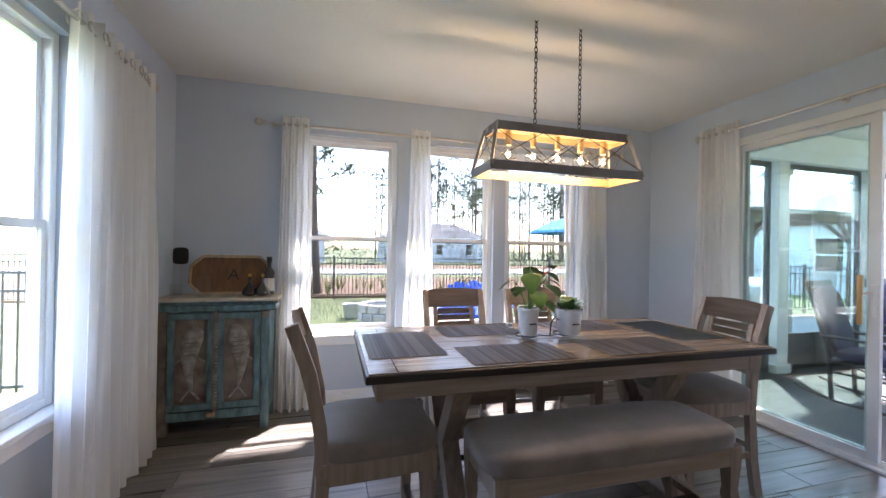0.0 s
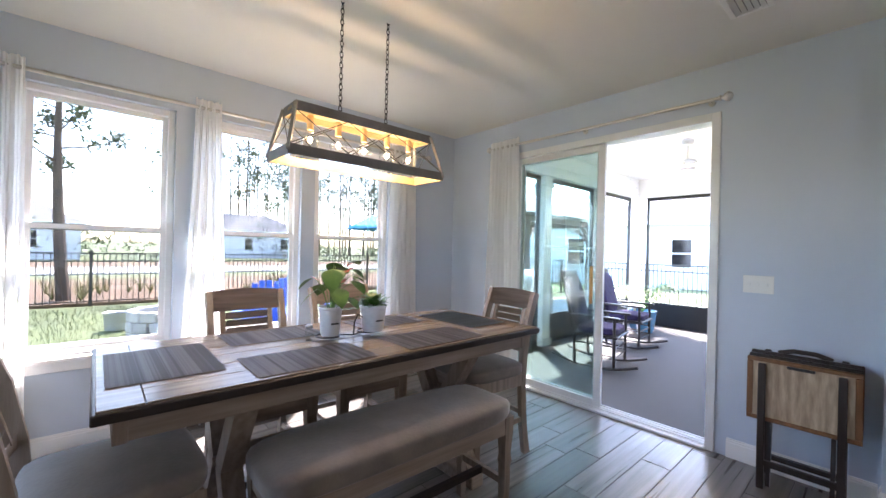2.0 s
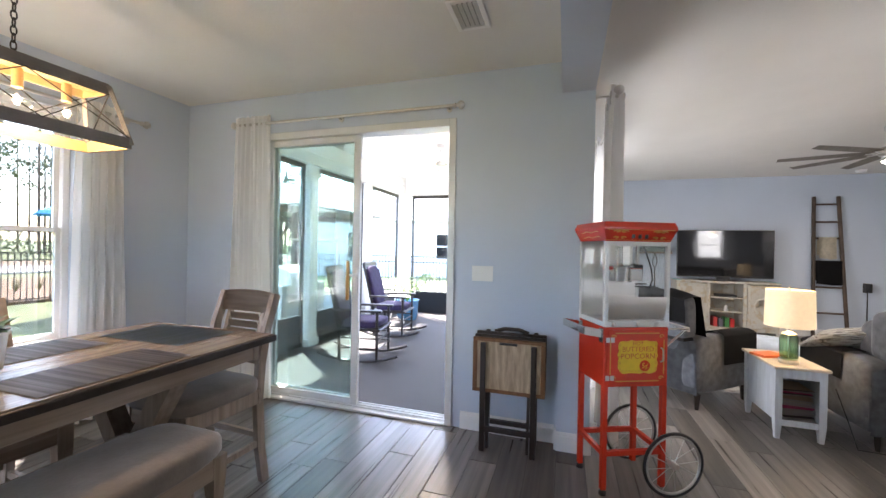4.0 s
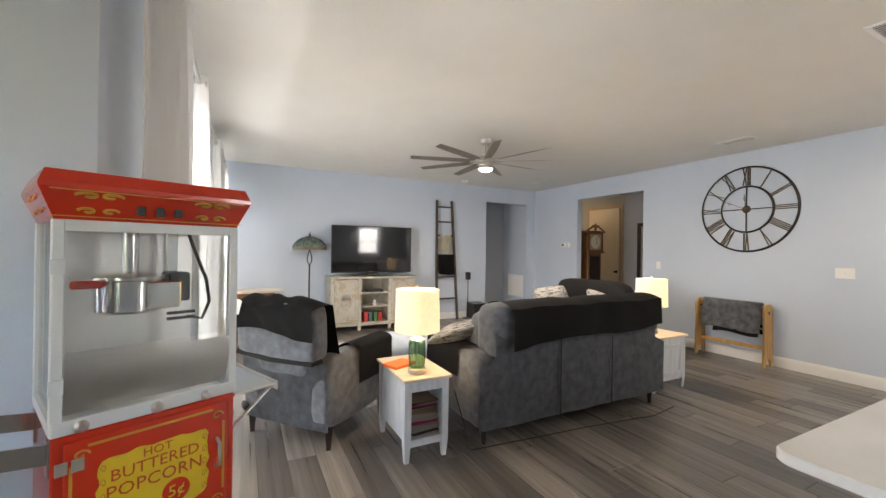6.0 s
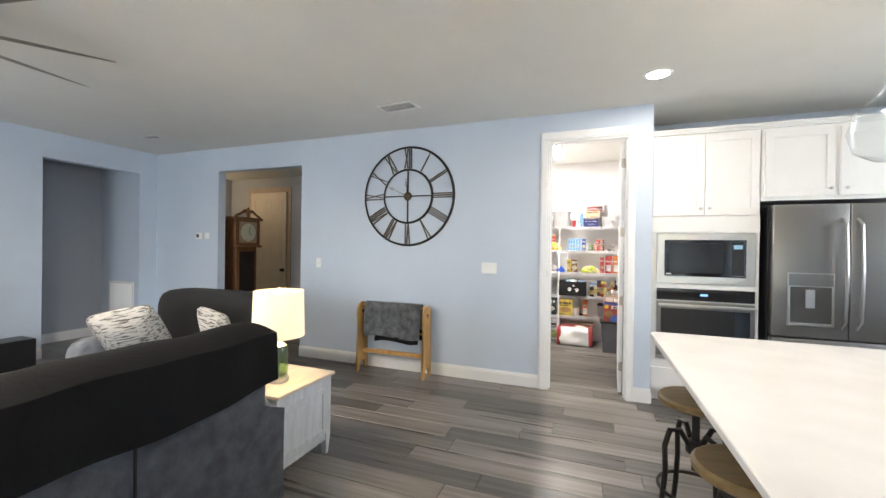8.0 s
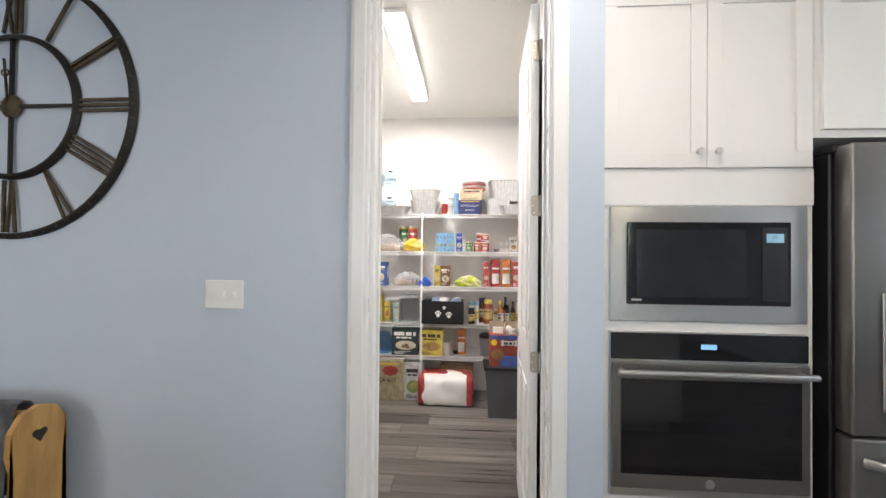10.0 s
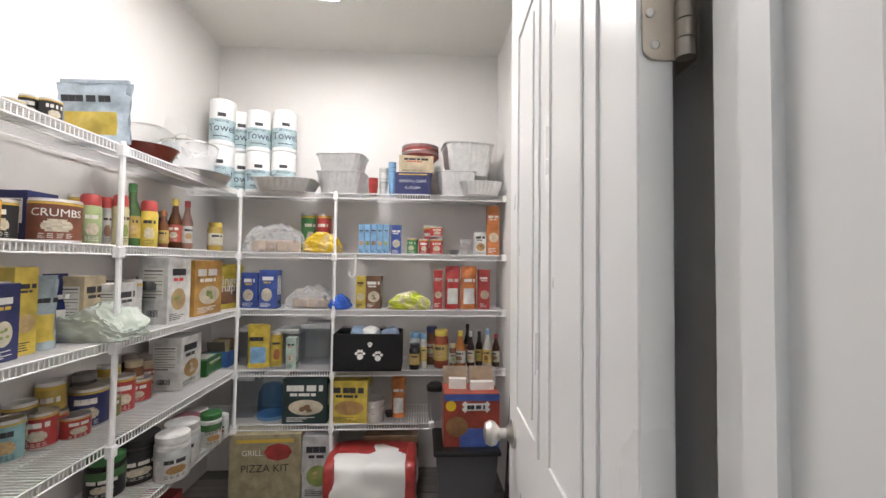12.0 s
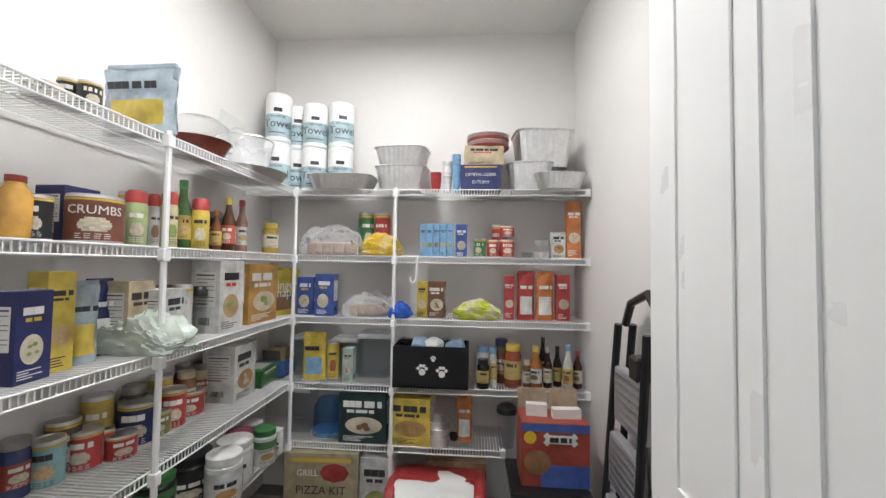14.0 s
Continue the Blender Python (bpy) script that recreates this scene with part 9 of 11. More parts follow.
def prints(parent, w, h, z0, face, contrast):
    """Title, picture and text lines on a pack; face(u, v) gives a pose on its front."""
    k = GOODS.random()
    dark = sum(contrast) < 1.15
    a, c = (INK[0], INK[3]) if dark else (INK[1], INK[2])
    th = min(h * 0.15, w * 0.24)
    b = B(); letters(b, w * (0.62 + 0.22 * k), th, GOODS, bold=0.5)
    part("title", b, a, parent, m=face(0, z0 + h * 0.78))
    b = B(); letters(b, w * (0.4 + 0.2 * k), th * 0.55, GOODS)
    part("title", b, c if k < 0.6 else a, parent, m=face(0.04 * w, z0 + h * 0.78 - th * 0.95))
    if h > w * 0.55:
        b = B(); oval(b, 0, 0, w * (0.30 + 0.1 * k), min(h * 0.17, w * 0.4), 0.0004)
        part("picture", b, FOOD[4] if dark else GOODS.choice(FOOD), parent, m=face(0.06 * w - 0.1 * w * k, z0 + h * 0.36))
        b = B()
        for q in range(5):
            oval(b, GOODS.uniform(-0.15, 0.15) * w, GOODS.uniform(-0.07, 0.07) * h, w * 0.07, min(h, w) * 0.05, 0.0007 + 0.00015 * q, 10)
        part("picture", b, GOODS.choice(FOOD), parent, m=face(0.06 * w - 0.1 * w * k, z0 + h * 0.36))
    b = B()
    for q in range(4):
        ln = w * GOODS.uniform(0.3, 0.7)
        box(b, -w * 0.4, -w * 0.4 + ln, -0.0004, 0, q * h * 0.028, q * h * 0.028 + h * 0.011)
    part("fine_print", b, a, parent, m=face(0, z0 + h * 0.05))


def info_panel(parent, w, h, z0, face):
    """White facts table with ruled lines on a pack's side."""
    part("facts_panel", bx(-w * 0.36, w * 0.36, -0.0003, 0, -h * 0.24, h * 0.24), INK[0], parent, m=face(0, z0 + h * 0.6))
    b = B()
    for q in range(9):
        zz = -h * 0.21 + q * h * 0.05
        box(b, -w * 0.31, w * (0.31 if q % 3 else 0.1), -0.0006, 0, zz, zz + h * (0.018 if q in (0, 8) else 0.008))
    part("fine_print", b, INK[1], parent, m=face(0, z0 + h * 0.6))
    b = B()
    for q in range(14):
        x = -w * 0.2 + q * w * 0.028
        box(b, x, x + w * 0.028 * GOODS.uniform(0.25, 0.7), -0.0006, 0, -h * 0.05, h * 0.05)
    part("stripe_code", b, INK[1], parent, m=face(0, z0 + h * 0.16))


def doorward(loc):
    """Angle from a shelf place towards the pantry doorway."""
    return math.atan2(-6.35 - loc[1], 2.78 - loc[0]) + GOODS.uniform(-0.35, 0.35)


def bend(b, r, ang):
    """Rolls a flat print (x across, z up, -y out) onto a cylinder of radius r."""
    for v in b.verts:
        a, rr = ang + v.co.x / r, r - v.co.y
        v.co = Vector((rr * math.cos(a), rr * math.sin(a), v.co.z))
    return b


def wrap_print(parent, r, z0, h, loc, col, word=""):
    """Title, oval picture and text on a round pack, turned towards the doorway."""
    ang = doorward(loc)
    dark = sum(col) < 1.15
    a, c = (INK[0], INK[3]) if dark else (INK[1], INK[2])
    rr = r + 0.0012
    th = min(h * 0.2, r * 0.5)
    if word:
        bent_words(word, min(th * 1.5, 2.6 * r / len(word) * 1.3), a, parent, rr, ang, z0 + h * 0.74)
    else:
        b = B(); letters(b, r * GOODS.uniform(1.2, 1.7), th, GOODS, bold=0.5)
        bmesh.ops.translate(b, verts=b.verts, vec=(0, 0, z0 + h * 0.76)); part("title", bend(b, rr, ang), a, parent)
    b = B()
    for q in range(6):
        w_ = r * (0.62 - 0.02 * q)
        za = -h * 0.17 + q * h * 0.057
        k = math.sqrt(max(0.05, 1 - ((za + h * 0.028) / (h * 0.19)) ** 2))
        for j in range(6):
            box(b, -w_ * k + j * w_ * k / 3, -w_ * k + (j + 1) * w_ * k / 3, -0.0004, 0, z0 + h * 0.40 + za, z0 + h * 0.40 + za + h * 0.057)
    part("picture", bend(b, rr, ang), GOODS.choice(FOOD) if not dark else FOOD[4], parent)
    b = B()
    for q in range(3):
        for j in range(4):
            ln = r * 0.3 * GOODS.uniform(0.5, 0.95)
            box(b, -r * 0.65 + j * r * 0.32, -r * 0.65 + j * r * 0.32 + ln, -0.0004, 0, z0 + h * (0.06 + 0.05 * q), z0 + h * (0.075 + 0.05 * q))
    part("fine_print", bend(b, rr, ang), a, parent)
    b = B()
    for q in range(8):
        for j in range(3):
            box(b, r * 1.35 + j * r * 0.2, r * 1.35 + (j + 0.9) * r * 0.2, -0.0004, 0, z0 + h * (0.2 + 0.07 * q), z0 + h * (0.2 + 0.07 * q) + h * 0.018)
    part("fine_print", bend(b, rr, ang), a, parent)


def bent_words(txt, size, material, parent, r, ang, z):
    ob = words(txt, size, material, parent, Matrix.Identity(4))
    for v in ob.data.vertices:
        a, rr = ang + v.co.x / r, r + 0.0006 + v.co.z
        v.co = (rr * math.cos(a), rr * math.sin(a), z + v.co.y)
    return ob


def carton(loc, w, h, col, label, cat="box", t1="", t2="", ink=None, badge=""):
    ob = goods("carton", label, cat, loc, GOODS.uniform(-4, 4))
    d = min(0.16, max(0.05, w * 0.8))
    body = part("pack", bx(-w / 2, w / 2, -d / 2, d / 2, 0, h, 0.0015), colour(col), ob)
    part("flap", bx(-w / 2 + 0.002, w / 2 - 0.002, -0.001, 0.001, h, h + 0.0012), INK[0], ob)
    face = lambda u, z: pose(u, d / 2 + 0.0004, z, 0, 0, 180)
    if badge:
        b = B(); oval(b, 0, 0, w * 0.2, h * 0.13, 0.0006, 8)
        plate = part("badge", b, colour((0.42, 0.03, 0.025)), ob, m=face(-w * 0.18, h * 0.74))
        words(badge, w * 0.115, INK[0], ob, pose(w * 0.18, d / 2 + 0.0014, h * 0.73, 90, 0, 180))
    if t1:
        s = min(h * 0.3, w / max(len(t1), 5) * 1.35)
        words(t1, s, colour(ink), ob, pose(0, d / 2 + 0.0006, h * (0.6 if t2 else 0.5), 90, 0, 180))
        if t2:
            words(t2, s, colour(ink), ob, pose(0, d / 2 + 0.0006, h * 0.3, 90, 0, 180))
        part("print", bx(-w * 0.4, w * 0.4, d / 2, d / 2 + 0.0005, h * 0.88, h * 0.93), INK[3], ob)
    else:
        prints(ob, w, h, 0, face, col)
    if h > 0.12:
        info_panel(ob, d, h, 0, lambda u, z: pose(-w / 2 - 0.0002, u, z, 0, 0, -90))


def carton_l(loc, w, h, col, label, cat="box"):
    ob = goods("carton", label, cat, loc, GOODS.uniform(-7, 7))
    d = min(0.15, max(0.05, w * 0.9))
    part("pack", bx(-d / 2, d / 2, -w / 2, w / 2, 0, h, 0.0015), colour(col), ob)
    part("flap", bx(-0.001, 0.001, -w / 2 + 0.002, w / 2 - 0.002, h, h + 0.0012), INK[0], ob)
    prints(ob, w, h, 0, lambda u, z: pose(-d / 2 - 0.0002, u, z, 0, 0, -90), col)
    info_panel(ob, d, h, 0, lambda u, z: pose(u, w / 2 + 0.0004, z, 0, 0, 180))


def flat_box(loc, w, h, col, label):
    ob = goods("carton", label, "box", loc, GOODS.uniform(-8, 8))
    part("pack", bx(-0.06, 0.06, -w / 2, w / 2, 0, h, 0.0015), colour(col), ob)
    prints(ob, w, h, 0, lambda u, z: pose(-0.0602, u, z, 0, 0, -90), col)
    part("print", bx(-0.04, 0.04, -w * 0.3, w * 0.3, h, h + 0.0006), INK[0], ob)


def can(loc, w, h, col, label, word=""):
    ob = goods("tin", label, "tin", loc)
    r = max(0.022, w / 2)
    part("body", lathe(B(), [(r * 0.97, 0), (r, 0.004), (r, h - 0.004), (r * 0.97, h)], 20), M["steel"], ob, smooth=True)
    part("label", lathe(B(), [(r + 0.0006, h * 0.06), (r + 0.0006, h * 0.94)], 20, cap=False), colour(col), ob, smooth=True)
    part("band", lathe(B(), [(r + 0.0009, h * 0.88), (r + 0.0009, h * 0.93)], 20, cap=False), INK[3], ob, smooth=True)
    wrap_print(ob, r, h * 0.05, h * 0.85, loc, col, word)
    part("lid", lathe(B(), [(r * 0.98, h), (r * 0.98, h + 0.002), (r * 0.9, h + 0.002), (r * 0.88, h - 0.001), (0.001, h - 0.001)], 20, cap=False), M["steel"], ob, smooth=True)


def spray(loc, w, h, col, cap, label):
    ob = goods("spray_can", label, "spray can", loc)
    r = w / 2
    part("body", lathe(B(), [(r, 0), (r, h * 0.72), (r * 0.9, h * 0.77)], 20), colour(col), ob, smooth=True)
    part("cap", lathe(B(), [(r * 0.93, h * 0.77), (r * 0.93, h * 0.95), (r * 0.7, h)], 20), colour(cap), ob, smooth=True)
    wrap_print(ob, r, h * 0.04, h * 0.66, loc, col)


def sauce(loc, w, h, col, cap, label):
    ob = goods("sauce_bottle", label, "bottle", loc)
    r = w / 2
    part("body", lathe(B(), [(r * 0.9, 0), (r, 0.006), (r, h * 0.55), (r * 0.5, h * 0.74), (r * 0.42, h * 0.86)], 18), colour(col, 0.15), ob, smooth=True)
    part("cap", lathe(B(), [(r * 0.5, h * 0.86), (r * 0.5, h * 0.99), (r * 0.3, h)], 16), colour(cap), ob, smooth=True)
    lab = GOODS.choice([(0.7, 0.66, 0.5), (0.65, 0.45, 0.05), (0.5, 0.06, 0.03), (0.72, 0.7, 0.66)])
    part("label", lathe(B(), [(r + 0.0008, h * 0.14), (r + 0.0008, h * 0.48)], 18, cap=False), colour(lab), ob, smooth=True)
    wrap_print(ob, r, h * 0.14, h * 0.34, loc, lab)


def jar(loc, w, h, col, cap, label):
    ob = goods("jar", label, "jar", loc)
    r = w / 2
    part("body", lathe(B(), [(r * 0.92, 0), (r, 0.008), (r, h * 0.74), (r * 0.8, h * 0.84)], 20), colour(col, 0.15), ob, smooth=True)
    part("lid", lathe(B(), [(r * 0.86, h * 0.84), (r * 0.88, h * 0.98), (r * 0.8, h)], 20), colour(cap), ob, smooth=True)
    lab = GOODS.choice([(0.7, 0.66, 0.5), (0.68, 0.5, 0.1), (0.45, 0.06, 0.03)])
    part("label", lathe(B(), [(r + 0.0008, h * 0.2), (r + 0.0008, h * 0.62)], 20, cap=False), colour(lab), ob, smooth=True)
    wrap_print(ob, r, h * 0.2, h * 0.42, loc, lab)


def tub(loc, w, h, col, cap, label, word=""):
    ob = goods("powder_tub", label, "tub", loc)
    r = w / 2
    part("body", lathe(B(), [(r * 0.95, 0), (r, 0.01), (r, h * 0.78), (r * 0.85, h * 0.83)], 24), colour(col, 0.3), ob, smooth=True)
    part("lid", lathe(B(), [(r * 0.95, h * 0.83), (r * 0.97, h * 0.98), (r * 0.9, h), (0.001, h)], 24, cap=False), colour(cap), ob, smooth=True)
    band = {"maroon": (0.12, 0.32, 0.34), "green": (0.08, 0.25, 0.07)}
    tint = next((v for k, v in band.items() if k in label), (0.62, 0.66, 0.66) if sum(col) > 0.9 else (0.03, 0.03, 0.035))
    part("band", lathe(B(), [(r + 0.0008, h * 0.5), (r + 0.0008, h * 0.7)], 24, cap=False), colour(tint), ob, smooth=True)
    wrap_print(ob, r, h * 0.08, h * 0.5, loc, col, word)


def paper_towels(loc, w, h):
    """Two rolls, one on the other."""
    r = 0.07
    tint = colour((0.45, 0.62, 0.66))
    for k in range(2):
        ob = thing("paper_towel_roll", "wrapped white paper towel roll with a pale blue band", "paper towels", (loc[0], loc[1], loc[2] + k * h / 2), GOODS.uniform(14, 26), "stacked paper towel rolls")
        hh = h / 2
        part("roll", lathe(B(), [(r * 0.9, 0), (r, 0.008), (r, hh - 0.008), (r * 0.9, hh - 0.001), (0.02, hh - 0.004)], 26, cap=False), mat("paper_towel", (0.8, 0.8, 0.79), 0.5, var=0.03, scale=20, bump=0.3, fine=40) if "pt" not in COLOURS else COLOURS["pt"], ob, smooth=True)
        part("band", lathe(B(), [(r + 0.0006, hh * 0.1), (r + 0.0006, hh * 0.56)], 26, cap=False), tint, ob, smooth=True)
        part("maker_block", bx(-0.022, 0.022, r + 0.0005, r + 0.0018, hh * 0.60, hh * 0.68), INK[1], ob)
        bent_words("Towel", 0.062, colour((0.02, 0.03, 0.09)), ob, r + 0.0012, math.pi / 2, hh * 0.36)
        bent_words("PREMIUM", 0.018, colour((0.02, 0.03, 0.09)), ob, r + 0.0012, math.pi / 2, hh * 0.50)
        b = B()
        for q in range(9):
            box(b, -0.045 + q * 0.01, -0.037 + q * 0.01, -0.0006, 0, hh * 0.17, hh * 0.19)
        part("fine_print", bend(b, r + 0.0012, math.pi / 2), colour((0.02, 0.03, 0.09)), ob)


def foil_pan(loc, w, h):
    ob = thing("foil_pan", "crimped aluminium foil baking pan on the shelf", "foil pan", loc, GOODS.uniform(-6, 6), "foil pans")
    hx, hy = w / 2, min(0.13, w * 0.4)
    b = B()
    rows = []
    for s, z in ((0.78, 0.0), (0.80, 0.003), (0.97, h * 0.94), (1.03, h), (1.03, h - 0.004)):
        ring = []
        for k in range(64):
            a = 2 * math.pi * k / 64
            c, d = math.cos(a), math.sin(a)
            q = (abs(c) ** 5 + abs(d) ** 5) ** (-1 / 5)
            rip = 1 + (0.012 if k % 2 else -0.012) * (0 if z < 0.004 else 1)
            ring.append(b.verts.new((hx * s * c * q * rip, hy * s * d * q * rip, z)))
        rows.append(ring)
    for p, q in zip(rows, rows[1:]):
        for k in range(64):
            b.faces.new((p[k], p[(k + 1) % 64], q[(k + 1) % 64], q[k]))
    b.faces.new(rows[0][::-1])
    part("pan", b, M["foil"], ob)


def foil_lids(loc, w, h):
    ob = thing("foil_lid_stack", "stack of round red-checked foil pie pans", "foil pan", loc)
    for k in range(4):
        part("pan", lathe(B(), [(w * 0.36, k * 0.02), (w * 0.48, k * 0.02 + 0.03), (w * 0.5, k * 0.02 + 0.03), (w * 0.5, k * 0.02 + 0.033)], 36), M["foil"] if k % 2 else colour((0.55, 0.12, 0.1)), ob)


def cup_stack(loc, w, h, col, label):
    ob = goods("cup_stack", label, "cups", loc)
    n = max(1, int((h - 0.05) / 0.012))
    r = w / 2
    for k in range(min(n, 12)):
        z = k * (h * 0.5 / max(1, min(n, 12)))
        part("cup", lathe(B(), [(r * 0.7, z), (r * 0.98, z + h * 0.48), (r, z + h * 0.5), (r * 0.94, z + h * 0.5), (r * 0.66, z + 0.004)], 18, cap=False), colour(col, 0.3), ob, smooth=True)


def bag(loc, w, h, m_, label):
    clear = m_ == "plastic_clear"
    b = B(); pillow(b, -w / 2, w / 2, -0.075, 0.075, 0, h, 0.3, 18)
    o = Vector(loc) * 7
    for v in b.verts:
        x, z = v.co.x / w * 2, v.co.z / h
        flat = 1 - 0.55 * abs(x) ** 2.5
        crease = 0.5 * noise.noise(v.co * 26 + o) + 0.35 * abs(noise.noise(v.co * 55 + o)) + 0.18 * noise.noise(v.co * 110 + o)
        k = 1 + 0.30 * crease
        v.co.x *= k; v.co.y *= k
        v.co.z = max(0.0, v.co.z * flat * (0.88 + 0.45 * crease))
    if not clear:
        return solo("food_bag", b, M[m_], label + " on the pantry shelf", "bag", smooth=True, m=SITE @ pose(*loc))
    ob = thing("food_bag", label + " on the pantry shelf", "bag", loc)
    part("film", b, M["film"], ob, smooth=True).visible_shadow = False
    for q in range(4):
        c = B(); pillow(c, -w * 0.11, w * 0.11, -0.035, 0.035, 0, h * 0.42, 0.4, 5)
        part("roll", c, colour((0.42, 0.27, 0.15), 0.7), ob, smooth=True, m=pose(-w * 0.30 + q * w * 0.2, GOODS.uniform(-0.02, 0.02), 0.002, 0, 0, GOODS.uniform(-30, 30)))


def bag_l(loc, w, h, m_, label):
    bag(loc, w, h, m_, label)


def pouch(loc, w, h, col, label, ink, rz=0.0, lines=()):
    ob = goods("pouch", label, "pouch", loc, rz + GOODS.uniform(-6, 6))

    def fn(s):
        return lambda u, v: ((u - 0.5) * w * (1 - 0.12 * math.sin(math.pi * v) * 0.5), s * (0.03 * math.sin(math.pi * u) ** 0.7 * (1 - v) ** 0.6 + 0.004 * math.sin(9 * u + 12 * v)), h * v)
    b = B()
    sheet(b, 12, 12, fn(1)); sheet(b, 12, 12, fn(-1))
    part("foil", b, colour(col, 0.25), ob, smooth=True)
    g = fn(1)
    part("print", sheet(B(), 8, 6, lambda u, v: (lambda p: (p[0], p[1] + 0.0015, p[2]))(g(0.14 + 0.72 * u, 0.12 + 0.38 * v))), colour(ink), ob, smooth=True)
    for k, txt in enumerate(lines):
        words(txt, w * 0.24, INK[0], ob, pose(0, 0.034, h * (0.66 - 0.16 * k), 90, 0, 180))
    if not lines:
        b = B(); letters(b, w * 0.7, min(h * 0.12, w * 0.22), GOODS, bold=0.5)
        part("title", b, INK[0] if sum(col) < 1.2 else INK[1], ob, m=pose(0, 0.026, h * 0.7, 8, 0, 180))
    part("seal", bx(-w * 0.45, w * 0.45, -0.005, 0.005, h, h + 0.012), colour(col, 0.25), ob)


def pouch_l(loc, w, h, col, label, ink, lines=()):
    pouch(loc, w, h, col, label, ink, 72.0, lines)


def clear_bin(loc, w, h):
    ob = thing("storage_bin", "clear plastic storage bin with a lid", "storage bin", loc)
    part("body", bx(-w / 2, w / 2, -0.07, 0.07, 0, h * 0.88, 0.008, 2), M["plastic_clear"], ob)
    part("lid", bx(-w / 2 - 0.004, w / 2 + 0.004, -0.074, 0.074, h * 0.88, h, 0.006, 2), colour((0.6, 0.62, 0.63), 0.35), ob)


def paw_bin(loc, w, h):
    ob = thing("pet_basket", "black cloth basket with white paw prints, full of treats", "basket", loc)
    d = 0.2
    b = B()
    for q in ((-w / 2, w / 2, d / 2 - 0.012, d / 2), (-w / 2, w / 2, -d / 2, -d / 2 + 0.012), (-w / 2, -w / 2 + 0.012, -d / 2 + 0.012, d / 2 - 0.012), (w / 2 - 0.012, w / 2, -d / 2 + 0.012, d / 2 - 0.012)):
        box(b, *q, 0, h, 0.004)
    box(b, -w / 2, w / 2, -d / 2, d / 2, 0, 0.01)
    part("basket", b, M["black_fabric"], ob)
    for cx, cz, s in ((0.04, h * 0.42, 1.0), (-0.06, h * 0.38, 1.0), (-0.015, h * 0.7, 0.5)):
        p = B()
        for dx, dz, r in ((0, -0.006, 0.017), (-0.021, 0.012, 0.0085), (-0.008, 0.025, 0.0085), (0.008, 0.025, 0.0085), (0.021, 0.012, 0.0085)):
            lathe(p, [(r * s, 0), (r * s, 0.0015)], 14, (dx * s, dz * s, 0))
        part("paw_print", p, INK[0], ob, "white paw print", m=pose(cx, d / 2 + 0.0005, cz, 90, 0, 180))
    for k in range(5):
        p = B(); pillow(p, -0.05, 0.05, -0.04, 0.04, 0, 0.07, 0.4, 4)
        part("treat_pack", p, [colour((0.3, 0.45, 0.65)), M["plastic_clear"], INK[0]][k % 3], ob, smooth=True, m=pose(-w / 2 + 0.06 + k * (w - 0.12) / 4, 0.0, h - 0.05, GOODS.uniform(-20, 20), GOODS.uniform(-20, 20), 30 * k))


def bread_box(loc, w, h):
    ob = thing("food_container", "translucent blue domed food container", "container", loc)
    part("dome", lathe(B(), [(w * 0.55, 0.02), (w * 0.52, h * 0.7), (w * 0.35, h * 0.93), (0.001, h)], 20, cap=False), glass("blue_clear_plastic", (0.5, 0.68, 0.85), 1.2, rough=0.15), ob, smooth=True)
    part("base", lathe(B(), [(w * 0.56, 0), (w * 0.58, 0.02)], 20), colour((0.15, 0.35, 0.6)), ob)


def bowls(loc, w, h):
    ob = thing("steel_bowls", "stack of three stainless pet bowls", "bowls", loc)
    for k in range(3):
        z = k * h * 0.28
        part("bowl", lathe(B(), [(w * 0.44, z), (w * 0.48, z + h * 0.36), (w * 0.52, z + h * 0.42), (w * 0.46, z + h * 0.42), (w * 0.4, z + 0.006), (0.001, z + 0.005)], 26, cap=False), M["steel"], ob, smooth=True)


def tumbler(loc, w, h):
    ob = thing("travel_tumbler", "clear plastic tumbler with a black lid", "tumbler", loc)
    part("cup", lathe(B(), [(w * 0.36, 0), (w * 0.48, h * 0.8)], 22), M["plastic_clear"], ob, smooth=True)
    part("lid", lathe(B(), [(w * 0.5, h * 0.8), (w * 0.5, h * 0.92), (w * 0.3, h)], 22), M["black"], ob, smooth=True)


def tumbler_l(loc, w, h):
    tumbler(loc, w, h)


def scoop(loc, w, h):
    ob = thing("measuring_scoop", "small black measuring scoop", "scoop", loc)
    part("bowl", lathe(B(), [(0.02, 0), (0.028, 0.03)], 14), M["black"], ob)
    part("grip", bx(0.02, 0.09, -0.006, 0.006, 0.022, 0.028), M["black"], ob)


def flour_bag(loc, w, h):
    ob = thing("dog_food_bag", "red and white dog food bag lying on the floor", "bag", loc)
    b = B(); pillow(b, -w / 2, w / 2, -0.14, 0.16, 0, h, 0.3, 10)
    for v in b.verts:
        v.co += Vector((1, 0.6, 0.8)) * 0.03 * noise.noise(v.co * 9)
        v.co.z = max(0.0, v.co.z)
    me_ = part("bag", b, M["white"], ob, smooth=True)
    for s in (-1, 1):
        b = B(); pillow(b, *sorted((s * w * 0.38, s * w * 0.52)), -0.143, 0.163, 0.005, h * 1.03, 0.3, 6)
        part("red_end", b, colour((0.55, 0.03, 0.025), 0.3), ob, smooth=True)
    b = B(); pillow(b, -w * 0.46, w * 0.46, -0.14, 0.05, h * 0.7, h * 1.06, 0.3, 6)
    part("red_top", b, colour((0.55, 0.03, 0.025), 0.3), ob, smooth=True)


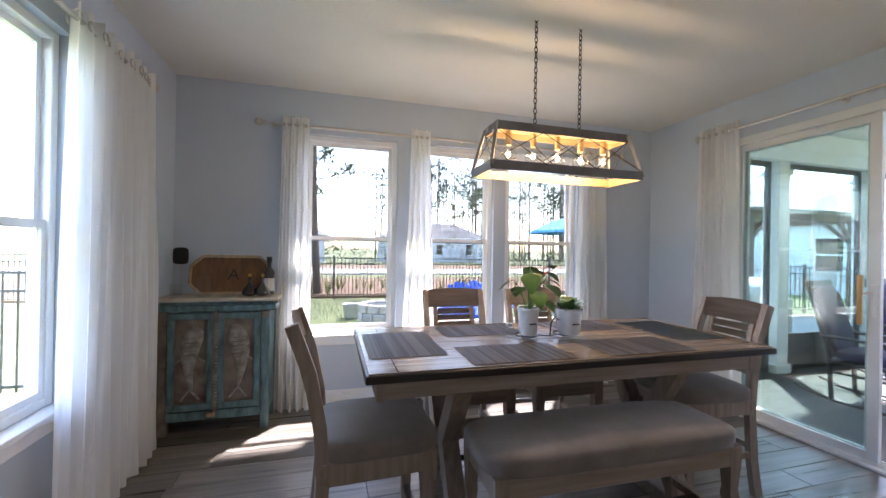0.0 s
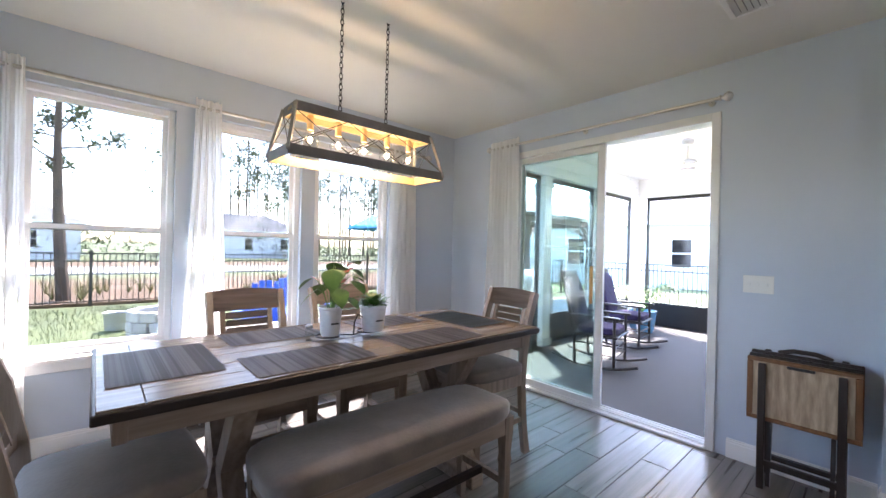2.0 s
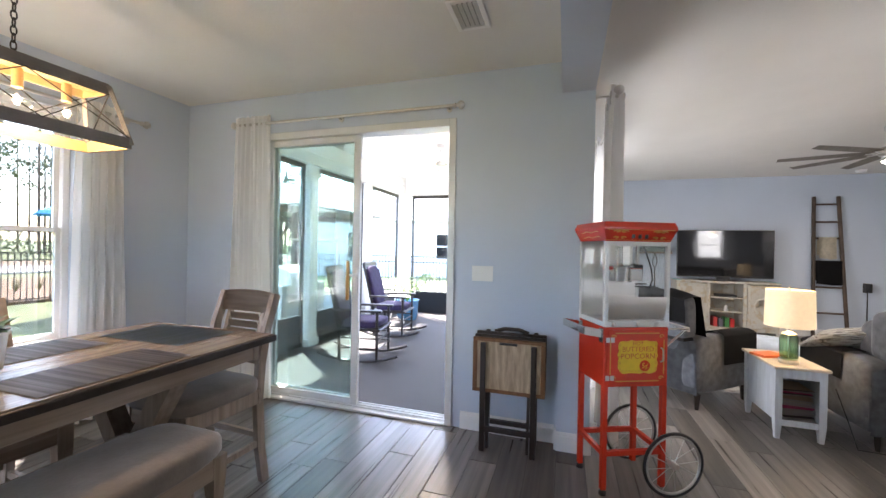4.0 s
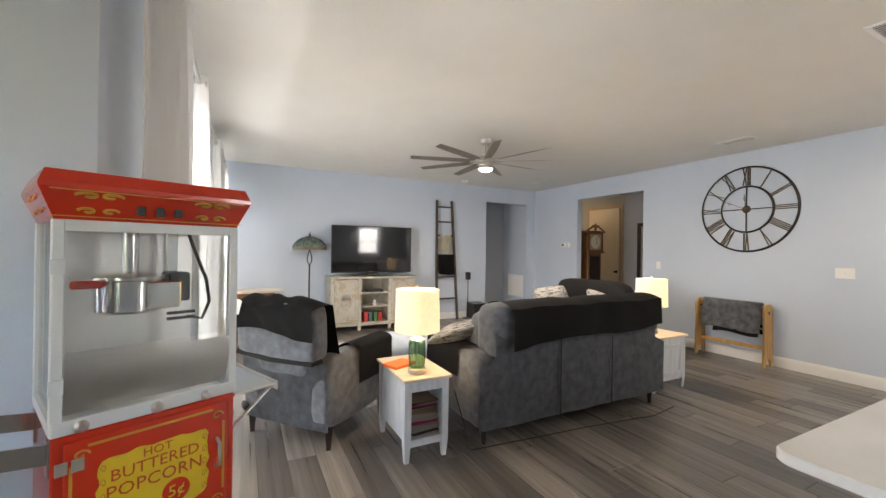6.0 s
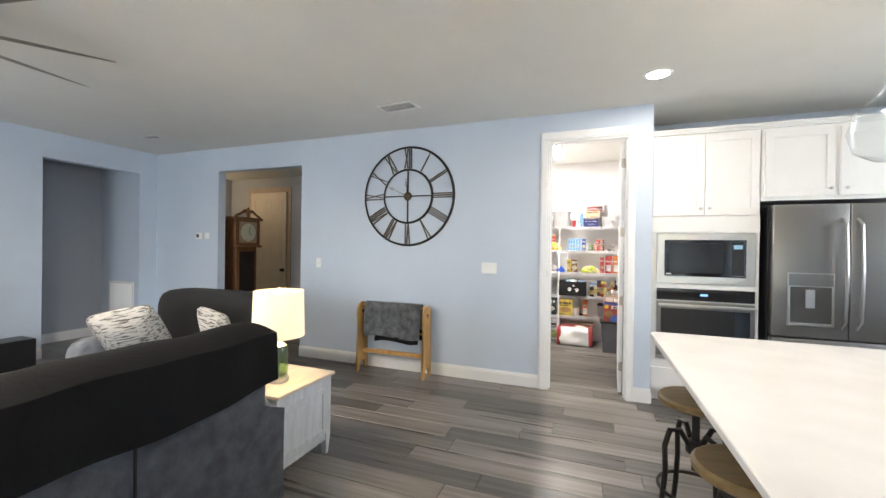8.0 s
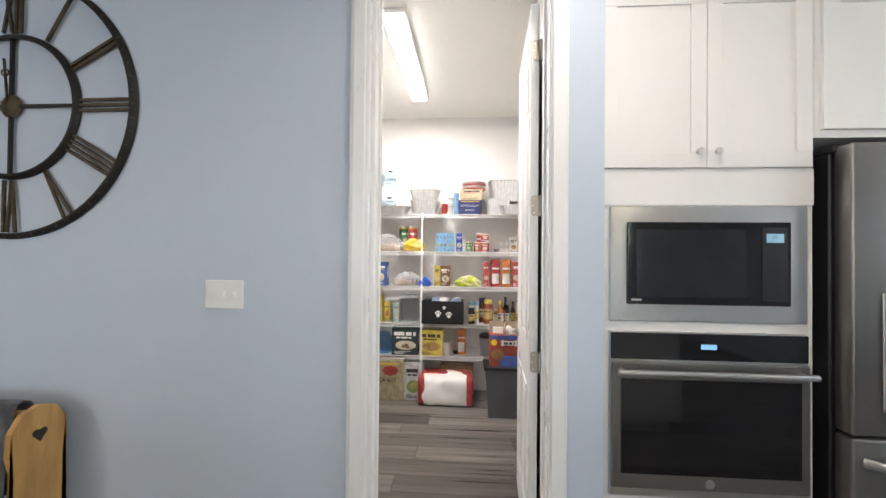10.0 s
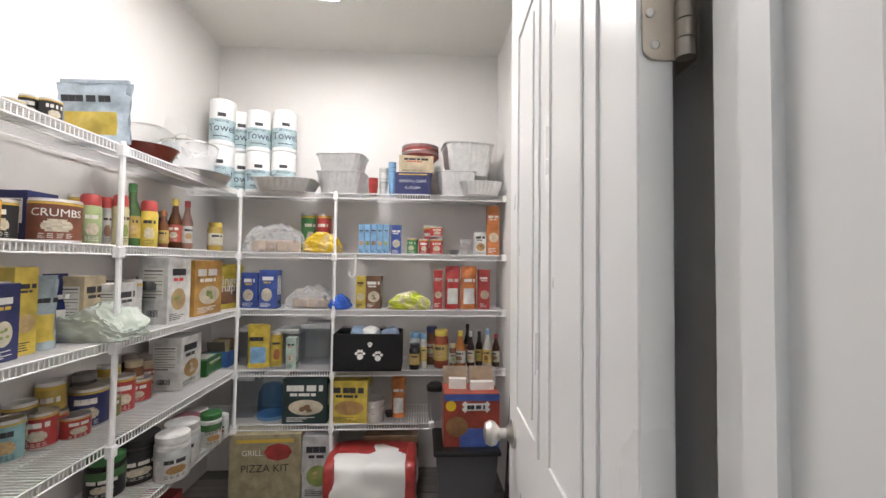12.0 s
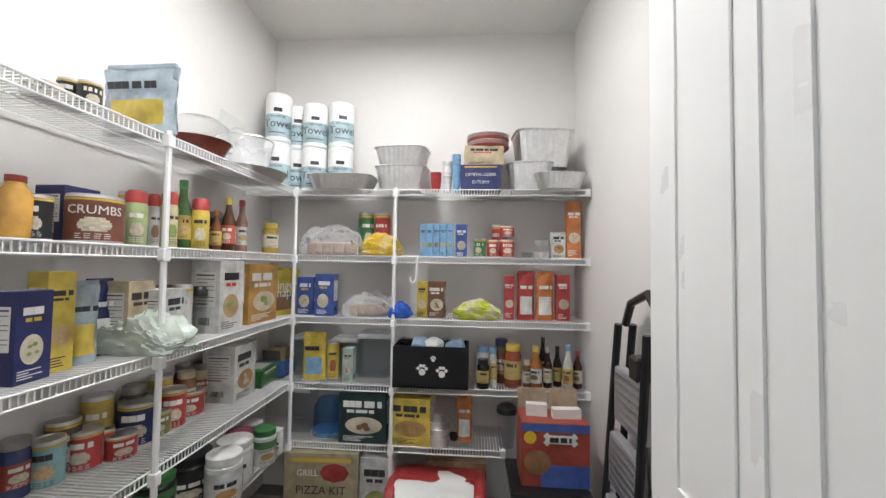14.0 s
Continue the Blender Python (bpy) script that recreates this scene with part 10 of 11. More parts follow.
def casserole(loc, w, h):
    ob = thing("casserole_dish", "red-brown casserole dish with a clear domed lid", "dish", loc)
    r = w * 0.6
    part("dish", lathe(B(), [(r * 0.7, 0), (r * 0.95, h * 0.4), (r, h * 0.44), (r * 0.93, h * 0.44), (r * 0.66, 0.01), (0.001, 0.009)], 26, cap=False), colour((0.22, 0.03, 0.015), 0.2), ob, smooth=True)
    part("glass_lid", lathe(B(), [(r * 0.95, h * 0.46), (r * 0.9, h * 0.85), (r * 0.6, h * 1.05), (0.001, h * 1.1)], 26, cap=False), M["clear"], ob, smooth=True)


def handled_bowl(loc, w, h):
    ob = thing("wire_handled_bowl", "clear bowl with a wire handle on a metal tray", "bowl", loc)
    r = w * 0.55
    part("tray", lathe(B(), [(r * 1.3, 0), (r * 1.45, 0.025), (r * 1.43, 0.025), (r * 1.28, 0.004)], 30), M["steel"], ob, smooth=True)
    part("bowl", lathe(B(), [(r * 0.8, 0.026), (r * 0.95, h), (r * 0.93, h), (r * 0.78, 0.03)], 32, cap=False), M["film"], ob, "clear plastic bowl", True)
    part("rim", sweep(B(), [(r * 0.95 * math.cos(2 * math.pi * q / 32), r * 0.95 * math.sin(2 * math.pi * q / 32), h) for q in range(32)], 0.003, 6, True), M["steel"], ob, smooth=True)
    part("bail", sweep(B(), [(0, r * math.cos(a), h - 0.02 + 0.07 * math.sin(a)) for a in np.linspace(0, math.pi, 14)], 0.0025, 6), M["steel"], ob)


def jug(loc, w, h):
    ob = thing("juice_bottle", "orange juice bottle with a printed label", "bottle", loc)
    part("body", lathe(B(), [(0.030, 0), (0.032, h * 0.7), (0.016, h * 0.9)], 20), colour((0.7, 0.36, 0.02), 0.2), ob, smooth=True)
    part("cap", lathe(B(), [(0.019, h * 0.9), (0.019, h)], 16), colour((0.5, 0.05, 0.02)), ob)


def blue_basket(loc, w, h):
    ob = thing("packet_basket", "blue plastic basket of small packets", "basket", loc)
    b = B()
    for q in ((-0.07, 0.07, -0.07, -0.064), (-0.07, 0.07, 0.064, 0.07), (-0.07, -0.064, -0.064, 0.064), (0.064, 0.07, -0.064, 0.064)):
        box(b, *q, 0, h * 0.6)
    box(b, -0.07, 0.07, -0.07, 0.07, 0, 0.005)
    part("basket", b, colour((0.03, 0.14, 0.5)), ob)
    for k in range(6):
        part("packet", bx(-0.05, 0.05, -0.002, 0.002, 0, h * 0.95), colour([(0.35, 0.2, 0.1), (0.5, 0.4, 0.2), (0.1, 0.08, 0.06)][k % 3]), ob, m=pose(0, -0.05 + k * 0.02, 0.006, GOODS.uniform(-10, 10), 0, 0))


paper_towels((3.894, -8.270, 1.732), 0.163, 0.552)
paper_towels((3.689, -8.300, 1.732), 0.140, 0.502)
paper_towels((3.538, -8.300, 1.732), 0.148, 0.506)
paper_towels((3.818, -8.360, 1.732), 0.070, 0.512)
foil_pan((3.497, -8.240, 1.732), 0.354, 0.076)
foil_pan((3.175, -8.270, 1.732), 0.279, 0.132)
foil_pan((3.175, -8.270, 1.860), 0.279, 0.106)
cup_stack((2.986, -8.230, 1.732), 0.060, 0.113, (0.55, 0.03, 0.025), "stack of red plastic cups")
cup_stack((2.928, -8.270, 1.732), 0.055, 0.179, (0.78, 0.78, 0.75), "stack of white paper cups")
cup_stack((2.877, -8.270, 1.732), 0.048, 0.219, (0.2, 0.45, 0.75), "stack of blue paper cups")
carton((2.747, -8.250, 1.732), 0.209, 0.132, (0.02, 0.03, 0.15), "dark blue carton of plastic cutlery", "box", "CRYSTAL CLEAR", "CUTLERY", (0.78, 0.78, 0.75))
carton((2.735, -8.270, 1.868), 0.204, 0.101, (0.62, 0.5, 0.3), "cream carton lying on the cutlery box", "box")
foil_lids((2.708, -8.290, 1.950), 0.231, 0.129)
foil_pan((2.486, -8.260, 1.732), 0.236, 0.149)
foil_pan((2.417, -8.300, 1.860), 0.307, 0.197)
foil_pan((2.350, -8.210, 1.732), 0.256, 0.080)
bag((3.552, -8.270, 1.382), 0.334, 0.165, "plastic_clear", "clear plastic bag of bread rolls")
bag((3.271, -8.230, 1.382), 0.205, 0.118, "yellow_film", "yellow bag of chips")
can((3.396, -8.350, 1.382), 0.088, 0.247, (0.05, 0.25, 0.06), "green labelled food tin")
can((3.301, -8.350, 1.382), 0.087, 0.247, (0.55, 0.03, 0.025), "red labelled food tin")
carton((3.053, -8.270, 1.382), 0.034, 0.179, (0.2, 0.45, 0.75), "narrow light blue dessert carton", "box")
carton((3.016, -8.270, 1.382), 0.034, 0.179, (0.2, 0.45, 0.75), "narrow light blue dessert carton", "box")
carton((2.979, -8.270, 1.382), 0.034, 0.179, (0.2, 0.45, 0.75), "narrow light blue dessert carton", "box")
carton((2.942, -8.270, 1.382), 0.033, 0.180, (0.2, 0.45, 0.75), "narrow light blue dessert carton", "box")
carton((2.906, -8.270, 1.382), 0.034, 0.180, (0.2, 0.45, 0.75), "narrow light blue dessert carton", "box")
carton((2.846, -8.270, 1.382), 0.061, 0.177, (0.03, 0.09, 0.42), "blue cracker carton", "box")
can((2.747, -8.240, 1.382), 0.065, 0.097, (0.05, 0.25, 0.06), "small green labelled tin")
can((2.679, -8.240, 1.382), 0.059, 0.091, (0.55, 0.03, 0.025), "small red labelled tin")
can((2.603, -8.250, 1.382), 0.080, 0.093, (0.55, 0.03, 0.025), "red coffee tin")
can((2.604, -8.250, 1.490), 0.077, 0.057, (0.55, 0.03, 0.025), "red coffee tin stacked on another")
can((2.634, -8.350, 1.382), 0.093, 0.181, (0.55, 0.03, 0.025), "red coffee tin")
cup_stack((2.494, -8.270, 1.382), 0.068, 0.062, (0.25, 0.25, 0.26), "grey snack cup")
cup_stack((2.417, -8.270, 1.382), 0.077, 0.063, (0.78, 0.78, 0.75), "white snack cup")
cup_stack((2.417, -8.270, 1.445), 0.077, 0.063, (0.78, 0.78, 0.75), "white snack cup")
carton((2.334, -8.270, 1.382), 0.070, 0.139, (0.78, 0.78, 0.75), "white fruit snack carton", "box")
carton((2.256, -8.270, 1.382), 0.073, 0.303, (0.7, 0.2, 0.02), "tall orange cracker carton", "box")
carton((3.694, -8.270, 1.057), 0.097, 0.205, (0.03, 0.09, 0.42), "blue pasta carton", "box")
carton((3.576, -8.240, 1.057), 0.101, 0.223, (0.03, 0.09, 0.42), "blue and yellow pasta carton", "box")
bag((3.348, -8.270, 1.057), 0.251, 0.124, "plastic_clear", "clear bag of snacks lying flat")
bag((3.165, -8.230, 1.057), 0.110, 0.080, "blue_plastic", "small blue snack bag")
carton((3.050, -8.270, 1.057), 0.058, 0.192, (0.75, 0.55, 0.02), "yellow tea carton", "box")
carton((2.973, -8.270, 1.057), 0.088, 0.194, (0.2, 0.09, 0.04), "dark brown tea carton", "box")
bag((2.759, -8.240, 1.057), 0.229, 0.097, "lime", "lime green snack bag lying flat")
carton((2.588, -8.270, 1.057), 0.054, 0.231, (0.55, 0.03, 0.025), "tall red cracker carton", "box")
pouch((2.500, -8.270, 1.057), 0.091, 0.245, (0.55, 0.03, 0.025), "red coffee pouch", (0.78, 0.78, 0.75))
pouch((2.401, -8.270, 1.057), 0.097, 0.246, (0.7, 0.2, 0.02), "orange and red coffee pouch", (0.78, 0.78, 0.75))
carton((2.309, -8.270, 1.057), 0.067, 0.239, (0.55, 0.03, 0.025), "red cracker carton", "box")
clear_bin((3.721, -8.350, 0.714), 0.100, 0.221)
clear_bin((3.322, -8.350, 0.714), 0.169, 0.242)
clear_bin((3.491, -8.370, 0.714), 0.136, 0.208)
pouch((3.633, -8.240, 0.714), 0.127, 0.237, (0.75, 0.55, 0.02), "yellow and blue chip pouch", (0.2, 0.45, 0.75))
can((3.532, -8.240, 0.714), 0.063, 0.203, (0.75, 0.55, 0.02), "yellow crisp tube")
carton((3.432, -8.210, 0.714), 0.056, 0.179, (0.45, 0.6, 0.5), "small green juice carton", "carton")
paw_bin((2.992, -8.240, 0.714), 0.387, 0.210)
jar((2.721, -8.270, 0.714), 0.075, 0.198, (0.6, 0.62, 0.6), (0.2, 0.45, 0.75), "jar with a blue lid")
jar((2.671, -8.220, 0.714), 0.041, 0.201, (0.7, 0.7, 0.65), (0.2, 0.45, 0.75), "white jar with a blue lid")
jar((2.622, -8.310, 0.714), 0.076, 0.229, (0.2, 0.09, 0.04), (0.02, 0.03, 0.15), "brown jar with a dark blue lid")
jar((2.567, -8.240, 0.714), 0.088, 0.220, (0.35, 0.06, 0.02), (0.75, 0.55, 0.02), "red peanut jar with a yellow lid")
jar((2.724, -8.190, 0.714), 0.061, 0.148, (0.015, 0.015, 0.016), (0.015, 0.015, 0.016), "short dark jar")
sauce((2.452, -8.230, 0.714), 0.070, 0.214, (0.5, 0.16, 0.01), (0.75, 0.55, 0.02), "amber sauce bottle with yellow cap")
sauce((2.388, -8.240, 0.714), 0.044, 0.208, (0.05, 0.012, 0.008), (0.78, 0.78, 0.75), "dark sauce bottle with white cap")
sauce((2.333, -8.270, 0.714), 0.044, 0.207, (0.03, 0.01, 0.008), (0.015, 0.015, 0.016), "dark vinegar bottle")
sauce((2.292, -8.210, 0.714), 0.049, 0.229, (0.7, 0.68, 0.6), (0.2, 0.45, 0.75), "white dressing bottle with blue cap")
sauce((2.234, -8.250, 0.714), 0.046, 0.194, (0.08, 0.02, 0.01), (0.55, 0.03, 0.025), "dark red sauce bottle")
sauce((2.398, -8.330, 0.714), 0.045, 0.241, (0.015, 0.015, 0.016), (0.015, 0.015, 0.016), "tall black bottle")
jar((2.497, -8.220, 0.714), 0.040, 0.140, (0.2, 0.09, 0.04), (0.62, 0.5, 0.3), "small brown spice jar")
clear_bin((3.729, -8.330, 0.412), 0.133, 0.241)
bread_box((3.566, -8.290, 0.412), 0.148, 0.203)
carton((3.343, -8.250, 0.412), 0.249, 0.255, (0.02, 0.05, 0.05), "dark green carton of snack bars", "box")
carton((3.093, -8.250, 0.412), 0.217, 0.238, (0.75, 0.55, 0.02), "yellow sweetener carton", "box")
bowls((2.953, -8.210, 0.412), 0.122, 0.132)
pouch((2.817, -8.270, 0.412), 0.085, 0.228, (0.7, 0.2, 0.02), "orange treat pouch", (0.78, 0.78, 0.75))
tumbler((2.598, -8.230, 0.412), 0.105, 0.212)
scoop((2.871, -8.270, 0.412), 0.036, 0.128)
carton((3.543, -8.210, 0.000), 0.382, 0.371, (0.42, 0.36, 0.2), "tan grill pizza kit carton on the floor", "box", "PIZZA KIT", "", (0.03, 0.025, 0.02), "GRILL")
carton((3.260, -8.230, 0.000), 0.171, 0.347, (0.6, 0.6, 0.6), "white juicer carton on the floor", "box")
flour_bag((2.952, -8.170, 0.000), 0.481, 0.250)
carton((2.859, -8.350, 0.000), 0.322, 0.296, (0.3, 0.2, 0.1), "open brown cardboard carton", "box")
can((3.850, -7.002, 1.732), 0.027, 0.027, (0.78, 0.78, 0.75), "white tin with blue lid")
can((3.850, -7.038, 1.732), 0.054, 0.046, (0.78, 0.78, 0.75), "white tub with blue lid")
can((3.850, -7.088, 1.732), 0.052, 0.077, (0.015, 0.015, 0.016), "black labelled tin")
can((3.800, -7.095, 1.732), 0.052, 0.072, (0.015, 0.015, 0.016), "black and yellow labelled tin")
pouch((3.830, -7.285, 1.732), 0.257, 0.211, (0.5, 0.62, 0.72), "large pale blue foil bag", (0.75, 0.55, 0.02))
casserole((3.830, -7.549, 1.732), 0.189, 0.141)
handled_bowl((3.850, -7.880, 1.732), 0.235, 0.170)
jug((3.850, -6.979, 1.382), 0.029, 0.151)
can((3.850, -7.024, 1.382), 0.063, 0.111, (0.015, 0.015, 0.016), "dark labelled coffee tin")
carton_l((3.880, -7.127, 1.382), 0.096, 0.151, (0.02, 0.03, 0.15), "dark blue carton", "box")
can((3.810, -7.135, 1.382), 0.127, 0.127, (0.25, 0.07, 0.03), "brown cake crumb canister with pale lid", "CRUMBS")
spray((3.820, -7.275, 1.382), 0.061, 0.172, (0.4, 0.5, 0.2), (0.55, 0.03, 0.025), "green spray can with red cap")
spray((3.850, -7.377, 1.382), 0.038, 0.179, (0.6, 0.6, 0.55), (0.55, 0.03, 0.025), "white spray can with red cap")
spray((3.820, -7.407, 1.382), 0.052, 0.192, (0.72, 0.66, 0.35), (0.55, 0.03, 0.025), "pale spray can with red cap")
sauce((3.850, -7.508, 1.382), 0.058, 0.257, (0.08, 0.2, 0.05), (0.05, 0.25, 0.06), "green oil bottle")
spray((3.810, -7.546, 1.382), 0.062, 0.192, (0.75, 0.55, 0.02), (0.55, 0.03, 0.025), "yellow spray can with red cap")
sauce((3.850, -7.698, 1.382), 0.042, 0.172, (0.3, 0.1, 0.03), (0.7, 0.2, 0.02), "brown sauce bottle")
sauce((3.830, -7.748, 1.382), 0.056, 0.233, (0.12, 0.04, 0.01), (0.75, 0.55, 0.02), "dark syrup bottle with yellow cap")
sauce((3.850, -7.875, 1.382), 0.052, 0.243, (0.4, 0.2, 0.15), (0.55, 0.03, 0.025), "pink vinegar bottle")
jar((3.800, -8.043, 1.382), 0.074, 0.153, (0.6, 0.42, 0.05), (0.75, 0.55, 0.02), "yellow mustard jar")
carton_l((3.830, -6.984, 1.057), 0.086, 0.209, (0.02, 0.03, 0.15), "dark blue cereal carton", "box")
carton_l((3.850, -7.072, 1.057), 0.067, 0.252, (0.75, 0.55, 0.02), "yellow granola bar carton", "box")
pouch_l((3.850, -7.149, 1.057), 0.077, 0.213, (0.4, 0.5, 0.55), "pale blue plastic food bag", (0.75, 0.55, 0.02))
pouch_l((3.900, -7.248, 1.057), 0.075, 0.215, (0.02, 0.03, 0.15), "dark blue and white flour bag", (0.78, 0.78, 0.75))
carton_l((3.880, -7.319, 1.057), 0.107, 0.218, (0.62, 0.5, 0.3), "cream and red carton", "box")
bag_l((3.790, -7.296, 1.057), 0.237, 0.121, "plastic_green", "pale green plastic bag")
carton_l((3.830, -7.405, 1.057), 0.104, 0.187, (0.78, 0.78, 0.75), "white carton with red print", "box")
can((3.850, -7.522, 1.057), 0.066, 0.194, (0.78, 0.78, 0.75), "white canister")
tumbler_l((3.850, -7.611, 1.057), 0.062, 0.185)
carton_l((3.830, -7.696, 1.057), 0.144, 0.285, (0.78, 0.78, 0.75), "tall white cereal carton", "box")
carton_l((3.850, -7.816, 1.057), 0.049, 0.246, (0.75, 0.55, 0.02), "narrow yellow carton", "box")
carton_l((3.850, -7.956, 1.057), 0.223, 0.274, (0.6, 0.3, 0.03), "orange cereal carton", "box")
pouch_l((3.820, -8.187, 1.057), 0.305, 0.242, (0.72, 0.56, 0.03), "yellow and blue cookie pouch", (0.25, 0.12, 0.05), ("Ginger", "Snaps"))
can((3.952, -7.172, 0.714), 0.076, 0.127, (0.25, 0.5, 0.52), "teal and orange labelled tin")
can((3.946, -7.271, 0.714), 0.087, 0.112, (0.55, 0.03, 0.025), "red and white soup tin")
can((3.952, -7.324, 0.714), 0.075, 0.093, (0.55, 0.03, 0.025), "red labelled tin")
can((3.931, -7.442, 0.714), 0.117, 0.141, (0.02, 0.03, 0.15), "dark purple labelled tin")
can((3.952, -7.478, 0.714), 0.077, 0.121, (0.78, 0.78, 0.75), "white labelled tin")
can((3.938, -7.699, 0.714), 0.105, 0.095, (0.55, 0.03, 0.025), "red labelled tin")
can((3.949, -7.557, 0.714), 0.083, 0.138, (0.55, 0.03, 0.025), "red labelled chili tin")
can((3.909, -7.572, 0.714), 0.087, 0.143, (0.55, 0.03, 0.025), "red labelled chili tin")
can((3.933, -7.507, 0.714), 0.114, 0.084, (0.25, 0.25, 0.04), "olive labelled meat tin")
can((3.897, -7.343, 0.714), 0.085, 0.073, (0.55, 0.03, 0.025), "flat red labelled tin")
can((3.945, -7.369, 0.714), 0.089, 0.053, (0.2, 0.3, 0.35), "flat blue labelled tin")
jar((3.947, -7.689, 0.714), 0.074, 0.178, (0.3, 0.12, 0.04), (0.62, 0.5, 0.3), "sauce jar with pale lid")
jar((3.938, -7.905, 0.714), 0.105, 0.173, (0.25, 0.05, 0.02), (0.3, 0.3, 0.2), "dark pasta sauce jar")
jar((3.964, -8.103, 0.714), 0.052, 0.139, (0.3, 0.08, 0.04), (0.2, 0.2, 0.2), "sauce jar")
carton_l((3.900, -7.906, 0.714), 0.172, 0.246, (0.78, 0.78, 0.75), "white and purple carton", "box")
flat_box((3.885, -8.131, 0.714), 0.209, 0.086, (0.05, 0.25, 0.06), "green flat carton")
flat_box((3.905, -8.206, 0.714), 0.170, 0.082, (0.55, 0.03, 0.025), "red flat carton")
flat_box((3.910, -8.303, 0.714), 0.160, 0.080, (0.2, 0.45, 0.75), "blue flat carton")
blue_basket((3.870, -8.294, 0.714), 0.133, 0.149)
tub((3.741, -7.640, 0.412), 0.132, 0.186, (0.78, 0.78, 0.75), (0.78, 0.78, 0.75), "white protein powder tub")
tub((3.779, -7.770, 0.412), 0.144, 0.180, (0.78, 0.78, 0.75), (0.78, 0.78, 0.75), "white protein powder tub")
tub((3.838, -7.907, 0.412), 0.127, 0.151, (0.78, 0.78, 0.75), (0.3, 0.05, 0.1), "white tub with maroon lid")
tub((3.739, -7.938, 0.412), 0.102, 0.157, (0.78, 0.78, 0.75), (0.05, 0.25, 0.06), "white tub with green lid", "GREENS")
tub((3.730, -8.039, 0.412), 0.060, 0.109, (0.78, 0.78, 0.75), (0.78, 0.78, 0.75), "small white tub")
tub((3.911, -8.130, 0.412), 0.105, 0.101, (0.78, 0.78, 0.75), (0.78, 0.78, 0.75), "white tub")
tub((3.888, -7.643, 0.412), 0.166, 0.181, (0.015, 0.015, 0.016), (0.015, 0.015, 0.016), "large black powder tub")
tub((3.924, -7.523, 0.412), 0.131, 0.155, (0.015, 0.015, 0.016), (0.05, 0.25, 0.06), "large black powder tub with green band")
carton_l((3.86, -7.62, 0.000), 0.34, 0.28, (0.42, 0.03, 0.03), "red and white carton on the floor", "box")
carton_l((3.86, -7.3, 0.000), 0.26, 0.26, (0.3, 0.19, 0.1), "brown cardboard carton on the floor", "box")
carton_l((3.86, -7.0, 0.000), 0.22, 0.2, (0.62, 0.3, 0.03), "orange carton on the floor", "box")
REAR = random.Random(77)
for z in (1.382, 1.057, 0.714):
    y = -6.75
    while y > -8.0:
        hh, ww = REAR.uniform(0.12, 0.2), REAR.uniform(0.06, 0.085)
        c = REAR.choice([(0.42, 0.04, 0.03), (0.25, 0.12, 0.05), (0.62, 0.5, 0.3), (0.05, 0.07, 0.2), (0.6, 0.42, 0.05), (0.12, 0.1, 0.09)])
        if REAR.random() < 0.5:
            can((3.985, y, z), ww, hh, c, "tin standing at the back of the shelf")
        else:
            jar((3.985, y, z), ww, hh, c, (0.3, 0.28, 0.25), "jar standing at the back of the shelf")
        y -= ww + REAR.uniform(0.01, 0.06)
# large pantry things on the floor
bin_ = thing("waste_bin", "grey plastic bin with a black lid", "bin", (2.455, -7.93, 0))
b = B()
for s0, s1, z0, z1 in ((0.82, 1.0, 0.0, 0.40),):
    vs = [[b.verts.new((sx * 0.15 * s, sy * 0.13 * s, z)) for sx, sy in ((-1, -1), (1, -1), (1, 1), (-1, 1))] for s, z in ((s0, z0), (s1, z1))]
    for i in range(4):
        b.faces.new((vs[0][i], vs[0][(i + 1) % 4], vs[1][(i + 1) % 4], vs[1][i]))
    b.faces.new(vs[0][::-1]); b.faces.new(vs[1])
part("body", b, mat("grey_bin_plastic", (0.10, 0.10, 0.11), 0.45), bin_)
part("lid", bx(-0.165, 0.165, -0.145, 0.145, 0.40, 0.425, 0.008, 2), M["black"], bin_)
tb = thing("treat_box", "open red and blue dog treat carton on the bin", "box", (2.43, -7.93, 0.425))
part("pack", bx(-0.14, 0.14, -0.09, 0.09, 0, 0.26, 0.002), colour((0.42, 0.05, 0.02)), tb)
part("blue_panel", bx(-0.1395, 0.06, 0.0902, 0.0908, 0.0, 0.09), colour((0.05, 0.12, 0.5)), tb)
part("blue_band", bx(-0.1395, 0.1395, 0.0902, 0.0908, 0.225, 0.258), colour((0.05, 0.12, 0.5)), tb)
b = B()
sweep(b, [(-0.05, 0, 0), (0.05, 0, 0)], 0.018, 10)
for x in (-0.055, 0.055):
    for z in (-0.012, 0.012):
        lathe(b, [(0.001, -0.016), (0.016, 0), (0.001, 0.016)], 12, (x, 0, z))
bmesh.ops.scale(b, vec=(1, 0.1, 1), verts=b.verts)
part("bone_badge", b, INK[0], tb, "white bone-shaped badge", m=pose(-0.02, 0.092, 0.195))
b = B(); lathe(b, [(0.045, 0), (0.055, 0.001)], 20, sy=0.9)
part("picture_patch", b, colour((0.35, 0.16, 0.05)), tb, "brown printed patch", m=pose(0.075, 0.0908, 0.10, -90, 0, 0))
b = B(); oval(b, 0, 0, 0.026, 0.026, 0.0006)
part("offer_disc", b, M["yellow"], tb, m=pose(0.105, 0.0905, 0.20, 0, 0, 180))
b = B(); letters(b, 0.09, 0.022, GOODS, bold=0.6)
part("title", b, INK[1], tb, m=pose(-0.02, 0.0955, 0.195, 0, 0, 180))
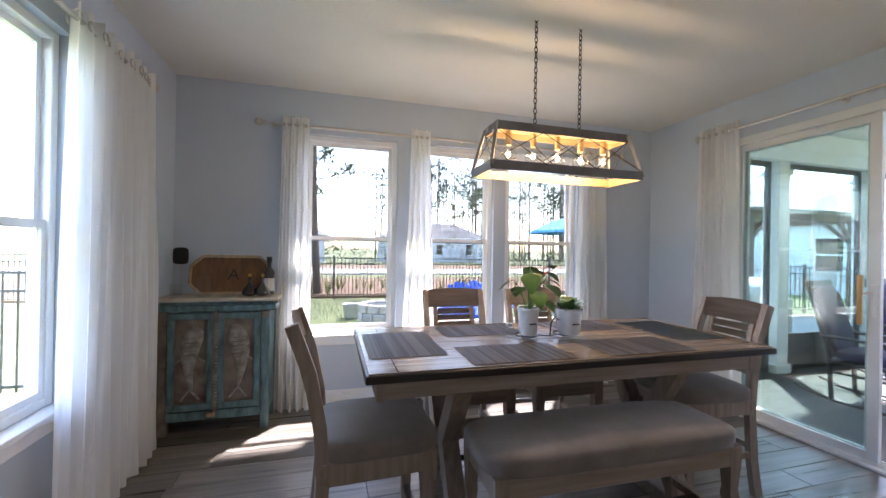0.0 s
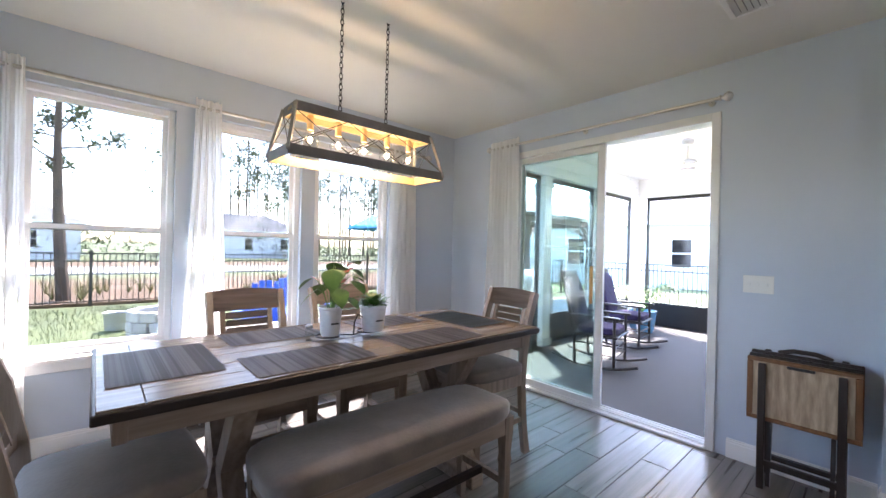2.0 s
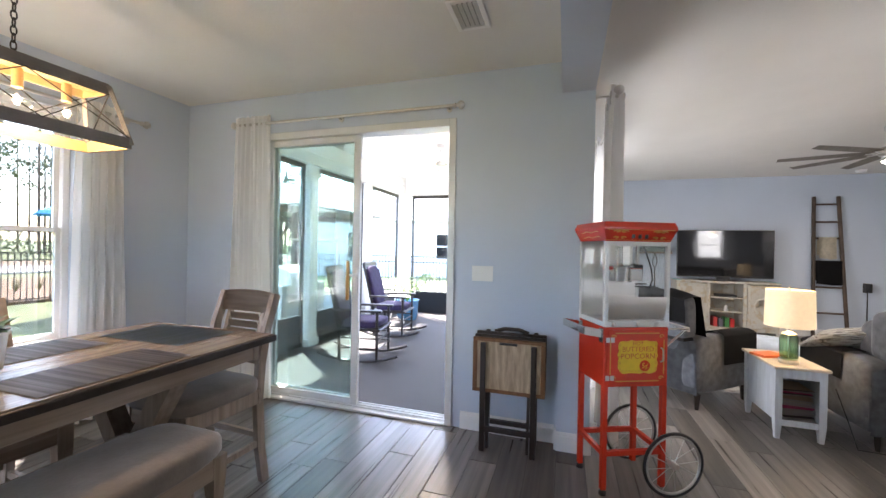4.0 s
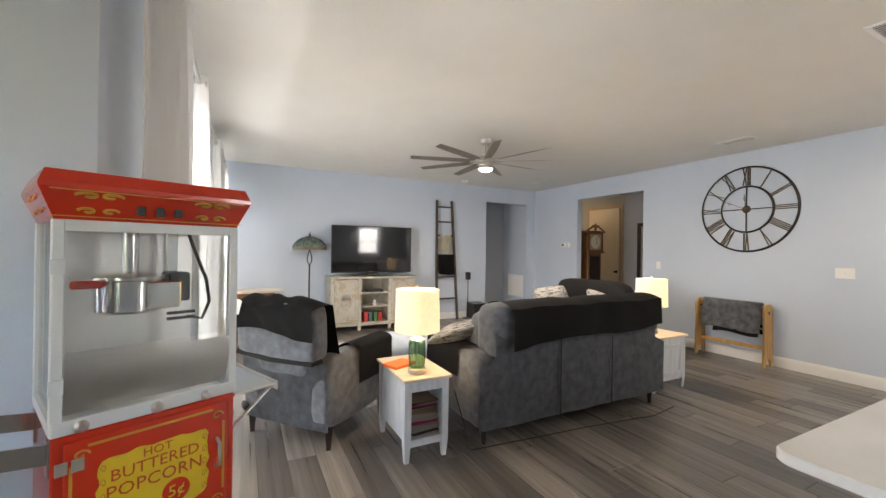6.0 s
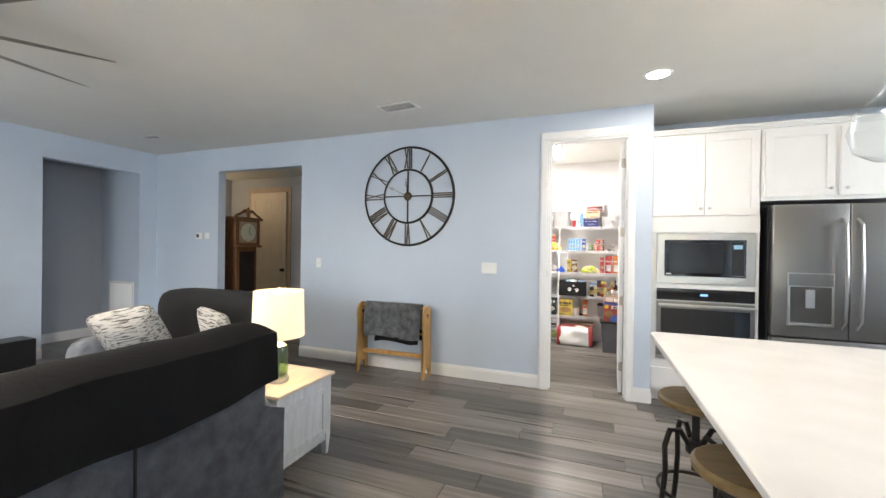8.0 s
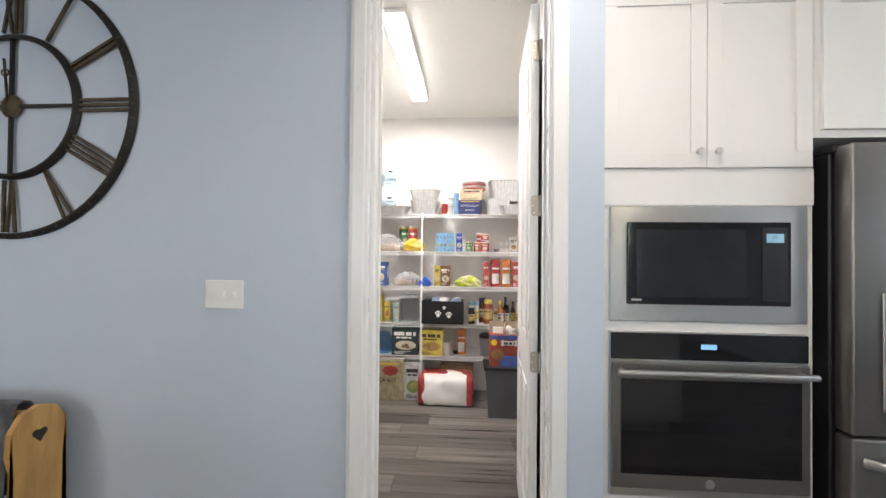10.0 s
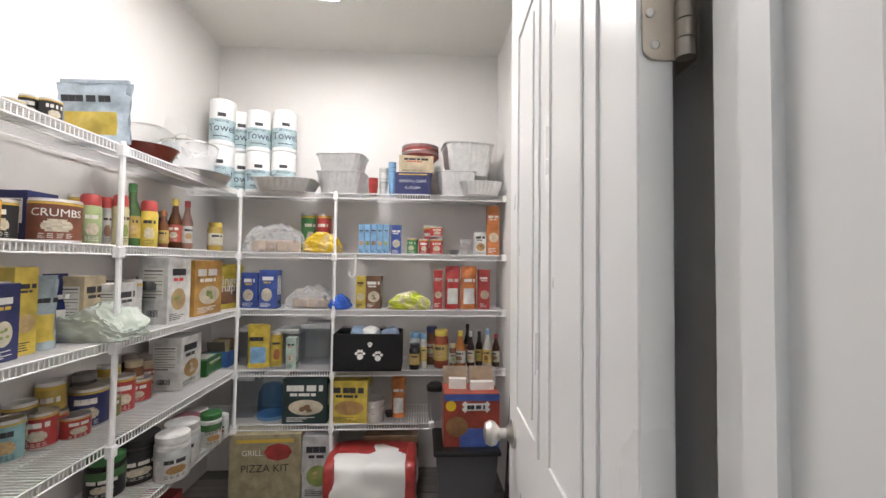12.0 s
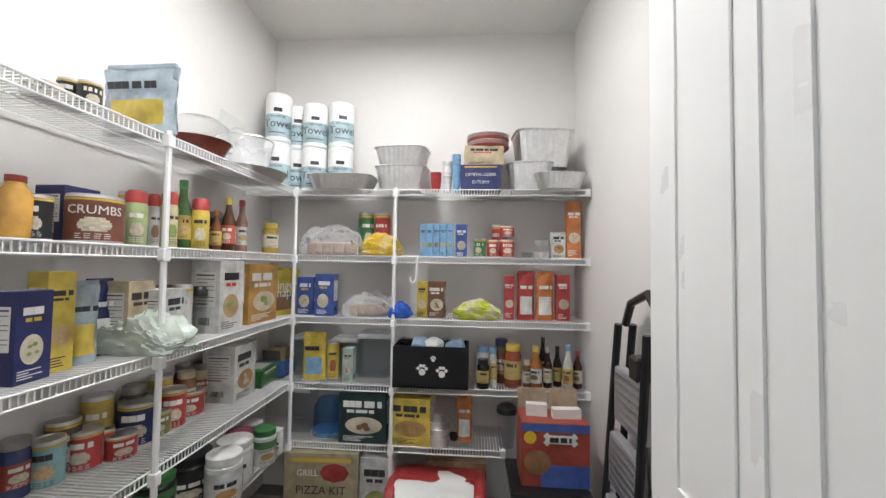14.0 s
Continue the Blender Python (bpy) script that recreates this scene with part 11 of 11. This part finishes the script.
for x in (-0.07, 0.07):
    part("flap", bx(-0.065, 0.065, -0.001, 0.001, 0, 0.09), colour((0.45, 0.32, 0.2)), tb, m=pose(x, -0.085, 0.26, 15, 0, 0))
part("packet", bx(-0.12, 0.0, -0.02, 0.02, 0.22, 0.3), INK[0], tb, m=pose(0, 0.02, 0, 0, 0, 5))
part("packet", bx(0.02, 0.11, -0.02, 0.02, 0.22, 0.31), INK[0], tb, m=pose(0, 0.0, 0, 0, 0, -5))
sl = thing("step_ladder", "folded grey step ladder with black rails on the wall", "step ladder", (2.236, -7.57, 0), 0)
for x in (-0.02, 0.03):
    for y0, y1 in ((-0.24, -0.02), (0.06, 0.21)):
        part("rail", sweep(B(), [(x, y0, 0.02), (x, (y0 + y1) / 2 + 0.02, 0.7), (x, y1, 1.14)], 0.014, 8), M["black"], sl, smooth=True)
part("top_handle", sweep(B(), [(0.005, 0.21, 1.14), (0.005, 0.21, 1.22), (0.005, 0.16, 1.26), (0.005, 0.03, 1.22), (0.005, -0.02, 1.14)], 0.014, 8), M["black"], sl, smooth=True)
for k in range(3):
    z = 0.3 + 0.25 * k
    t = B(); box(t, 0.0, 0.035, -0.17 + 0.06 * k, 0.10 + 0.04 * k, z, z + 0.19, 0.004)
    st = part("step", t, mat(f"grey_step_{k}", (0.30, 0.30, 0.31), 0.5), sl)
    for j in range(6):
        part("tread_rib", bx(0.035, 0.038, -0.15 + 0.06 * k, 0.08 + 0.04 * k, z + 0.02 + j * 0.028, z + 0.03 + j * 0.028), M["slate"], st)
part("knuckle", bx(-0.02, 0.04, 0.09, 0.16, 0.98, 1.06, 0.008), M["black"], sl)
pl = thing("pantry_light", "long white ceiling light fixture, lit", "ceiling light", (3.19, -7.3, H))
part("housing", bx(-0.075, 0.075, -0.62, 0.62, -0.03, -0.001, 0.006), M["white"], pl)
part("diffuser", bx(-0.06, 0.06, -0.60, 0.60, -0.055, -0.03, 0.012, 2), M["tube"], pl, "glowing diffuser")
pa = new("pantry_lamp", bpy.data.lights.new("pantry_lamp", "AREA"))
pa.data.shape, pa.data.size, pa.data.size_y, pa.data.energy, pa.data.color = "RECTANGLE", 0.12, 1.2, 1.5, (1.0, 0.95, 0.88)
pa.matrix_world = SITE @ look((3.19, -7.3, H - 0.06), (3.19, -7.2999, 0))
wr = thing("plastic_tray", "white plastic tray standing on the shelf", "tray", (3.93, -7.9, 1.732))
part("tray", sheet(B(), 6, 8, lambda u, v: (0.05 - 0.05 * v, (u - 0.5) * 0.2 * (1 - 0.15 * v), 0.3 * v), 0.006), M["white"], wr, smooth=True)
SITE = Matrix.Identity(4)
# print too small to pick apart
for o in bpy.data.objects:
    if o.name.split(".")[0] in ("fine_print", "stripe_code", "title", "sign_scrollwork", "carving"):
        o["kind"] = "stuff"


# ---- floor ----
def planks(name, x0, x1, y0, y1, z, material, label, w=0.18, ln=1.22, parent_label="floor", near=None, limit=300, edge=None):
    """Long boards along x with staggered ends; the ones inside `near` are pieces of their own."""
    base = solo(name, bx(x0, x1, y0, y1, z - 0.06, z - 0.003), M["joint"], label, "floor", kind="structure")
    meshes, rest, n, row = {}, B(), 0, 0
    y = y0
    rng = random.Random(7)
    while y < y1 - 0.01:
        yy = min(y + w, y1)
        x = x0 - rng.random() * ln
        xe = edge(y + w / 2) if edge else x1
        while x < xe:
            xa, xb = max(x, x0), min(x + ln, xe)
            x += ln
            if xb - xa < 0.02:
                continue
            cx, cy = (xa + xb) / 2, (y + yy) / 2
            if near and n < limit and near(cx, cy):
                k = (round(xb - xa, 3), round(yy - y, 3))
                if k not in meshes:
                    bm = B()
                    hx, hy, e = k[0] / 2 - 0.0012, k[1] / 2 - 0.0012, 0.0025
                    lo = [bm.verts.new(p) for p in ((-hx, -hy, -0.003), (hx, -hy, -0.003), (hx, hy, -0.003), (-hx, hy, -0.003))]
                    hi = [bm.verts.new(p) for p in ((-hx + e, -hy + e, 0), (hx - e, -hy + e, 0), (hx - e, hy - e, 0), (-hx + e, hy - e, 0))]
                    bm.faces.new(hi)
                    for i in range(4):
                        bm.faces.new((lo[i], lo[(i + 1) % 4], hi[(i + 1) % 4], hi[i]))
                    me = bpy.data.meshes.new("plank")
                    bm.to_mesh(me); bm.free(); me.materials.append(material)
                    meshes[k] = me
                o = new("plank", meshes[k])
                o.parent = base
                o.matrix_basis = pose(cx, cy, z)
                n += 1
            else:
                e = 0.0025
                lo = [rest.verts.new(p) for p in ((xa + .0012, y + .0012, z - 0.003), (xb - .0012, y + .0012, z - 0.003), (xb - .0012, yy - .0012, z - 0.003), (xa + .0012, yy - .0012, z - 0.003))]
                hi = [rest.verts.new(p) for p in ((xa + e, y + e, z), (xb - e, y + e, z), (xb - e, yy - e, z), (xa + e, yy - e, z))]
                rest.faces.new(hi)
                for i in range(4):
                    rest.faces.new((lo[i], lo[(i + 1) % 4], hi[(i + 1) % 4], hi[i]))
        y = yy
    r = part("planks", rest, material, base)
    r["kind"] = "stuff"
    return base


planks("floor", -1.29, 9.75, -8.66, 4.04, 0.0, M["floor"], "grey-brown wood-look vinyl plank floor",
       near=lambda x, y: -0.4 < x < 6.2 and -6.6 < y < 3.4,
       edge=lambda y: 3.53 if y > 0.3 else 9.75)
planks("porch_floor", 3.66, 8.45, 0.345, 3.75, -0.02, M["porch"], "pale grey wood-look tile floor of the porch", w=0.2, ln=0.9)
